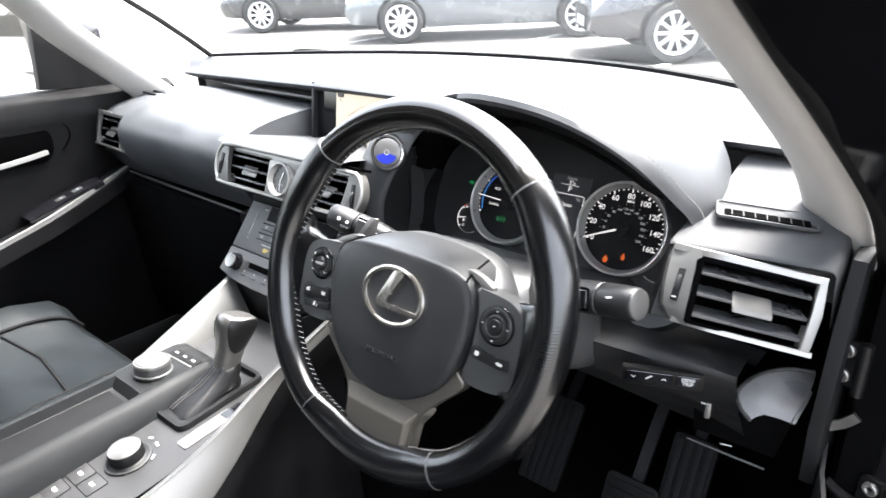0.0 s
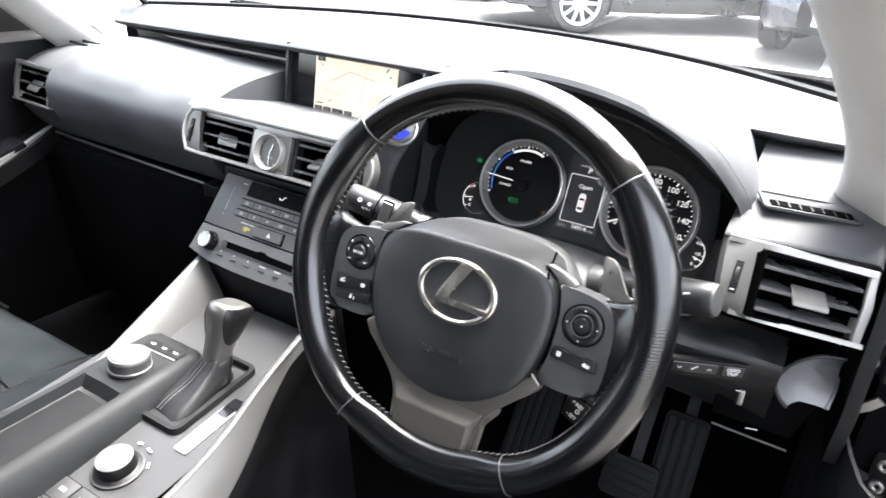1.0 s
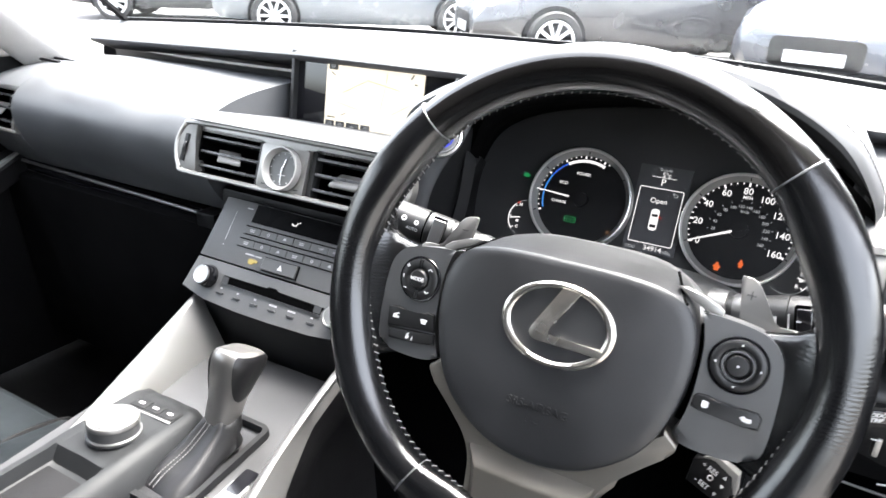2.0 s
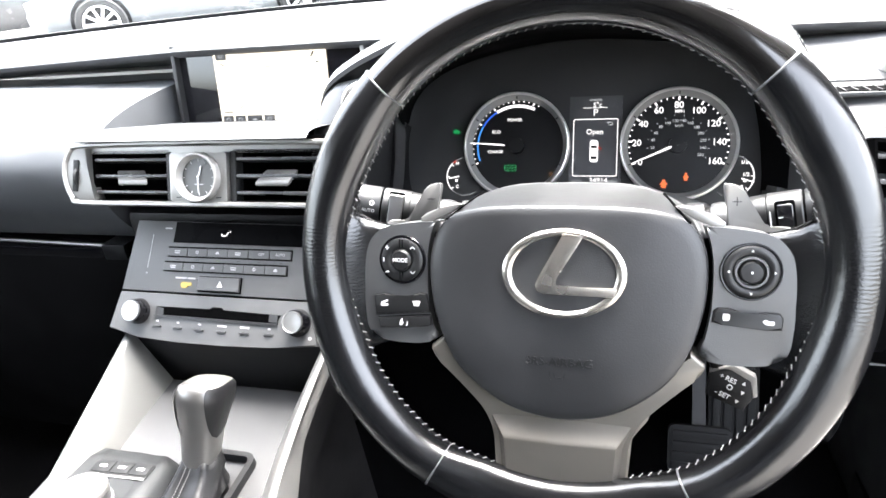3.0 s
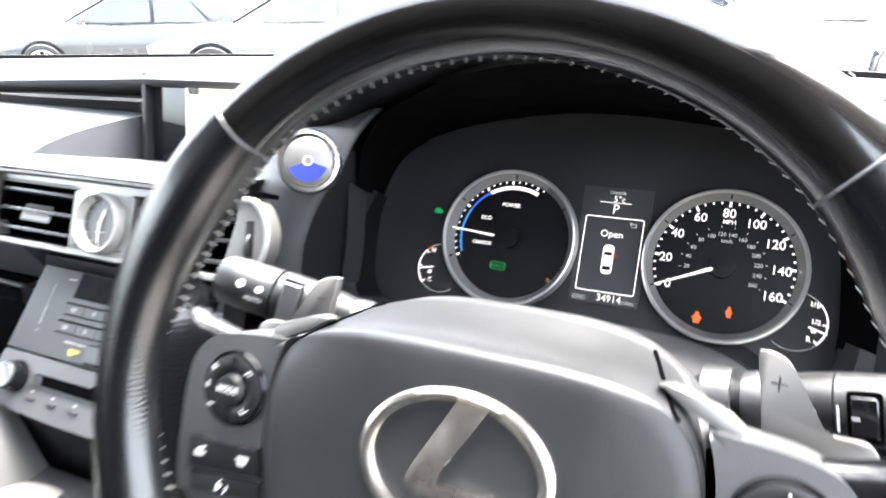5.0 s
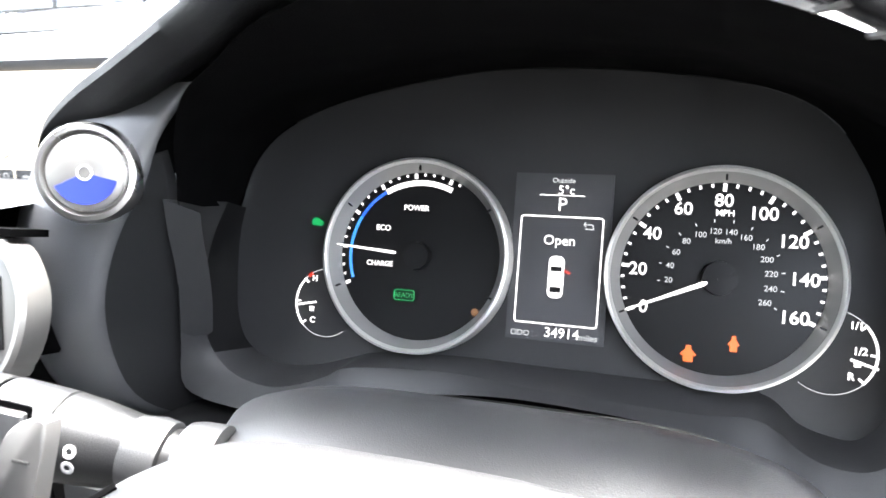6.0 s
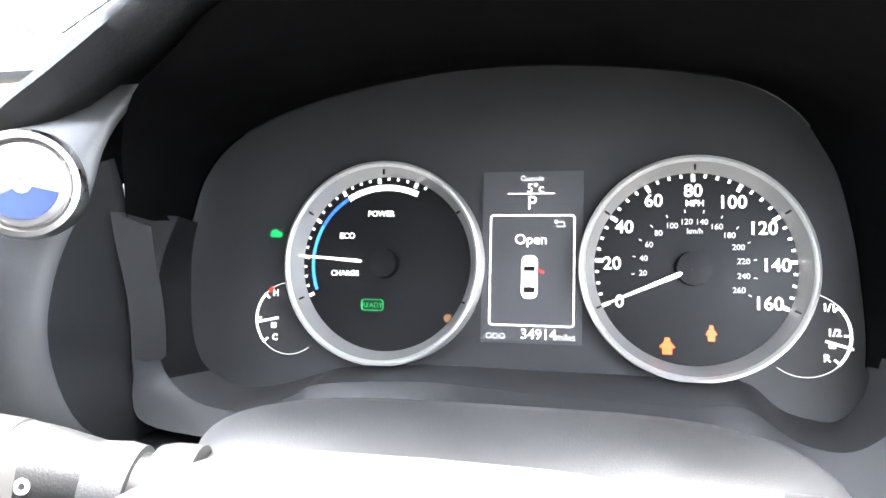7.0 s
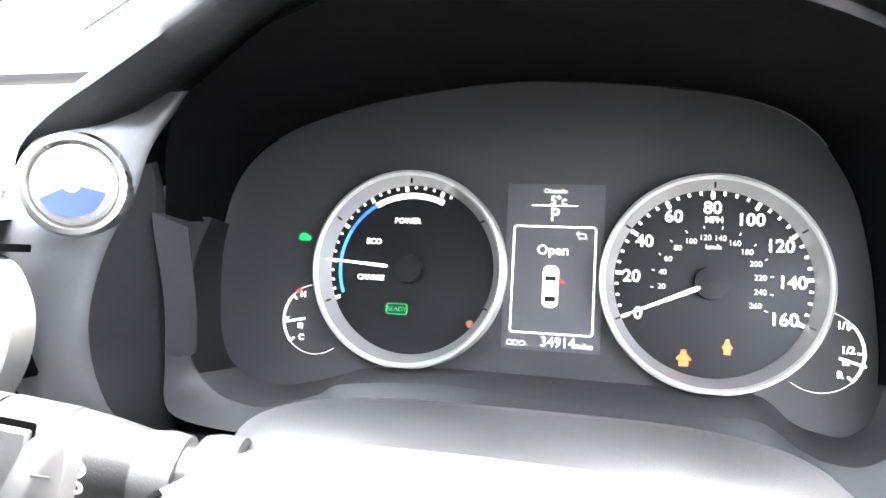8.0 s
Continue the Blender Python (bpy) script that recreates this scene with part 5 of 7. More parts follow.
lower_spoke = part("lower_spoke", prism(line[::-1], 0.013, WM @ T(0, 0, -0.016), 0.003, 3), SPOKE, wheel, "satin bronze-silver lower spoke", 50)
rows = []
for y, hw, z in ((-0.100, 0.0500, -0.0060), (-0.107, 0.0480, -0.0030), (-0.113, 0.0435, 0.0002), (-0.1182, 0.0398, 0.0030), (-0.1198, 0.0388, 0.0037), (-0.1212, 0.0384, 0.0037), (-0.1228, 0.0382, 0.0032), (-0.1480, 0.0362, 0.0012), (-0.1512, 0.0355, 0.0002), (-0.1530, 0.0350, -0.010)):
    rows.append([(-hw - 0.009, y + 0.001, -0.015), (-hw - 0.0012, y, z - 0.0022), (-hw + 0.0012, y, z), (0, y - 0.0004, z + 0.0006), (hw - 0.0012, y, z), (hw + 0.0012, y, z - 0.0022), (hw + 0.009, y + 0.001, -0.015)])
part("spoke_plate", loft(rows, m=WM), SPOKE, lower_spoke, "folded satin plate at the rim", 32)

# paddles and stalks on the column
column = thing("steering_column", (COL, 0.56, 0.86), "dark grey steering column cover with two stalks", "steering column")
XM = under(column)
CW = XM @ frame_at(COL, 0.416, 0.905, 19)
rows = []
for y, zt, w, zb in ((0.49, 0.892, 0.070, 0.82), (0.51, 0.902, 0.088, 0.80), (0.54, 0.904, 0.106, 0.785), (0.575, 0.897, 0.120, 0.775), (0.596, 0.885, 0.124, 0.77), (0.604, 0.872, 0.120, 0.77), (0.66, 0.80, 0.08, 0.76)):
    c, h = (zt + zb) / 2, (zt - zb) / 2
    rows.append([(COL + w * math.copysign(abs(math.cos(a)) ** 0.5, math.cos(a)), y, c + h * math.copysign(abs(math.sin(a)) ** 0.34, math.sin(a)) - 0.010 * abs(math.cos(a)) ** 2) for a in [2 * math.pi * j / 48 for j in range(48)]])
part("cover", loft(rows, closed=True, caps=True, m=XM), PLATE, column, "dark grey column cover", 60)
for s in (-1, 1):
    p = smooth_line([(0.1085, 0.012, 0), (0.1062, 0.030, 0), (0.1030, 0.0490, 0), (0.1050, 0.0518, 0), (0.1110, 0.0508, 0), (0.1160, 0.0470, 0), (0.1235, 0.0345, 0), (0.1295, 0.0248, 0), (0.1330, 0.0226, 0), (0.1440, 0.0226, 0), (0.1482, 0.0195, 0), (0.1496, 0.012, 0), (0.144, 0.004, 0), (0.120, 0.002, 0)], 3)
    p = [(s * (q.x if s > 0 else q.x - 0.004), q.y) for q in p]
    m = CW @ T(0, 0, -0.0625)
    pd = part("paddle", prism(p[::-1] if s > 0 else p, 0.0055, m, 0.0010), TAB, column, "satin silver shift paddle", 50)
    x, y = s * (0.1115 if s > 0 else 0.1070), 0.0395
    part("paddle_mark", bars([(x - 0.003, y, x + 0.003, y, 0.0007)] + ([(x, y - 0.003, x, y + 0.003, 0.0007)] if s > 0 else []), 0.0055, 0.0003, m), INK, pd)

STALK = material("stalk_plastic", (0.0065, 0.0067, 0.0072), 0.42, grain=1500, relief=0.2, spec=0.45)


def stalk(s):
    """A column stalk: tapered arm, fat ringed body, a flat end."""
    a, b = Vector((COL + s * 0.080, 0.532, 0.885)), Vector((COL + s * 0.198, 0.511, 0.912))
    d = (b - a).normalized()
    side = d.cross(Vector((0, 0, 1))).normalized() * -1
    up = d.cross(side) if d.cross(side).z > 0 else side.cross(d)
    m = XM @ Matrix(((side.x, up.x, d.x, a.x), (side.y, up.y, d.y, a.y), (side.z, up.z, d.z, a.z), (0, 0, 0, 1)))
    n = (b - a).length
    arm = part("stalk", lathe([(0.0100, 0), (0.0115, n * 0.22), (0.0148, n * 0.42), (0.0155, n * 0.50)], 32, m), STALK, column, "black column stalk with a turning end", 60)
    part("stalk_collar", lathe([(0.0160, n * 0.05), (0.0155, n * 0.12), (0.0142, n * 0.155), (0.0110, n * 0.158), (0.0110, n * 0.19), (0.0132, n * 0.195), (0.0138, n * 0.24), (0.0125, n * 0.32)], 32, m), PLATE, arm, "pale collar at the root of the stalk")
    part("stalk_ring", lathe([(0.0150, n * 0.50), (0.0158, n * 0.508), (0.0160, n * 0.685), (0.0152, n * 0.693)], 32, m), STALK, arm)
    part("stalk_gap", lathe([(0.0150, n * 0.690), (0.0150, n * 0.705), (0.001, n * 0.706)], 32, m), VOID, arm)
    part("stalk_end", lathe([(0.0152, n * 0.705), (0.0158, n * 0.712), (0.0156, n * 0.90), (0.0150, n * 0.985), (0.0142, n * 0.996), (0.012, n), (0.001, n)], 32, m), STALK, arm)
    part("stalk_cap", lathe([(0.0140, n * 0.998), (0.0138, n * 1.008), (0.0120, n * 1.012), (0.001, n * 1.013)], 32, m), TAB if s > 0 else STALK, arm, "pale flat end" if s > 0 else "")
    return arm, m, n


def on_stalk(m, along, turn, r=0.0160):
    """A place on the stalk's skin: z out, x along it to the right, turn in degrees up from the driver's side."""
    c, q = math.cos(radians(turn)), math.sin(radians(turn))
    axis = m.to_3x3() @ Vector((0, 0, 1))
    out = m.to_3x3() @ Vector((c if (m.to_3x3() @ Vector((1, 0, 0))).y < 0 else -c, q, 0))
    x = axis if axis.x > 0 else -axis
    y = out.cross(x)
    o = m @ Vector((0, 0, along)) + out * r
    return Matrix(((x.x, y.x, out.x, o.x), (x.y, y.y, out.y, o.y), (x.z, y.z, out.z, o.z), (0, 0, 0, 1)))


arm, sm, sn = stalk(-1)
for k, turn, r in ((0.86, 28, 0.0026), (0.76, 26, 0.0022), (0.42, 26, 0.0024), (0.42, 4, 0.0024)):
    part("stalk_mark", ring(r * 0.45, r, 0, 0.0003, 12, on_stalk(sm, sn * k, turn, 0.0156 if k > 0.5 else 0.0146)), PRINT, arm)
words("AUTO", 0.0040, on_stalk(sm, sn * 0.78, 2, 0.0160), PRINT, arm, bold=0.00005)
part("stalk_slot", prism(rounded(0.013, 0.026, 0.001, 2), 0.0012, on_stalk(sm, sn * 0.595, 22, 0.0148)), VOID, arm)
part("stalk_slider", prism(rounded(0.0118, 0.024, 0.001, 2), 0.003, on_stalk(sm, sn * 0.595, 18, 0.0148), 0.0008, 1), PLATE, arm, "grey ridged slider")
arm, sm, sn = stalk(1)
for q, w in ((14, 0.002), (2, 0.004), (-10, 0.002)):
    part("stalk_mark", bars([(-0.0015, 0, 0.0015, 0, w)], 0.0, 0.0003, on_stalk(sm, sn * 0.44, q, 0.0150)), PRINT, arm)
part("stalk_slot", prism(rounded(0.013, 0.022, 0.0015, 2), 0.0012, on_stalk(sm, sn * 0.60, 14, 0.0152)), VOID, arm)
part("stalk_slider", prism(rounded(0.010, 0.017, 0.001, 2), 0.0022, on_stalk(sm, sn * 0.60, 14, 0.0152), 0.0006, 1), PIANO, arm, "dark ring window")
part("stalk_mark", bars([(-0.006, -0.006, -0.006, 0.005, 0.001), (-0.001, 0, 0.002, 0, 0.001)], 0.0026, 0.0003, on_stalk(sm, sn * 0.57, 12, 0.0152)), PRINT, arm)
part("stalk_mark", bars([(-0.003, 0.0, 0.003, 0.001, 0.0018)], 0.0, 0.0003, on_stalk(sm, sn * 0.83, 30, 0.0158)), PRINT, arm)
# cruise lever
LM = XM @ frame_at(-0.163, 0.446, 0.798, 22, -6) @ Matrix.Diagonal((0.74, 0.74, 0.9, 1))
lever = part("cruise_lever", prism([(-0.022, -0.013), (0.012, -0.024), (0.022, -0.008), (0.020, 0.008), (0.000, 0.018), (-0.020, 0.010)], 0.018, LM @ T(0, 0, -0.018), 0.003), HARD, column, "black cruise control lever")
part("lever_arm", sweep([Vector((-0.19, 0.52, 0.83)), Vector((-0.175, 0.48, 0.815)), Vector((-0.165, 0.462, 0.80))], round_section(0.009, 10), m=XM), HARD, lever)
words("+ RES", 0.0066, LM @ T(-0.003, 0.006, 0.0005, -20), PRINT, lever, bold=0.0001)
words("- SET", 0.0066, LM @ T(-0.007, -0.010, 0.0005, -20), PRINT, lever, bold=0.0001)
part("lever_mark", ring(0.0018, 0.0028, 0.0, 0.0005, 16, LM @ T(-0.001, -0.002, 0.0003)), PRINT, lever)
for x, y, turn in ((0.0115, 0.003, 70), (0.0105, -0.006, -110), (0.006, -0.015, -110)):
    part("lever_mark", prism([(0.0022, 0), (-0.0014, 0.0018), (-0.0014, -0.0018)], 0.0005, LM @ T(x, y, 0.0003, turn)), PRINT, lever)
part("lever_cap", prism([(-0.012, 0.014), (0.0, 0.020), (0.022, 0.010), (0.024, -0.008), (0.020, -0.010), (0.018, 0.006), (0.0, 0.0155)][::-1], 0.017, LM @ T(0, 0, -0.017), 0.001), SILVER, lever)


# ---- the instruments ----
cluster = thing("instrument_cluster", (COL, 0.727, 0.905), "lit instrument cluster with two silver-ringed dials and a small display", "instrument cluster")
IM = under(cluster) @ CM0
face = [(q.x, q.y) for q in face_line] + [(-0.212, -0.010), (-0.213, -0.040), (-0.207, -0.064), (-0.199, -0.079), (-0.181, -0.089), (-0.15, -0.090), (-0.11, -0.080), (0.0, -0.075), (0.11, -0.075), (0.126, -0.087), (0.150, -0.0885), (0.161, -0.080), (0.1665, -0.066)]
part("face_plate", prism(face, 0.004, IM @ T(0, 0, -0.006)), MASK, cluster, "dark grey instrument face")
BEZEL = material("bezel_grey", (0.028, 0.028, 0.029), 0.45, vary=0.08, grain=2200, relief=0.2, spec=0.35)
CONE = material("dial_wall_grey", (0.26, 0.256, 0.25), 0.5, metal=0.4, vary=0.05, relief=0.0)
RIMS = material("dial_ring_silver", (0.62, 0.61, 0.59), 0.4, metal=0.7, vary=0.04, relief=0.0)


def dial(cx, cy):
    m = IM @ T(cx, cy, 0)
    seg, rows = 96, []

    def cut(r, a):
        """A point of the ring, its foot cut off flat."""
        return r * math.cos(a), max(r * math.sin(a), -0.0528 - (r - 0.049) * 0.5)

    for i in range(seg):
        a = 2 * math.pi * i / seg
        rows.append([(*cut(r, a), z) for r, z in ((0.0538, 0.0085), (0.0546, 0.0112), (0.0556, 0.0122), (0.0570, 0.0116), (0.0577, 0.008), (0.0577, -0.002))])
    d = part("dial", _closed(rows, m), RIMS, cluster, "round dial in a satin silver ring", 50)
    rows = []
    for i in range(seg):
        a = 2 * math.pi * i / seg
        rows.append([(*cut(r, a), z) for r, z in ((0.0496, -0.001), (0.0499, 0.0014), (0.0541, 0.0100), (0.0544, 0.0090), (0.0544, -0.001))])
    part("dial_wall", _closed(rows, m), CONE, d, "grey sloping wall inside the ring", 50)
    for a in range(-24, 205, 57):
        part("wall_notch", bars([(*polar(0.0500, a), *polar(0.0530, a), 0.0010)], 0.0070, 0.0016, m), FACE, d)
    part("dial_face", lathe([(0.0505, -0.0015), (0.0505, 0.0006), (0.001, 0.0006)], 72, m), FACE, d)
    return d, m


def ticks(m, d, start, stop, count, major, r_out=0.0492, r_small=0.0474, r_big=0.0452, mat=None):
    for i in range(count + 1):
        a = start + (stop - start) * i / count
        big = i % major == 0
        part("tick", bars([(*polar(r_big if big else r_small, a), *polar(r_out, a), 0.0019 if big else 0.0013)], 0.0008, 0.0004, m), mat or WHITE, d)


def polar(r, a):
    return r * math.cos(radians(a)), r * math.sin(radians(a))


# hybrid meter
d, m = dial(-0.0815, -0.0132)
ticks(m, d, 203, 62, 21, 4, r_small=0.0478, r_big=0.0462)
part("arc_blue", arc_strip(0.0428, 0.0446, 201, 150, 0.0008, 0.0004, 26, m), glow("lit_pale_blue", (0.05, 0.33, 1.0), 0.032), d, "pale blue charge arc")
part("arc_blue", arc_strip(0.0428, 0.0446, 149.5, 122, 0.0008, 0.0004, 18, m), BLUE, d, "blue economy arc")
part("arc_white", arc_strip(0.0420, 0.0452, 121.5, 65, 0.0008, 0.0004, 30, m), WHITE, d, "white power arc")
for body, x, y, s in (("POWER", -0.0030, 0.0284, 0.0046), ("ECO", -0.0232, 0.0156, 0.0047), ("CHARGE", -0.0240, -0.0060, 0.0043)):
    words(body, s, m @ T(x, y, 0.001), WHITE, d, bold=0.00006)
part("needle", prism([polar(0.0545, 175.2), polar(0.0545, 176.2), polar(0.0150, 179.3), polar(0.0134, 178), polar(0.0130, 175.6), polar(0.0134, 173.2), polar(0.0150, 172)], 0.002, m @ T(0, 0, 0.003), 0.0004, 1), WHITE, d, "lit white needle")
part("needle_hub", lathe([(0.0085, 0.0), (0.0080, 0.005), (0.001, 0.0055)], 32, m), FACE, d)
rd = part("ready_light", sweep([Vector((x, y, 0.001)) for x, y in rounded(0.0128, 0.0060, 0.0016, 4)], [(-0.00028, -0.0002), (0.00028, -0.0002), (0.00028, 0.0003), (-0.00028, 0.0003)], closed=True, m=m @ T(-0.0067, -0.0238)), GREEN, d, "green ready light")
words("READY", 0.0040, m @ T(-0.0067, -0.0240, 0.0010), GREEN, rd)
# a small glowing disc drawn for an amber reflection, not a tell-tale
part("amber_glint", lathe([(0.0022, 0), (0.0022, 0.0003), (0.0005, 0.0004)], 14, m @ T(0.0375, -0.030, 0.0007)), glow("amber_reflection", (1.0, 0.4, 0.05), 0.005), d)
# speedometer
d, m = dial(0.0848, -0.0138)
ticks(m, d, 204, -24, 32, 4)
for i in range(9):
    v = 20 * i
    x, y = polar(0.0406 if v < 100 else 0.0394, 205.5 - 231 * v / 160)
    words(str(v), 0.0094, m @ T(x, y - 0.0004, 0.001), WHITE, d, "number", bold=0.00012)
for i in range(1, 14):
    v = 20 * i
    a = 204 - 228 * (v / 1.609) / 160
    words(str(v), 0.0042, m @ T(*polar(0.0250 if v < 100 else 0.0244, a), 0.001), DIM, d, "number", bold=0.00004)
    part("tick", bars([(*polar(0.0292, a), *polar(0.0308, a), 0.0006)], 0.0008, 0.0004, m), DIM, d)
words("MPH", 0.0046, m @ T(0.0008, 0.0338, 0.001), WHITE, d, bold=0.00006)
words("km/h", 0.0040, m @ T(0.0008, 0.0193, 0.001), DIM, d, bold=0.00004)
part("needle", prism([polar(0.0497, 203.2), polar(0.0497, 204.2), polar(0.0090, 212), polar(0.0072, 210), polar(0.0066, 203.7), polar(0.0072, 197), polar(0.0090, 195.5)], 0.002, m @ T(0, 0, 0.0062), 0.0004, 1), WHITE, d, "lit white needle")
part("needle_hub", lathe([(0.0090, 0.0), (0.0086, 0.0052), (0.001, 0.0056)], 36, m), FACE, d)
part("hub_slot", bars([(-0.001, -0.0008, 0.0090, 0.0034, 0.0016)], 0.0056, 0.0006, m), FACE, d)
belt = [(-0.0016, 0.003), (-0.0016, 0.0052), (0.0016, 0.0052), (0.0016, 0.003), (0.0048, -0.0004), (0.0036, -0.0012), (0.0028, -0.0005), (0.0028, -0.0048), (-0.0028, -0.0048), (-0.0028, -0.0005), (-0.0036, -0.0012), (-0.0048, -0.0004)]
part("door_light", prism([(x * 0.85, y * 0.85) for x, y in belt], 0.0005, m @ T(-0.0128, -0.0402, 0.0008)), AMBER, d, "orange door-open light")
part("belt_light", prism([(x * 0.60, y * 0.8) for x, y in belt], 0.0005, m @ T(0.0086, -0.0330, 0.0008)), AMBER, d, "orange seat belt light")
# small gauges
for s, marks in ((-1, (("H", -0.1485, -0.0316), ("C", -0.1480, -0.0575))), (1, (("1/1", 0.1480, -0.0322), ("1/2", 0.1500, -0.0445), ("R", 0.1465, -0.0570)))):
    gx, gy = (-0.1395, -0.0462) if s < 0 else (0.1368, -0.0458)
    g = part("gauge", arc_strip(0.0207, 0.0211, 90 if s < 0 else -128, 308 if s < 0 else 90, 0.0, 0.0006, 44, IM, gx, gy), DIM, cluster, "small curved gauge")
    part("gauge_arc", arc_strip(0.0200, 0.0212, 136 if s < 0 else -44, 224 if s < 0 else 44, 0.0003, 0.0006, 30, IM, gx, gy), WHITE, g)
    for a in (-42, 0, 42):
        c, q = math.cos(radians(a)), math.sin(radians(a))
        part("gauge_tick", bars([(gx + s * 0.0175 * c, gy + 0.0175 * q, gx + s * 0.0205 * c, gy + 0.0205 * q, 0.0011)], 0.0003, 0.0006, IM), WHITE, g)
    for body, x, y in marks:
        words(body, 0.0050, IM @ T(x, y, 0.0004), WHITE, g, bold=0.00015)
    part("needle", bars([(s * 0.1575, -0.0485 if s < 0 else -0.0520, s * 0.1455, -0.0460 if s < 0 else -0.0485, 0.0013)], 0.002, 0.001, IM), WHITE, g)
    part("gauge_icon", bars([(s * 0.1490, -0.0520, s * 0.1490, -0.0490, 0.0030)], 0.0003, 0.0006, IM), WHITE, g)
part("red_mark", bars([(-0.1525, -0.0305, -0.150, -0.0285, 0.0022)], 0.0006, 0.0006, IM), RED, cluster)
part("ev_light", prism([(-0.0040, -0.0016), (-0.0030, -0.0022), (0.0032, -0.0022), (0.0042, -0.0010), (0.0038, 0.0006), (0.0016, 0.0012), (0.0004, 0.0026), (-0.0022, 0.0026), (-0.0036, 0.0010)], 0.0006, IM @ T(-0.1500, 0.0038, 0.0)), GREEN, cluster, "green car-shaped tell-tale")
# centre display
info = part("info_display", prism([(-0.0255, -0.0555), (0.0290, -0.0555), (0.0290, 0.0385), (-0.0255, 0.0385)], 0.0022, IM @ T(0, 0, -0.0022)), material("info_glass", (0.032, 0.032, 0.035), 0.5, vary=0.04, relief=0.0), cluster, "small lit trip display")
x0, x1, y0, y1 = -0.0208, 0.0246, -0.0458, 0.0142
part("info_frame", sweep([Vector((x + (x0 + x1) / 2, y + (y0 + y1) / 2, 0.0004)) for x, y in rounded(x1 - x0, y1 - y0, 0.0015, 3)], [(-0.00045, -0.0002), (0.00045, -0.0002), (0.00045, 0.0002), (-0.00045, 0.0002)], closed=True, m=IM), WHITE, info)
words("Outside", 0.0040, IM @ T(0.0016, 0.0345, 0.0002), DIM, info, bold=0.00004)
words("5\u00b0c", 0.0070, IM @ T(0.0034, 0.0290, 0.0002), WHITE, info, bold=0.00004)
part("info_line", bars([(-0.0115, 0.0262, 0.0137, 0.0262, 0.0005)], 0.0002, 0.0003, IM), WHITE, info)
words("P", 0.0105, IM @ T(0.0016, 0.0208, 0.0002), WHITE, info, bold=0.00004)
words("Open", 0.0078, IM @ T(0.0013, 0.0008, 0.0002), WHITE, info, bold=0.00004)
words("34914", 0.0078, IM @ T(0.0060, -0.0506, 0.0002), WHITE, info, bold=0.00004)
words("miles", 0.0050, IM @ T(0.0205, -0.0516, 0.0002), DIM, info, bold=0.00004)
words("ODO", 0.0046, IM @ T(-0.0172, -0.0520, 0.0002), DIM, info, bold=0.00004)
part("return_mark", bars([(0.0140, 0.0105, 0.0190, 0.0105, 0.0007), (0.0190, 0.0105, 0.0195, 0.0080, 0.0007), (0.0195, 0.0080, 0.0150, 0.0080, 0.0007), (0.0140, 0.0105, 0.0155, 0.0118, 0.0007), (0.0140, 0.0105, 0.0155, 0.0092, 0.0007)], 0.0002, 0.0003, IM), DIM, info)
part("car_icon", prism(rounded(0.0088, 0.0235, 0.0032), 0.0005, IM @ T(0.0008, -0.0195, 0.0002), 0.0002, 1), WHITE, info)
for y, h in ((-0.0265, 0.003), (-0.0150, 0.0026)):
    part("car_icon_window", bars([(-0.0022, y, 0.0038, y, h)], 0.0007, 0.0003, IM), FACE, info)
part("car_icon_door", bars([(0.0050, -0.0155, 0.0088, -0.0172, 0.0016)], 0.0007, 0.0003, IM), RED, info)
# bezel round the lower left and foot of the face: an outer band, a crest, and a wall down to the face
def on_face(x, y, z):
    v = CM0.inverted() @ Vector((x, y, z))
    return v


outer = smooth_line([on_face(-0.466, 0.644, 0.947), on_face(-0.4685, 0.6455, 0.930), on_face(-0.4735, 0.651, 0.908), on_face(-0.479, 0.655, 0.885), on_face(-0.4865, 0.657, 0.855), on_face(-0.492, 0.658, 0.822), (-0.180, -0.1110, 0.03), (-0.150, -0.1095, 0.03), (-0.1266, -0.1065, 0.03),
                     (-0.105, -0.0960, 0.03), (-0.05, -0.0868, 0.03), (0.0, -0.0840, 0.03), (0.074, -0.0885, 0.03), (0.105, -0.0965, 0.03), (0.122, -0.106, 0.03), (0.1353, -0.116, 0.03), (0.156, -0.116, 0.03), (0.178, -0.104, 0.03), (0.184, -0.086, 0.03), (0.186, -0.062, 0.03)], 5)
crest = smooth_line([(-0.2018, 0.0115, 0.022), (-0.2094, -0.0085, 0.022), (-0.2132, -0.0284, 0.022), (-0.2133, -0.048, 0.022), (-0.2075, -0.0735, 0.022), (-0.1898, -0.0915, 0.022), (-0.1648, -0.0976, 0.022), (-0.1445, -0.0946, 0.022), (-0.1249, -0.0872, 0.022),
                     (-0.1089, -0.0801, 0.022), (-0.0525, -0.0760, 0.022), (0.0, -0.0790, 0.022), (0.074, -0.081, 0.022), (0.1035, -0.080, 0.022), (0.1235, -0.0923, 0.022), (0.1353, -0.0967, 0.022), (0.150, -0.0968, 0.022), (0.1635, -0.0885, 0.022), (0.1715, -0.0760, 0.022), (0.1745, -0.058, 0.022)], 5)
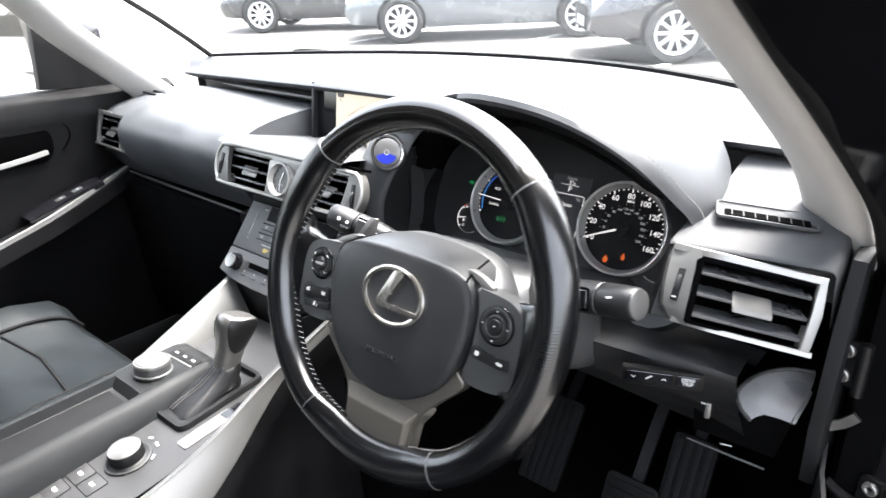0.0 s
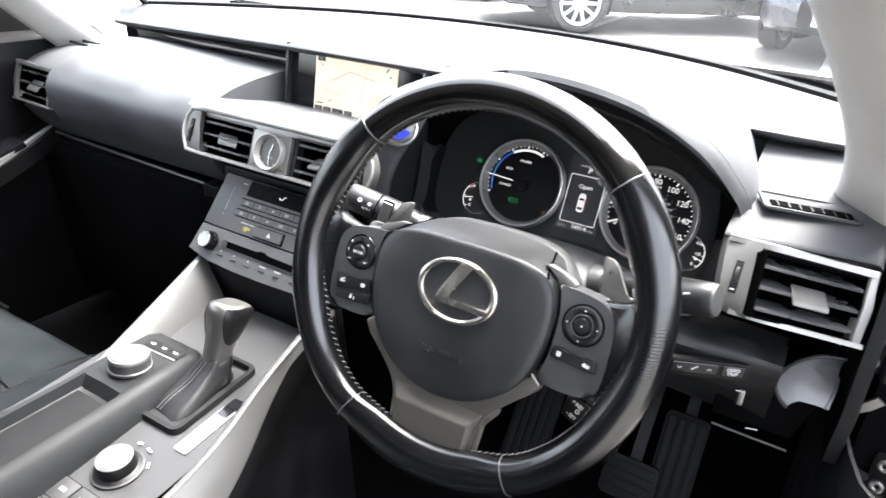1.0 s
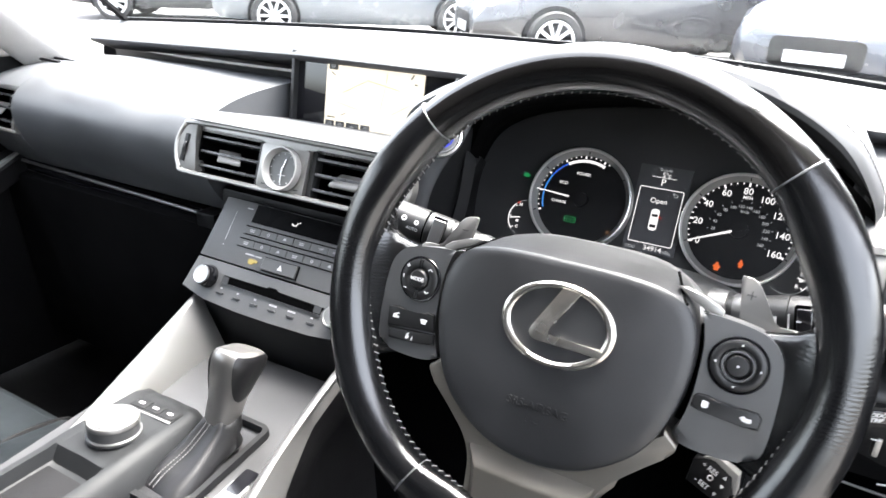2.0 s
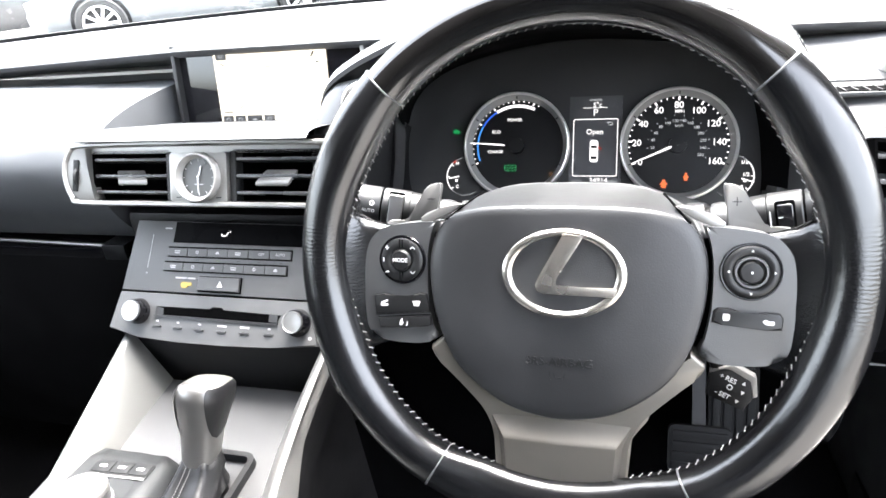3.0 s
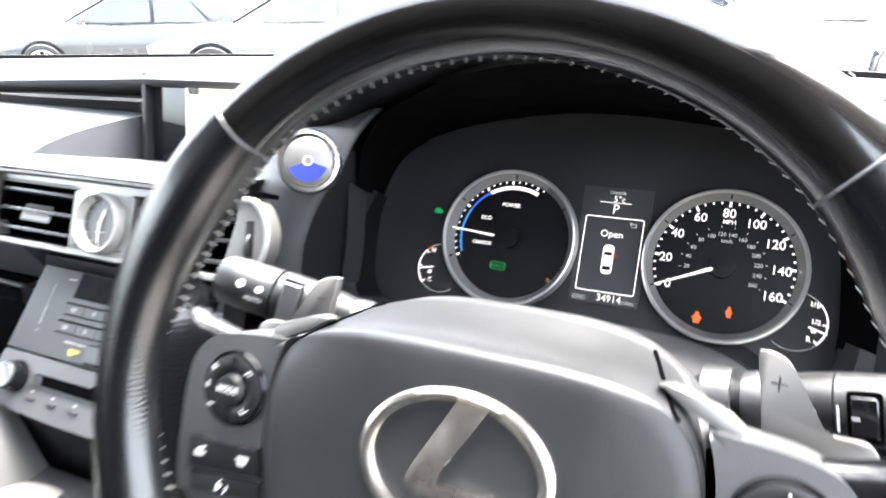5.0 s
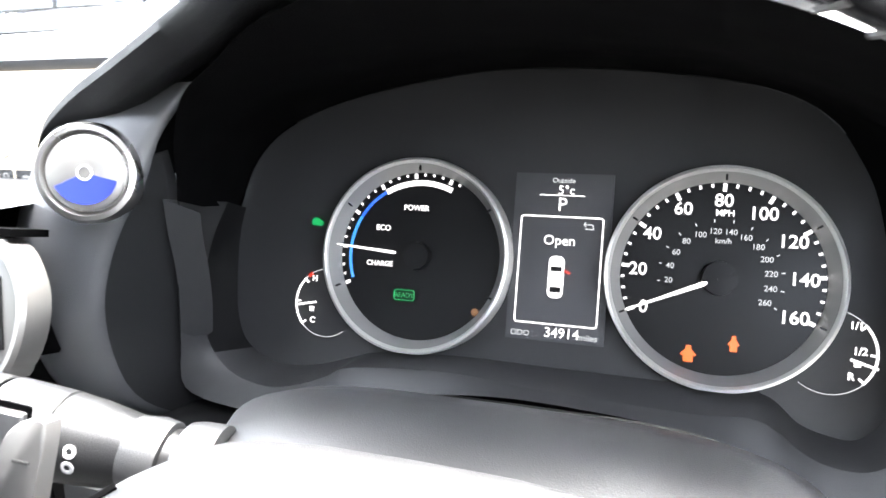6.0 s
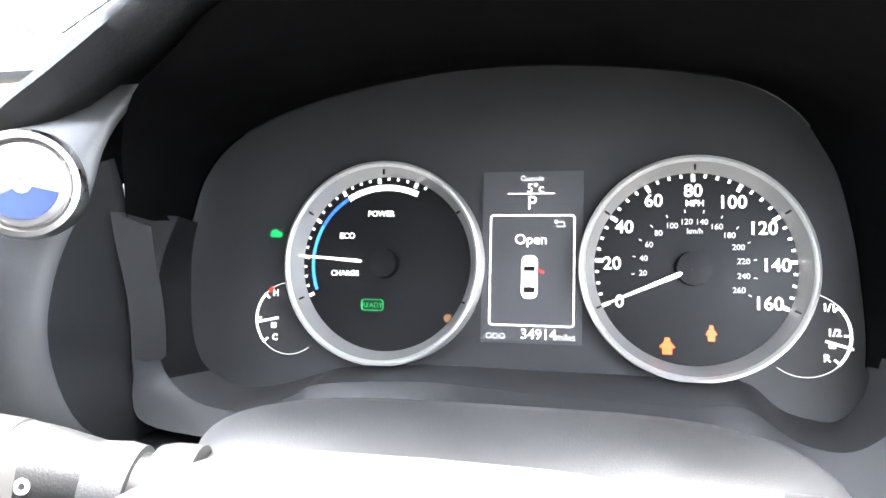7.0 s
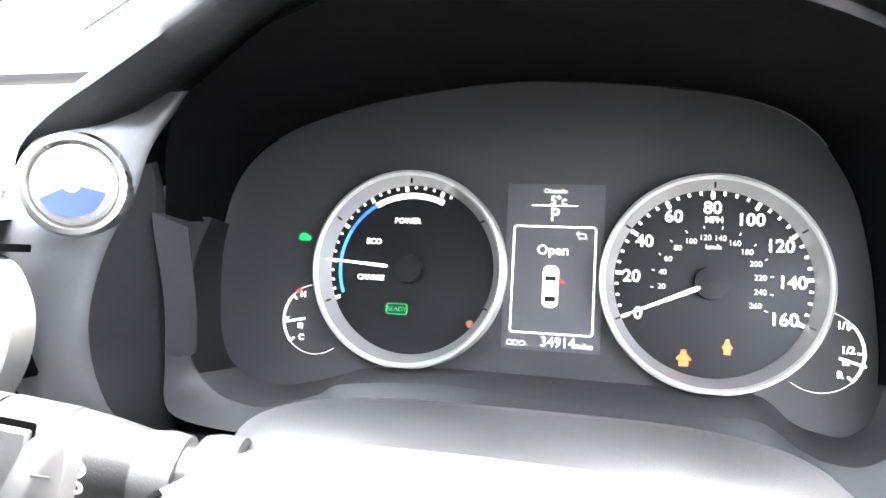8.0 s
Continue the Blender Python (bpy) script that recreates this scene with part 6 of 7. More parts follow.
inner = smooth_line([(-0.2050, 0.0105, -0.004), (-0.2072, -0.0065, -0.004), (-0.2061, -0.0341, -0.004), (-0.203, -0.0578, -0.004), (-0.1953, -0.0743, -0.004), (-0.1797, -0.084, -0.004), (-0.163, -0.0863, -0.004), (-0.1417, -0.0837, -0.004), (-0.1177, -0.0764, -0.004),
                     (-0.100, -0.0720, -0.004), (-0.05, -0.0690, -0.004), (0.0, -0.0690, -0.004), (0.0632, -0.069, -0.004), (0.107, -0.0690, -0.004), (0.1253, -0.0819, -0.004), (0.1381, -0.0861, -0.004), (0.150, -0.0868, -0.004), (0.1600, -0.0785, -0.004), (0.1648, -0.0665, -0.004), (0.1660, -0.054, -0.004)], 5)
rows = []
for o, c, w in zip(outer, crest, inner):
    o, c, w = Vector(o), Vector(c), Vector(w)
    out, back = (o - c).normalized(), (w - c).normalized()
    rows.append([o + Vector((0, -0.004, -0.03)), o, o.lerp(c, 0.5), c + out * 0.0014, c + (out + back) * 0.0003, c + back * 0.0014, c.lerp(w, 0.6), w])
bezel = part("lower_bezel", loft([r[:5] for r in rows], m=IM), BEZEL, cluster, "grey moulded frame round the foot of the dials", 75)
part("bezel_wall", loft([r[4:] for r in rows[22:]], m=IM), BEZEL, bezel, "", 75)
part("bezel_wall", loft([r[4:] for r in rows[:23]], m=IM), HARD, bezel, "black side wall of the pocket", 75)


# ---- centre console ----
RAIL = material("satin_rail", (0.115, 0.114, 0.111), 0.4, metal=0.65, vary=0.06, grain=2500, relief=0.05)
console = thing("centre_console", (MID, 0.2, 0.5), "grey lacquered centre console with silver rails and dark padded armrest", "centre console")
NM = under(console)


def deck_z(y):
    return 0.645 + 0.036 * max(0, min(1, (y - 0.18) / 0.34)) + 0.0


rows = [[(x, y, deck_z(y) - 0.001 * math.cos((x + 0.65) * 10)) for x in np.linspace(-0.775, -0.52, 9)] for y in np.linspace(0.535, -0.35, 18)]
part("deck", loft(rows, m=NM), DECK, console, "pale grey lacquered console top", 60)
RIGHT_RAIL = [(-0.532, 0.535, 0.742), (-0.530, 0.47, 0.722), (-0.523, 0.40, 0.702), (-0.511, 0.33, 0.681), (-0.508, 0.26, 0.662), (-0.510, 0.18, 0.650), (-0.515, 0.0, 0.645), (-0.515, -0.35, 0.645)]
LEFT_RAIL = [(-0.770, 0.535, 0.742), (-0.758, 0.47, 0.722), (-0.744, 0.40, 0.702), (-0.732, 0.33, 0.681), (-0.726, 0.26, 0.662), (-0.724, 0.18, 0.650), (-0.724, 0.0, 0.645), (-0.724, -0.35, 0.645)]
for side, line in ((1, RIGHT_RAIL), (-1, LEFT_RAIL)):
    rows, flank = [], []
    for p in smooth_line(line, 5):
        g = 0.22 + 0.78 * max(0, min(1, (0.44 - p.y) / 0.24)) if side > 0 else 0.45
        drop = deck_z(p.y) - 0.004
        lean = 0.010 + 0.36 * max(0, p.z - 0.66)
        rows.append([(p.x - side * lean, p.y, drop), (p.x - side * 0.004, p.y, p.z - 0.003), (p.x, p.y, p.z), (p.x + side * 0.0050, p.y, p.z - 0.0006), (p.x + side * 0.0056, p.y, p.z - 0.0022), (p.x + side * 0.0062, p.y, p.z - 0.0010), (p.x + side * 0.022 * g, p.y, p.z - 0.020 * g), (p.x + side * 0.045 * g, p.y, p.z - 0.058 * g), (p.x + side * 0.046 * g, p.y, p.z - 0.064 * g)])
        flank.append([(p.x + side * 0.0435 * g, p.y, p.z - 0.062 * g), (p.x + side * (0.045 * g + 0.006), p.y, p.z - 0.063 * g - 0.03), (p.x + side * (0.045 * g + 0.004), p.y, p.z - 0.063 * g - 0.036), (p.x + side * (0.047 * g + 0.010), p.y, p.z - 0.063 * g - 0.10), (p.x + side * 0.045, p.y, 0.38)])
    part("rail", loft(rows, m=NM), RAIL, console, "satin silver console rail", 50)
    part("console_side", loft(flank, m=NM), HARD, console, "dark console flank", 60)
# raised block with the rotary control, running back as a tray
rows = []
for y, zt, xl, xr in ((0.424, 0.668, -0.712, -0.656), (0.421, 0.680, -0.720, -0.646), (0.414, 0.688, -0.727, -0.639), (0.400, 0.6905, -0.731, -0.634), (0.36, 0.690, -0.733, -0.634), (0.308, 0.687, -0.734, -0.634), (0.300, 0.686, -0.734, -0.634), (0.15, 0.682, -0.736, -0.634), (-0.10, 0.680, -0.736, -0.634)):
    d = 0.0005 if y > 0.305 else 0.015
    rows.append([(xl - 0.006, y, 0.64), (xl, y, zt - 0.006), (xl + 0.006, y, zt), (xl + 0.013, y, zt), (xl + 0.016, y, zt - d * 0.85), (xl + 0.020, y, zt - d), ((xl + xr) / 2, y, zt + 0.001 - d), (xr - 0.024, y, zt - d), (xr - 0.020, y, zt - d * 0.85), (xr - 0.017, y, zt), (xr - 0.010, y, zt), (xr - 0.002, y, zt - 0.006), (xr + 0.008, y, zt - 0.022), (xr + 0.012, y, 0.64)])
module = part("control_module", loft(rows, caps=True, m=NM), material("module_plastic", (0.0088, 0.0094, 0.0100), 0.55, grain=1500, relief=0.25, spec=0.14), console, "dark grey raised control block with a tray", 40)
part("tray_mat", prism([(-0.715, -0.09), (-0.659, -0.09), (-0.659, 0.294), (-0.715, 0.294)], 0.002, NM @ pose(0, 0, 0.6685, 0.5, 0, 0), 0.0008), RUBBER, module, "shallow rubber mat in the tray")
rk = part("rotary_knob", lathe([(0.0255, 0), (0.0255, 0.003), (0.0235, 0.004), (0.0235, 0.015), (0.0225, 0.0175), (0.0205, 0.0185), (0.001, 0.0190)], 48, NM @ pose(-0.684, 0.344, 0.689, -4, 0, 0)), PANEL, module, "large rotary control knob")
part("knob_ring", ring(0.0205, 0.0240, 0.0140, 0.0185, 48, NM @ pose(-0.684, 0.344, 0.689, -4, 0, 0)), TAB, rk)
part("knob_top", lathe([(0.0204, 0.0180), (0.0200, 0.0192), (0.0185, 0.0198), (0.001, 0.0204)], 48, NM @ pose(-0.684, 0.344, 0.689, -4, 0, 0)), TAB, rk, "pale satin knob top")
KM_ = NM @ pose(-0.680, 0.389, 0.6900, 0, 0, 2)
plate = part("key_plate", prism(rounded(0.062, 0.018, 0.002), 0.0014, KM_, 0.0006), DULL, module, "dark plate with three flush keys")
part("plate_edge", box(0.060, 0.0022, 0.0012, KM_ @ T(0, -0.0092, 0.0009), 0.0004), SILVER, plate)
for i in range(3):
    b = part("key", prism(rounded(0.0190, 0.0135, 0.001), 0.0008, KM_ @ T(-0.020 + 0.020 * i, 0.001, 0.0013), 0.0003), DULL, plate)
    part("key_mark", bars([(-0.0035, 0.0, 0.0035, 0.0, 0.0028)], 0.0021, 0.0003, KM_ @ T(-0.020 + 0.020 * i, 0.001, 0.0)), PRINT, b)
# drive mode knob and switches
dk = part("mode_knob", lathe([(0.0250, 0), (0.0250, 0.002), (0.0215, 0.003), (0.0205, 0.0035), (0.0200, 0.015), (0.0190, 0.0165), (0.001, 0.0170)], 48, NM @ pose(-0.586, 0.252, 0.6530, 6, 0, 0)), HARD, console, "drive mode knob with a bright turned top")
part("knob_cap", lathe([(0.0192, 0.0162), (0.0190, 0.0172), (0.010, 0.0190), (0.001, 0.0194)], 40, NM @ pose(-0.586, 0.252, 0.6530, 6, 0, 0)), KNOB, dk)
part("knob_base", ring(0.0210, 0.0275, 0.0, 0.002, 48, NM @ pose(-0.586, 0.252, 0.6528, 6, 0, 0)), SOFT, dk)
part("knob_print", bars([(-0.012, 0.034, -0.006, 0.036, 0.003), (0.004, 0.0345, 0.012, 0.0325, 0.003), (0.022, 0.022, 0.027, 0.016, 0.003)], 0.0, 0.0004, NM @ pose(-0.586, 0.252, 0.6536, 6, 0, 0)), PRINT, dk)
for i in range(3):
    part("switch_gap", prism(rounded(0.0285, 0.0265, 0.002), 0.0004, NM @ pose(-0.611 + 0.029 * (i % 2), 0.206 - 0.03 * (i // 2), 0.6478 - 0.0028 * (i // 2), 6, 0, 0)), RUBBER, console)
    b = part("console_switch", prism(rounded(0.0265, 0.0245, 0.002), 0.0007, NM @ pose(-0.611 + 0.029 * (i % 2), 0.206 - 0.03 * (i // 2), 0.6478 - 0.0028 * (i // 2), 6, 0, 0), 0.0006), DECK, console)
    part("switch_mark", bars([(-0.004, 0.0, 0.004, 0.0, 0.004)], 0.0009, 0.0004, NM @ pose(-0.611 + 0.029 * (i % 2), 0.206 - 0.03 * (i // 2), 0.6478 - 0.0028 * (i // 2), 6, 0, 0)), PRINT, b)
part("card_slot", prism(rounded(0.020, 0.075, 0.003), 0.002, NM @ pose(-0.549, 0.338, 0.6612, 6, 0, 0)), SILVER, console, "bright sliding cover beside the lever")
part("card_hole", prism(rounded(0.016, 0.030, 0.003), 0.001, NM @ pose(-0.550, 0.376, 0.6662, 6, 0, 0)), PIANO, console)

# gear lever
gear = thing("gear_lever", (-0.606, 0.383, 0.66), "satin silver gear knob on a stitched black leather gaiter", "gear lever")
GM = Matrix.Translation((0.612, -0.385, -0.66))
part("frame", sweep([Vector((x, y, deck_z(y) + 0.003)) for x, y in [(p[0] - 0.612, p[1] + 0.379) for p in rounded(0.066, 0.122, 0.008, 3)]], [(-0.004, -0.003), (0.004, -0.003), (0.003, 0.004), (-0.003, 0.004)], closed=True, m=GM), DULL, gear, "black frame round the gaiter")
part("well", prism(rounded(0.062, 0.118, 0.008, 3), 0.002, GM @ pose(-0.612, 0.379, 0.6620, 0, 0, 0)), HARD, gear)
rows = []
for z, cx, cy, hx, hy in ((0.663, -0.613, 0.375, 0.031, 0.050), (0.670, -0.613, 0.378, 0.027, 0.044), (0.676, -0.613, 0.386, 0.028, 0.036), (0.684, -0.612, 0.396, 0.022, 0.026), (0.691, -0.612, 0.404, 0.021, 0.022), (0.697, -0.611, 0.409, 0.017, 0.018), (0.703, -0.611, 0.412, 0.015, 0.016)):
    rows.append([(cx + hx * math.copysign(abs(math.cos(a)) ** 0.7, math.cos(a)) * (1 + 0.06 * math.sin(3 * a + z * 400)), cy + hy * math.copysign(abs(math.sin(a)) ** 0.7, math.sin(a)) * (1 + 0.05 * math.cos(4 * a + z * 300)), z + 0.002 * math.sin(5 * a)) for a in [2 * math.pi * j / 32 for j in range(32)]])
part("gaiter", loft(rows, closed=True, caps=True, m=GM), GAITER, gear, "folded black leather gaiter", 60)
bm = bmesh.new()
for s in (-0.0025, 0.0025):
    seam = smooth_line([(-0.622 + s, 0.330, 0.668), (-0.621 + s, 0.345, 0.6745), (-0.618 + s, 0.368, 0.682), (-0.615 + s, 0.385, 0.693), (-0.612 + s, 0.395, 0.703)], 8)
    for p, q in zip(seam, [a.lerp(b, 0.62) for a, b in zip(seam, seam[1:])]):
        d = (q - p).normalized()
        e = d.cross(Vector((0, -0.5, 0.9))).normalized() * 0.0003
        u = Vector((0, -0.0004, 0.0007))
        vs = [bm.verts.new(v) for v in (p - e, p + e, p + e + u, p - e + u, q - e, q + e, q + e + u, q - e + u)]
        for f in ((3, 2, 1, 0), (4, 5, 6, 7), (0, 1, 5, 4), (1, 2, 6, 5), (2, 3, 7, 6), (3, 0, 4, 7)):
            bm.faces.new([vs[j] for j in f])
tagged(part("stitching", finish(bm, GM), THREAD, gear, "pale double seam"), kind="stuff")
def knob_row(t, hx, hy, a0=0.0, a1=360.0, n=32, grow=0.0):
    """A level slice of the gear knob, or the stretch of it between two angles."""
    c = Vector((-0.611, 0.411, 0.700)).lerp(Vector((-0.604, 0.436, 0.768)), t)
    whole = a1 - a0 == 360.0
    return [(c.x + (hx + grow) * math.copysign(abs(math.cos(a)) ** 0.75, math.cos(a)), c.y + (hy + grow) * math.copysign(abs(math.sin(a)) ** 0.75, math.sin(a)), c.z - 0.42 * hy * math.sin(a) * t)
            for a in [radians(a0 + (a1 - a0) * j / (n if whole else n - 1)) for j in range(n)]]


KNOB_FORM = [(0.0, 0.0158, 0.0165), (0.06, 0.0162, 0.0170), (0.3, 0.0172, 0.0182), (0.5, 0.0192, 0.0204), (0.65, 0.0212, 0.0228), (0.8, 0.0226, 0.0246), (0.9, 0.0222, 0.0242), (0.96, 0.0200, 0.0220), (0.99, 0.0160, 0.0180), (1.0, 0.010, 0.012)]
part("knob", loft([knob_row(*q) for q in KNOB_FORM], closed=True, caps=True, m=GM), KNOB, gear, "satin silver gear knob", 60)
for s in (-1, 1):
    rows = []
    for t, span, g in ((0.30, 8, 0.0), (0.38, 30, 0.0008), (0.5, 44, 0.0011), (0.65, 52, 0.0012), (0.8, 56, 0.0012), (0.9, 56, 0.0010), (0.96, 50, 0.0002)):
        k = next(i for i in range(len(KNOB_FORM) - 1) if KNOB_FORM[i + 1][0] >= t)
        (ta, xa, ya), (tb, xb, yb) = KNOB_FORM[k], KNOB_FORM[k + 1]
        f = (t - ta) / (tb - ta)
        mid = 0 if s > 0 else 180
        rows.append(knob_row(t, xa + (xb - xa) * f, ya + (yb - ya) * f, mid - span, mid + span, 14, g))
    part("knob_side", loft(rows, m=GM, thick=0.0008), GAITER, gear, "black leather side of the knob", 60)


# ---- seats ----
def seat(name, cx, label):
    ob = thing(name, (cx, -0.05, 0.38), label, "car seat", "front seats")
    m = under(ob)
    rows = []
    for y, zt, hw in ((0.44, 0.52, 0.20), (0.435, 0.56, 0.225), (0.41, 0.585, 0.235), (0.34, 0.60, 0.24), (0.15, 0.595, 0.24), (-0.10, 0.575, 0.24), (-0.30, 0.565, 0.23)):
        rows.append([(cx - hw - 0.01, y, 0.46), (cx - hw, y, zt - 0.015), (cx - hw + 0.03, y, zt + 0.012), (cx - hw + 0.085, y, zt - 0.004), (cx - hw + 0.095, y, zt - 0.014), (cx, y, zt - 0.012), (cx + hw - 0.095, y, zt - 0.014), (cx + hw - 0.085, y, zt - 0.004), (cx + hw - 0.03, y, zt + 0.012), (cx + hw, y, zt - 0.015), (cx + hw + 0.01, y, 0.46)])
    cushion = part("cushion", loft(rows, caps=True, m=m), SEAT, ob, "", 50)
    for s in (-1, 1):
        seam = smooth_line([(cx + s * (q[0] - 0.090), q[1], q[2]) for q in ((0.225, 0.437, 0.552), (0.235, 0.412, 0.577), (0.24, 0.34, 0.592), (0.24, 0.15, 0.587), (0.24, -0.10, 0.567), (0.23, -0.30, 0.557))], 4)
        part("piping", sweep(seam, round_section(0.0035, 6), m=m), RUBBER, cushion, "dark piped seam")
    part("cushion_split", sweep([Vector((cx - 0.14, 0.30, 0.5865)), Vector((cx, 0.315, 0.5885)), Vector((cx + 0.14, 0.30, 0.5865))], round_section(0.003, 6), m=m), RUBBER, cushion)
    rows = []
    for z, y, hw in ((0.52, -0.30, 0.22), (0.62, -0.27, 0.245), (0.75, -0.30, 0.25), (0.95, -0.36, 0.235), (1.05, -0.40, 0.20), (1.08, -0.42, 0.15)):
        rows.append([(cx - hw, y - 0.10, z), (cx - hw, y + 0.02, z), (cx - hw + 0.03, y + 0.045, z), (cx - hw + 0.08, y + 0.015, z), (cx, y + 0.005, z), (cx + hw - 0.08, y + 0.015, z), (cx + hw - 0.03, y + 0.045, z), (cx + hw, y + 0.02, z), (cx + hw, y - 0.10, z)])
    part("backrest", loft(rows, closed=True, caps=True, m=m), SEAT, ob, "", 50)
    part("base", box(0.40, 0.60, 0.12, m @ T(cx, 0.05, 0.44), 0.02), HARD, ob)
    part("headrest", box(0.26, 0.10, 0.16, m @ pose(cx, -0.47, 1.19, 10, 0, 0), 0.04, 3), SEAT, ob)
    return ob


seat("front_seat", -1.045, "dark grey-blue leather front passenger seat")
ds = seat("front_seat", -0.285, "dark leather driver's seat with pale stitching")
ds.location.z -= 0.06
ds.location.y -= 0.25

# ---- pedals ----
def ribbed(name, label, at, w, h, tilt, ribs, upright=True):
    """A foot pedal: rubber pad with ribs on a bent steel arm."""
    ob = thing(name, at, label, "pedal")
    m = under(ob) @ frame_at(*at, tilt)
    part("pad", prism(rounded(w, h, 0.008), 0.008, m, 0.002), RUBBER, ob)
    for i in range(ribs):
        k = (i + 0.5) / ribs - 0.5
        part("rib", box(w / ribs * 0.62, h * 0.9, 0.004, m @ T(w * 0.92 * k, 0, 0.009), 0.001) if upright else box(w * 0.86, h / ribs * 0.5, 0.004, m @ T(0, h * 0.88 * k, 0.009), 0.001), DULL if upright else RUBBER, ob)
    part("arm", sweep(smooth_line([(0.0, 0.0, 0.0), (0.0, h * 0.4, -0.012), (0.0, h * 0.4 + 0.08, -0.03), (0.0, h * 0.4 + 0.16, -0.06)], 4), [(-0.008, -0.004), (0.008, -0.004), (0.008, 0.004), (-0.008, 0.004)], m=m), HARD, ob)
    return ob


ribbed("accelerator_pedal", "ribbed black accelerator pedal", (-0.099, 0.8, 0.491), 0.062, 0.15, 25, 4)
ribbed("brake_pedal", "black rubber-faced brake pedal", (-0.147, 0.72, 0.499), 0.075, 0.060, 25, 4, False)
ribbed("foot_rest", "ribbed black foot rest on the footwell floor", (-0.336, 0.83, 0.435), 0.075, 0.16, 35, 5)

# ---- passenger door ----
door = thing("passenger_door", (-1.36, 0.2, 0.7), "charcoal passenger door with silver pull and armrest trim", "car door")
OM = under(door)
rows = []
for y in np.linspace(0.80, -0.75, 12):
    rows.append([(-1.36, y, 0.40), (-1.345, y, 0.60), (-1.325, y, 0.74), (-1.345, y, 0.83), (-1.335, y, 0.92), (-1.335, y, 0.965), (-1.36, y, 0.985 - 0.01 * y), (-1.40, y, 0.985 - 0.01 * y), (-1.42, y, 0.95), (-1.43, y, 0.40)])
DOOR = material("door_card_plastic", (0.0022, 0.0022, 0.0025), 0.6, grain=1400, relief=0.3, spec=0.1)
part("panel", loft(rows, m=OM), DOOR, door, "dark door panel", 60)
part("armrest", sweep(smooth_line([(-1.315, 0.645, 0.815), (-1.30, 0.55, 0.78), (-1.285, 0.40, 0.735), (-1.28, 0.2, 0.70), (-1.28, -0.3, 0.69)], 6), [(-0.03, -0.03), (0.018, -0.02), (0.02, 0.0), (-0.03, 0.0)], m=OM), HARD, door)
part("armrest_trim", sweep(smooth_line([(-1.305, 0.648, 0.812), (-1.282, 0.55, 0.783), (-1.264, 0.40, 0.738), (-1.258, 0.2, 0.702), (-1.258, -0.3, 0.692)], 6), [(-0.004, -0.012), (0.004, -0.010), (0.004, 0.004), (-0.008, 0.006)], m=OM), TRIMBAR, door, "satin silver armrest edge")
part("handle_recess", prism(rounded(0.20, 0.075, 0.03), 0.004, OM @ Matrix(((0, 0, 1, -1.340), (1, 0, 0, 0.42), (0, 1, 0, 0.885), (0, 0, 0, 1))), 0.002), VOID, door, "dark door pull recess")
part("door_pull", sweep(smooth_line([(-1.322, 0.50, 0.872), (-1.314, 0.46, 0.868), (-1.312, 0.40, 0.862), (-1.318, 0.34, 0.858)], 5), [(-0.004, -0.005), (0.004, -0.005), (0.004, 0.003), (-0.004, 0.003)], m=OM), TRIMBAR, door, "satin silver door pull")
sw = part("window_switch", box(0.05, 0.16, 0.012, OM @ pose(-1.30, 0.50, 0.775, 16, 0, 0), 0.003), PIANO, door)
for i in range(2):
    part("switch_key", box(0.018, 0.022, 0.008, OM @ pose(-1.298, 0.53 - 0.035 * i, 0.786 - 0.010 * i, 16, 0, 0), 0.002), PANEL, sw)
    part("switch_mark", box(0.006, 0.004, 0.0006, OM @ pose(-1.298, 0.53 - 0.035 * i, 0.7905 - 0.010 * i, 16, 0, 0)), PRINT, sw)
part("mirror_sail", prism([(0.53, 0.985), (0.72, 0.970), (0.655, 1.085), (0.56, 1.16), (0.545, 1.15)], 0.02, OM @ Matrix(((0, 0, 1, -1.385), (1, 0, 0, 0), (0, 1, 0, 0), (0, 0, 0, 1))), 0.003), HARD, door, "black triangle at the mirror foot")
seam = [(0.30, 0.930), (0.50, 0.928), (0.545, 0.918), (0.556, 0.900), (0.548, 0.880), (0.535, 0.866)]
part("panel_seam", sweep([Vector((-1.3365, y, z)) for y, z in [(p.x, p.y) for p in smooth_line([(y, z, 0) for y, z in seam], 5)]], round_section(0.0016, 6), m=OM, up=(1, 0, 0)), VOID, door)
pane = part("door_glass", loft([[(-1.40, y, 0.975), (-1.385, y - 0.0, 1.1), (-1.33, y - 0.0, 1.30)] for y in (0.62, -0.7)], m=OM), GLASS, door, "clear door window")
pane.visible_shadow = False
mirror = thing("door_mirror", (-1.60, 0.62, 1.03), "dark door mirror showing the car park", "door mirror")
MM = under(mirror)
rows = []
for y, k in ((0.60, 0.93), (0.62, 1.0), (0.66, 1.0), (0.72, 0.8), (0.75, 0.4)):
    rows.append([(-1.58 + 0.115 * k * math.copysign(abs(math.cos(a)) ** 0.6, math.cos(a)), y, 1.06 + 0.075 * k * math.copysign(abs(math.sin(a)) ** 0.6, math.sin(a))) for a in [2 * math.pi * j / 28 for j in range(28)]])
part("housing", loft(rows, closed=True, caps=True, m=MM), PIANO, mirror, "gloss dark mirror housing", 60)
part("mirror_glass", prism(rounded(0.19, 0.12, 0.03), 0.003, MM @ frame_at(-1.58, 0.602, 1.06, 2, 14)), material("mirror", (0.9, 0.9, 0.9), 0.03, metal=1.0, vary=0.0, relief=0.0), mirror, "mirror glass")
part("arm", box(0.10, 0.05, 0.05, MM @ T(-1.45, 0.66, 1.01), 0.015), PIANO, mirror)

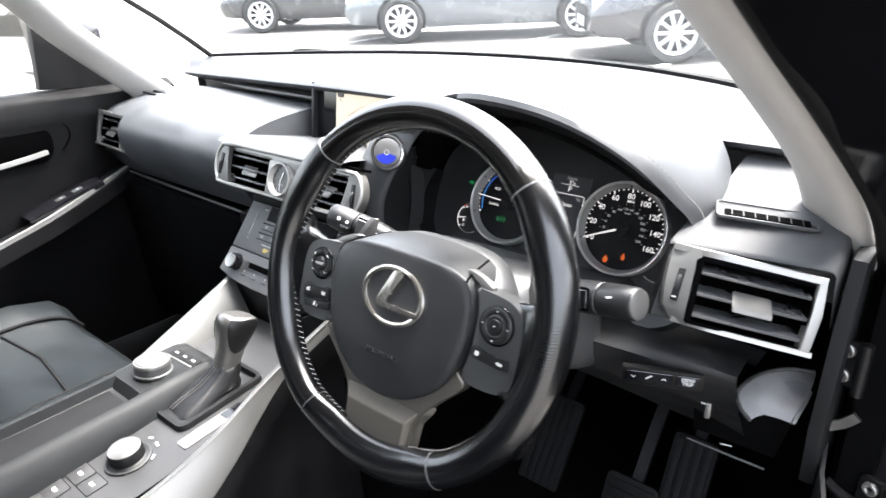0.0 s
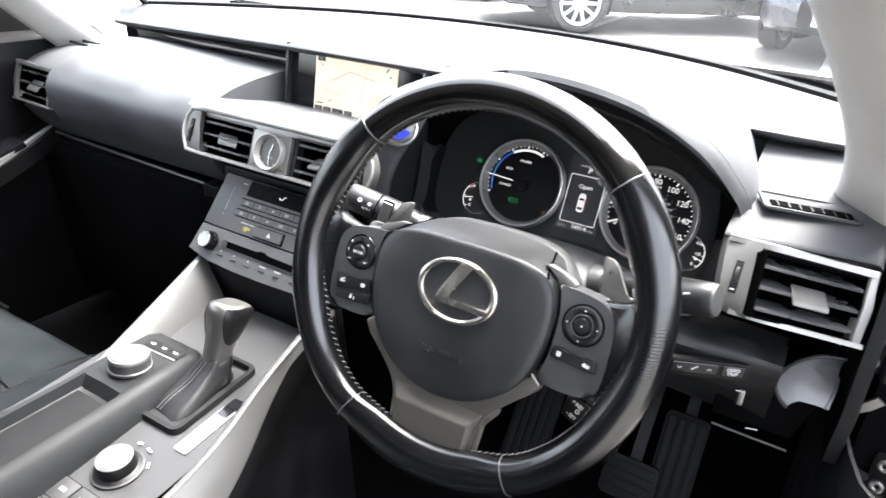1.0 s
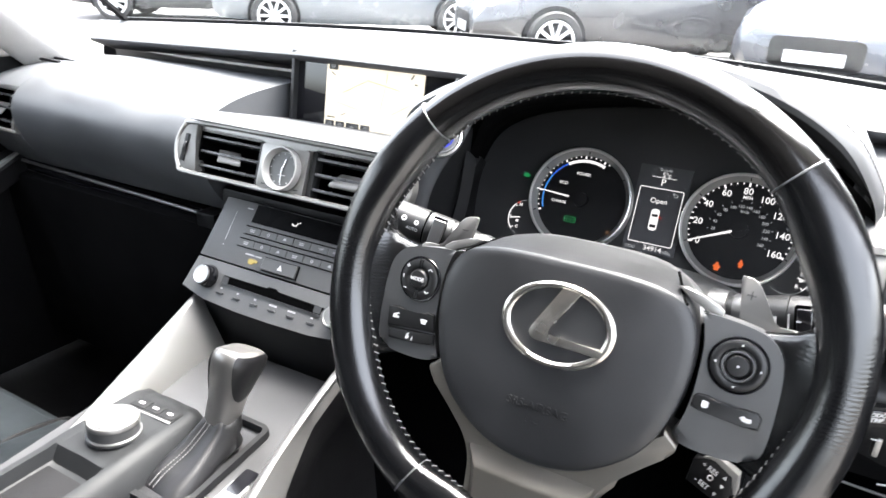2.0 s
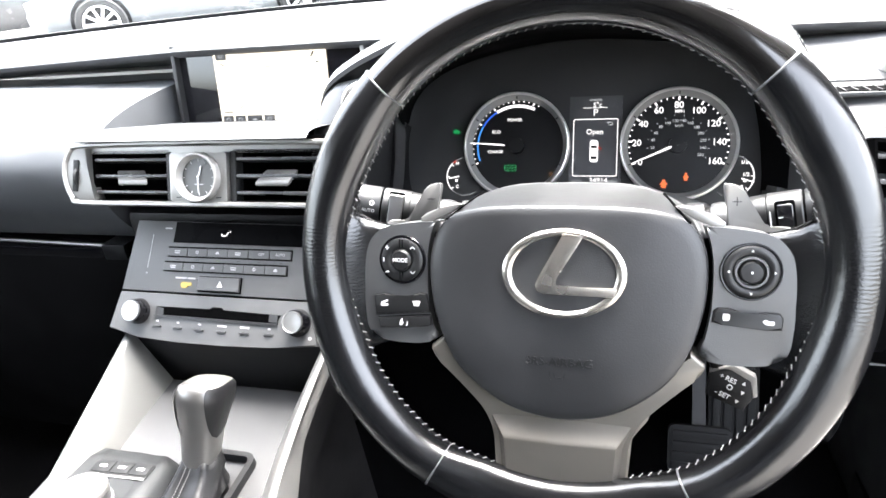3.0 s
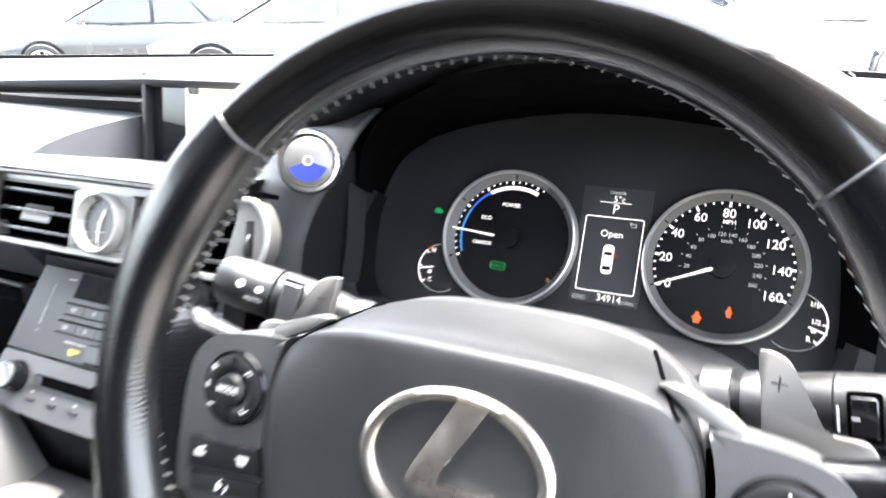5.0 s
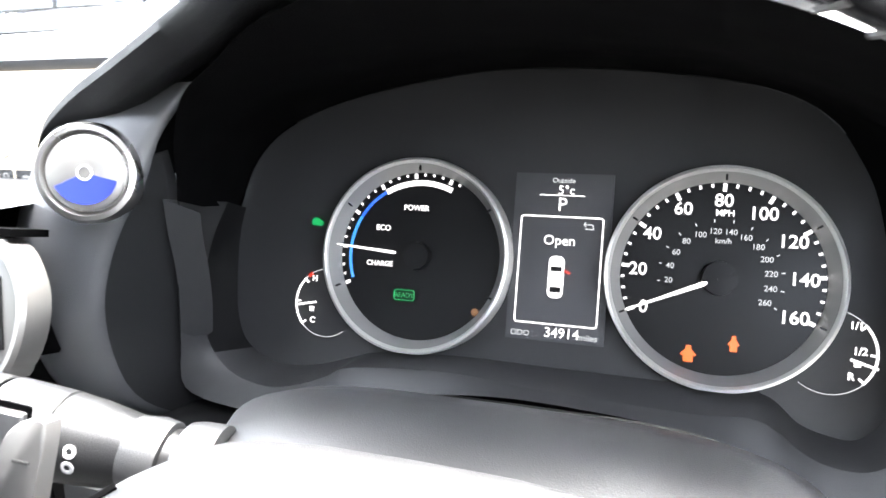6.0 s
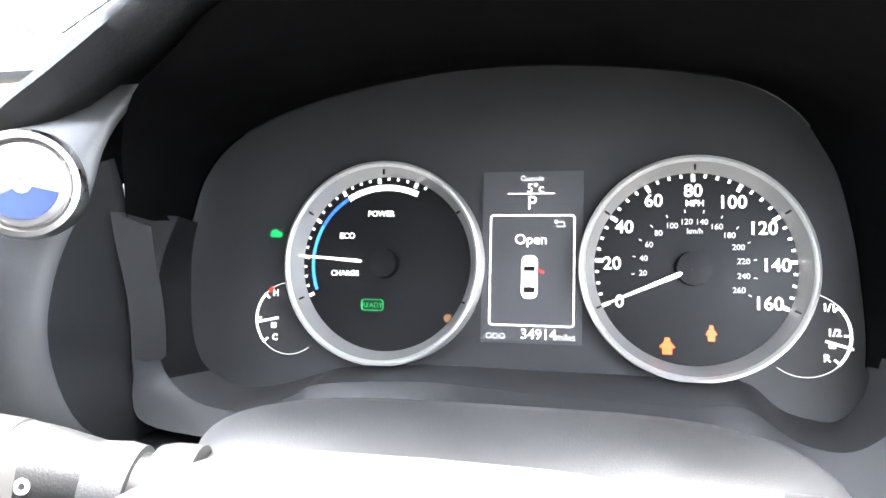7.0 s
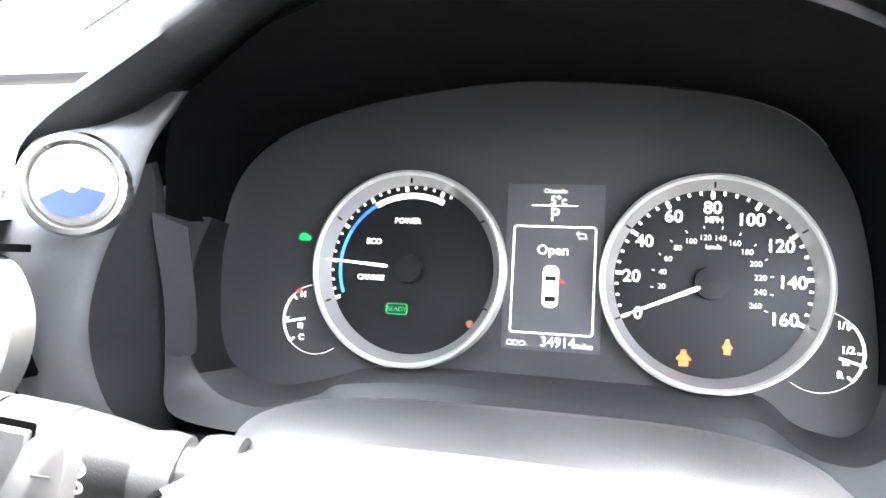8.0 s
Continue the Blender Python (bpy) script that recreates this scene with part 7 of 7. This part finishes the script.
# ---- rear of the cabin: doors with windows, and the back window ----
for side in (-1, 1):
    x = MID + side * 0.715
    y0 = -0.52 if side > 0 else -0.75
    sm = Matrix(((0, 0, 1, x), (1, 0, 0, 0), (0, 1, 0, 0), (0, 0, 0, 1)))
    for n, o in ((1, [(y0, 0.40), (-1.40, 0.40), (-1.40, 0.98), (y0, 0.98)]), (2, [(y0, 0.98), (y0 - 0.10, 0.98), (y0 - 0.10, 1.34), (y0, 1.34)]), (3, [(-1.28, 0.98), (-1.40, 0.98), (-1.40, 1.30), (-1.32, 1.30)])):
        w = part("wall_rear_side_%d" % (n + (0 if side > 0 else 3)), prism(o[::-1], 0.03, sm), HARD)
        tagged(w, "dark rear door and pillar of the cabin", "wall", kind="structure")
    g = part("window_rear_%d" % (1 if side > 0 else 2), prism([(y0 - 0.10, 0.97), (-1.30, 0.97), (-1.30, 1.31), (y0 - 0.10, 1.31)], 0.004, sm @ T(0, 0, 0.012)), DIMMING)
    g.visible_shadow = False
    tagged(g, "unseen rear door window, darkened to cut light from behind", "car window", kind="structure")
for side in (-1, 1):
    rl = part("trim_roof_rail", sweep(smooth_line([(MID + side * 0.53, 0.25, 1.35), (MID + side * 0.60, -0.1, 1.36), (MID + side * 0.63, -0.6, 1.355), (MID + side * 0.62, -1.4, 1.29)], 5), [(-0.05, -0.05), (0.05, -0.05), (0.05, 0.03), (-0.05, 0.03)]), TRIM)
    tagged(rl, "pale padded roof rail above the doors", "roof rail", kind="structure")
for side in (-1, 1):
    fw = part("wall_footwell_%d" % (1 if side > 0 else 2), box(0.03, 0.55, 0.55, T(MID + side * 0.75, 0.97, 0.66)), CARPET)
    tagged(fw, "black footwell side", "wall", kind="structure")
KICK = material("kick_panel_plastic", (0.016, 0.0163, 0.0172), 0.45, grain=1500, relief=0.25, spec=0.6)
rows = [[(x, y, z) for y, x in ((0.58, 0.098), (0.60, 0.084), (0.64, 0.074), (0.70, 0.066), (0.78, 0.060), (0.86, 0.056), (0.94, 0.050), (1.02, 0.030))] for z in (0.38, 0.48, 0.58, 0.68, 0.72)]
kick = part("trim_kick_panel", loft(rows, thick=0.004), KICK)
tagged(kick, "dark grey plastic kick panel at the side of the footwell", "kick panel", kind="structure")
rw = part("window_rear_3", box(1.2, 0.004, 0.34, pose(MID, -1.40, 1.17, -25, 0, 0)), DIMMING)
rw.visible_shadow = False
tagged(rw, "unseen back window, darkened to cut light from behind", "car window", kind="structure")

# ---- driver's door opening and open door ----
seal_path = [Vector(p) + pillar_across * 0.060 + Vector((0.004, 0.0, 0.0)) for p in pillar_path]
seal_path = [Vector((0.075, 0.84, 0.40)), Vector((0.072, 0.82, 0.70)), Vector((0.070, 0.79, 0.86))] + seal_path[1:]
seal = part("trim_seal", sweep(smooth_line(seal_path, 2), round_section(0.011, 10), up=(1, 0, 0)), RUBBER)
tagged(seal, "black rubber door seal along the pillar", "door seal", kind="structure")
body = [Vector(p) + Vector((0.045, 0.03, 0.0)) for p in seal_path]
frame_ = part("trim_door_frame", sweep(smooth_line(body, 2), [(-0.03, -0.035), (0.03, -0.035), (0.03, 0.035), (-0.03, 0.035)], up=(1, 0, 0)), PIANO)
tagged(frame_, "gloss black painted door frame", "door frame", kind="structure")
sill = part("trim_sill", box(0.10, 1.5, 0.06, T(0.10, 0.05, 0.40), 0.015), HARD)
tagged(sill, "black door sill", "door sill", kind="structure")
ddoor = thing("driver_door", (0.17, 0.86, 0.7), "black driver's door standing wide open", "car door")
part("panel", loft([[(x, y, z) for x, z in ((0.0, 0.40), (-0.05, 0.62), (-0.075, 0.76), (-0.05, 0.90), (-0.045, 0.97), (-0.02, 0.985), (0.04, 0.95), (0.05, 0.40))] for y in np.linspace(0.0, -1.05, 8)], closed=True, caps=True, m=under(ddoor) @ pose(0.17, 0.86, 0, 0, 0, 42)), HARD, ddoor, "black door panel", 60)
fp = smooth_line([(0.0, -0.02, 0.97), (-0.005, -0.25, 1.12), (-0.02, -0.50, 1.24), (-0.03, -0.75, 1.30), (-0.03, -1.0, 1.31)], 6)
part("window_frame", sweep(fp, [(-0.012, -0.022), (0.012, -0.022), (0.012, 0.022), (-0.012, 0.022)], m=under(ddoor) @ pose(0.17, 0.86, 0, 0, 0, 42), up=(1, 0, 0)), PIANO, ddoor, "black window frame")
part("frame_trim", sweep([p + Vector((-0.014, 0, -0.012)) for p in fp], round_section(0.003, 6), m=under(ddoor) @ pose(0.17, 0.86, 0, 0, 0, 42), up=(1, 0, 0)), SILVER, ddoor, "thin bright window trim")
part("door_pull", sweep(smooth_line([(-0.075, -0.25, 0.80), (-0.10, -0.32, 0.84), (-0.10, -0.45, 0.85), (-0.075, -0.52, 0.82)], 5), round_section(0.010, 8), m=under(ddoor) @ pose(0.17, 0.86, 0, 0, 0, 42)), SILVER, ddoor, "satin door pull")
for at in ((0.068, 0.684, 0.822), (0.115, 0.684, 0.676)):
    hm = under(ddoor) @ frame_at(*at, 0, -20)
    leaf = part("hinge", prism(rounded(0.030, 0.050, 0.006), 0.006, hm @ T(0, 0, -0.006), 0.0015), HARD, ddoor, "dark steel hinge on the door jamb")
    part("hinge_pin", lathe([(0.006, -0.028), (0.006, 0.028), (0.001, 0.029)], 16, hm @ T(0.014, 0, 0.002) @ pose(0, 0, 0, -90, 0, 0)), HARD, leaf)
    for y in (-0.014, 0.014):
        part("bolt", ring(0.003, 0.0075, 0.0, 0.004, 18, hm @ T(-0.003, y, 0.0)), SILVER, leaf, "bright hexagon bolt")
part("check_strap", sweep(smooth_line([(0.064, 0.684, 0.746), (0.076, 0.684, 0.755), (0.086, 0.684, 0.767)], 4), [(-0.002, -0.005), (0.002, -0.005), (0.002, 0.005), (-0.002, 0.005)], m=under(ddoor)), KNOB, ddoor, "bright steel check strap")
part("cable_sleeve", sweep(smooth_line([(0.073, 0.684, 0.681), (0.087, 0.684, 0.672), (0.1, 0.684, 0.667)], 4), round_section(0.005, 8), m=under(ddoor)), RUBBER, ddoor, "black cable sleeve")


# ---- outside: the car's own bonnet, the ground and parked cars ----
PAINT = {}


def paint(name, colour, rough=0.25):
    if name not in PAINT:
        PAINT[name] = material(name, colour, rough, vary=0.08, wear=3.0, relief=0.0, coat=0.8)
    return PAINT[name]


SLOPE = 1.6
GROUND = pose(0, 0, 0, SLOPE, 0, 0)
ASPHALT = material("asphalt", (0.11, 0.105, 0.098), 0.9, grain=90, relief=0.8, wear=0.7, vary=0.35)
ground = part("ground", loft([[(x, y, 0) for x in np.linspace(-600, 600, 9)] for y in np.linspace(-300, 900, 9)], m=GROUND), ASPHALT)
tagged(ground, "pale dry car park asphalt", "ground", kind="structure")
rows = []
for i in range(17):
    x = MID - 0.72 + 1.44 * i / 16
    k = abs(x - MID) / 0.72
    y0 = max(base_y(MID + (x - MID) * 0.9) + 0.03, 0.90)
    rows.append([(x, y0 + (2.25 - 0.22 * k * k - y0) * t, 0.985 - 0.06 * k ** 3 - 0.27 * t ** 1.25) for t in np.linspace(0, 1, 10)])
bonnet = part("bonnet", loft(rows), paint("dark_paint", (0.03, 0.032, 0.036)), None, "", 60)
tagged(bonnet, "dark glossy bonnet of the same car", "car bonnet", kind="structure")
for s in (-1, 1):
    x0 = MID + s * 0.05 + 0.08
    blade = [Vector((x, base_y(x) + 0.018, 1.006)) for x in np.linspace(x0, x0 + 0.46, 9)]
    w = part("wiper", sweep(blade, [(-0.008, -0.006), (0.008, -0.006), (0.004, 0.008), (-0.004, 0.008)]), RUBBER)
    tagged(w, "black wiper blade lying at the foot of the windscreen", "wiper", "windscreen wipers")
TYRE = material("tyre", (0.02, 0.02, 0.02), 0.85, grain=200, relief=0.5)
ALLOY = material("alloy", (0.6, 0.6, 0.6), 0.4, metal=0.15, vary=0.05, relief=0.0)
TINT = material("tinted_window", (0.02, 0.024, 0.026), 0.06, vary=0.1, relief=0.0, coat=0.5)
TAIL = material("red_lens", (0.35, 0.02, 0.02), 0.15, relief=0.0)
LAMP = material("lamp_glass", (0.55, 0.57, 0.6), 0.1, vary=0.1, relief=0.0, coat=0.5)


def road_wheel(parent, m, mesh_store={}):
    """Tyre, rim with ten spokes and a hub, facing +z of m."""
    if "tyre" not in mesh_store:
        mesh_store["tyre"] = ring(0.235, 0.325, -0.10, 0.10, 40, bevel=0.2)
        t = bpy.data.meshes.new("tyre")
        mesh_store["tyre"].to_mesh(t)
        mesh_store["tyre"] = t
        t.materials.append(TYRE)
        bm = ring(0.205, 0.238, -0.09, 0.085, 40, bevel=0.15)
        for i in range(10):
            a = 2 * math.pi * i / 10
            b = box(0.17, 0.035, 0.03, Matrix.Rotation(a, 4, "Z") @ T(0.135, 0, 0.055), 0.006)
            tmp = bpy.data.meshes.new("spoke_tmp")
            b.to_mesh(tmp)
            b.free()
            bm.from_mesh(tmp)
            bpy.data.meshes.remove(tmp)
        h = lathe([(0.06, 0.03), (0.055, 0.075), (0.03, 0.085), (0.001, 0.085)], 20)
        tmp = bpy.data.meshes.new("hub_tmp")
        h.to_mesh(tmp)
        h.free()
        bm.from_mesh(tmp)
        bpy.data.meshes.remove(tmp)
        r = bpy.data.meshes.new("rim")
        bm.to_mesh(r)
        bm.free()
        r.materials.append(ALLOY)
        mesh_store["rim"] = r
        bm = lathe([(0.20, -0.02), (0.20, 0.0), (0.001, 0.0)], 24)
        d = bpy.data.meshes.new("brake_disc")
        bm.to_mesh(d)
        bm.free()
        d.materials.append(RUBBER)
        mesh_store["disc"] = d
        for x in (t, r):
            for p in x.polygons:
                p.use_smooth = True
            x.set_sharp_from_angle(angle=radians(40))
    w = new("wheel")
    w.parent, w.matrix_local = parent, m
    for nm, key in (("tyre", "tyre"), ("rim", "rim"), ("brake_disc", "disc")):
        o = new(nm, mesh_store[key])
        o.parent = w


def parked_car(m, paint_mat, label, tall=1.45, length=4.4):
    """A parked car along its own +x: body with arches, cabin, windows, wheels and lamps."""
    ob = new("parked_car")
    ob.matrix_world = GROUND @ m
    tagged(ob, label, "car", "parked cars")
    L, W, H = length / 2, 0.89, tall
    stations = [(-L, 0.50, 0.80, 0.72), (-L + 0.08, 0.34, 0.92, 0.82), (-L + 0.5, 0.26, 0.97, 0.87), (-0.9, 0.22, 0.96, 0.89), (0.0, 0.22, 0.94, 0.89), (0.7, 0.22, 0.95, 0.89), (1.1, 0.23, 0.93, 0.88), (L - 0.45, 0.26, 0.82, 0.85), (L - 0.12, 0.28, 0.70, 0.78), (L, 0.34, 0.58, 0.66)]
    rows = []
    for x, zb, zt, w in stations:
        rows.append([(x, -w * 0.9, zb), (x, -w, zb + 0.12), (x, -w * 1.0, (zb + zt) / 2 + 0.04), (x, -w * 0.96, zt - 0.06), (x, -w * 0.86, zt), (x, 0, zt + 0.02), (x, w * 0.86, zt), (x, w * 0.96, zt - 0.06), (x, w, (zb + zt) / 2 + 0.04), (x, w, zb + 0.12), (x, w * 0.9, zb)])
    part("body", loft(rows, closed=True, caps=True), paint_mat, ob, "", 40)
    cab = [(-L + 0.35, 0.94, 0.80), (-L + 0.75, H - 0.10, 0.66), (-0.55, H, 0.64), (0.15, H - 0.02, 0.63), (1.05, 0.93, 0.78)]
    rows = [[(x, -w, 0.90), (x, -w, min(z, 0.96)), (x, -w * (1 - 0.16 * (z - 0.9)), z - 0.02), (x, 0, z + 0.02), (x, w * (1 - 0.16 * (z - 0.9)), z - 0.02), (x, w, min(z, 0.96)), (x, w, 0.90)] for x, z, w in cab]
    part("cabin", loft(rows, closed=True, caps=True), paint_mat, ob, "", 40)
    for s in (-1, 1):
        for quad in (((-1.35, 0.96), (-1.05, H - 0.13), (-0.50, H - 0.08), (-0.48, 0.97)), ((-0.42, 0.97), (-0.42, H - 0.08), (0.12, H - 0.10), (0.80, 0.97))):
            part("window", loft([[(quad[0][0], s * 0.80, quad[0][1]), (quad[3][0], s * 0.80, quad[3][1])], [(quad[1][0], s * 0.685, quad[1][1]), (quad[2][0], s * 0.685, quad[2][1])]], thick=0.004), TINT, ob)
        for x in (-L + 0.85, L - 0.88):
            part("wheel_arch", prism([(0.37 * math.cos(radians(a)), 0.37 * math.sin(radians(a))) for a in range(-20, 201, 11)], 0.004, Matrix(((1, 0, 0, x), (0, 0, -s, s * 0.8955), (0, 1, 0, 0.335), (0, 0, 0, 1)))), RUBBER, ob)
            road_wheel(ob, Matrix.Translation((x, s * 0.85, 0.325)) @ pose(0, 0, 0, 90 if s < 0 else -90, 0, 0))
        part("headlamp", box(0.25, 0.28, 0.12, Matrix.Translation((L - 0.18, s * 0.58, 0.64)) @ pose(0, 0, 0, 0, 12, -s * 25), 0.03), LAMP, ob)
        part("tail_lamp", box(0.10, 0.26, 0.14, Matrix.Translation((-L + 0.07, s * 0.62, 0.80)) @ pose(0, 0, 0, 0, 0, s * 15), 0.03), TAIL, ob)
        part("door_mirror", box(0.10, 0.18, 0.12, Matrix.Translation((0.62, s * 0.96, 1.0)), 0.03), paint_mat, ob)
    part("windscreen", loft([[(1.02, -0.70, 0.96), (1.02, 0.70, 0.96)], [(0.24, -0.56, H - 0.05), (0.24, 0.56, H - 0.05)]], thick=0.004), TINT, ob)
    part("grille", prism(rounded(0.80, 0.26, 0.06), 0.03, Matrix(((0, 0, 1, L - 0.02), (1, 0, 0, 0), (0, 1, 0, 0.46), (0, 0, 0, 1))), 0.01), RUBBER, ob, "dark grille")
    part("number_plate", prism(rounded(0.52, 0.11, 0.01), 0.01, Matrix(((0, 0, 1, L + 0.012), (1, 0, 0, 0), (0, 1, 0, 0.42), (0, 0, 0, 1)))), PRINT, ob, "pale number plate")
    return ob


def by_wheel(x, y, rz):
    """The car's place from where its near front wheel stands and where it heads."""
    h = Vector((math.cos(radians(rz)), math.sin(radians(rz)), 0))
    c = Vector((x, y, 0)) - h * 1.32 - Vector((-h.y, h.x, 0)) * 0.83
    return pose(c.x, c.y, 0, 0, 0, rz)


parked_car(by_wheel(-10.9, 8.0, 214), paint("grey_paint", (0.03, 0.032, 0.035)), "dark grey parked car with bright alloy wheels")
parked_car(by_wheel(-7.1, 7.75, 217), paint("silver_blue_paint", (0.10, 0.11, 0.12)), "dark silver parked car with bright alloy wheels")
parked_car(by_wheel(-2.8, 7.5, 217), paint("black_paint", (0.02, 0.02, 0.023)), "black parked car with bright wheels")
parked_car(by_wheel(0.85, 7.7, 256), paint("navy_paint", (0.02, 0.024, 0.034)), "dark navy parked car facing the bays with a pale number plate")
LINE = material("line_paint", (0.55, 0.55, 0.52), 0.8, relief=0.3)
for i in range(6):
    ln = part("ground_line", box(0.10, 4.6, 0.006, GROUND @ T(-8.0 + 2.6 * i, 7.2, 0.004)), LINE)
    tagged(ln, "worn white parking bay line", "road marking", "bay lines", "structure")
hedge_wall = part("backdrop", box(60, 0.4, 2.4, GROUND @ T(-6, 22, 1.2)), material("pale_render", (0.55, 0.55, 0.54), 0.9, wear=1.5, relief=0.5))
tagged(hedge_wall, "pale rendered wall beyond the parked cars", "wall", kind="structure")
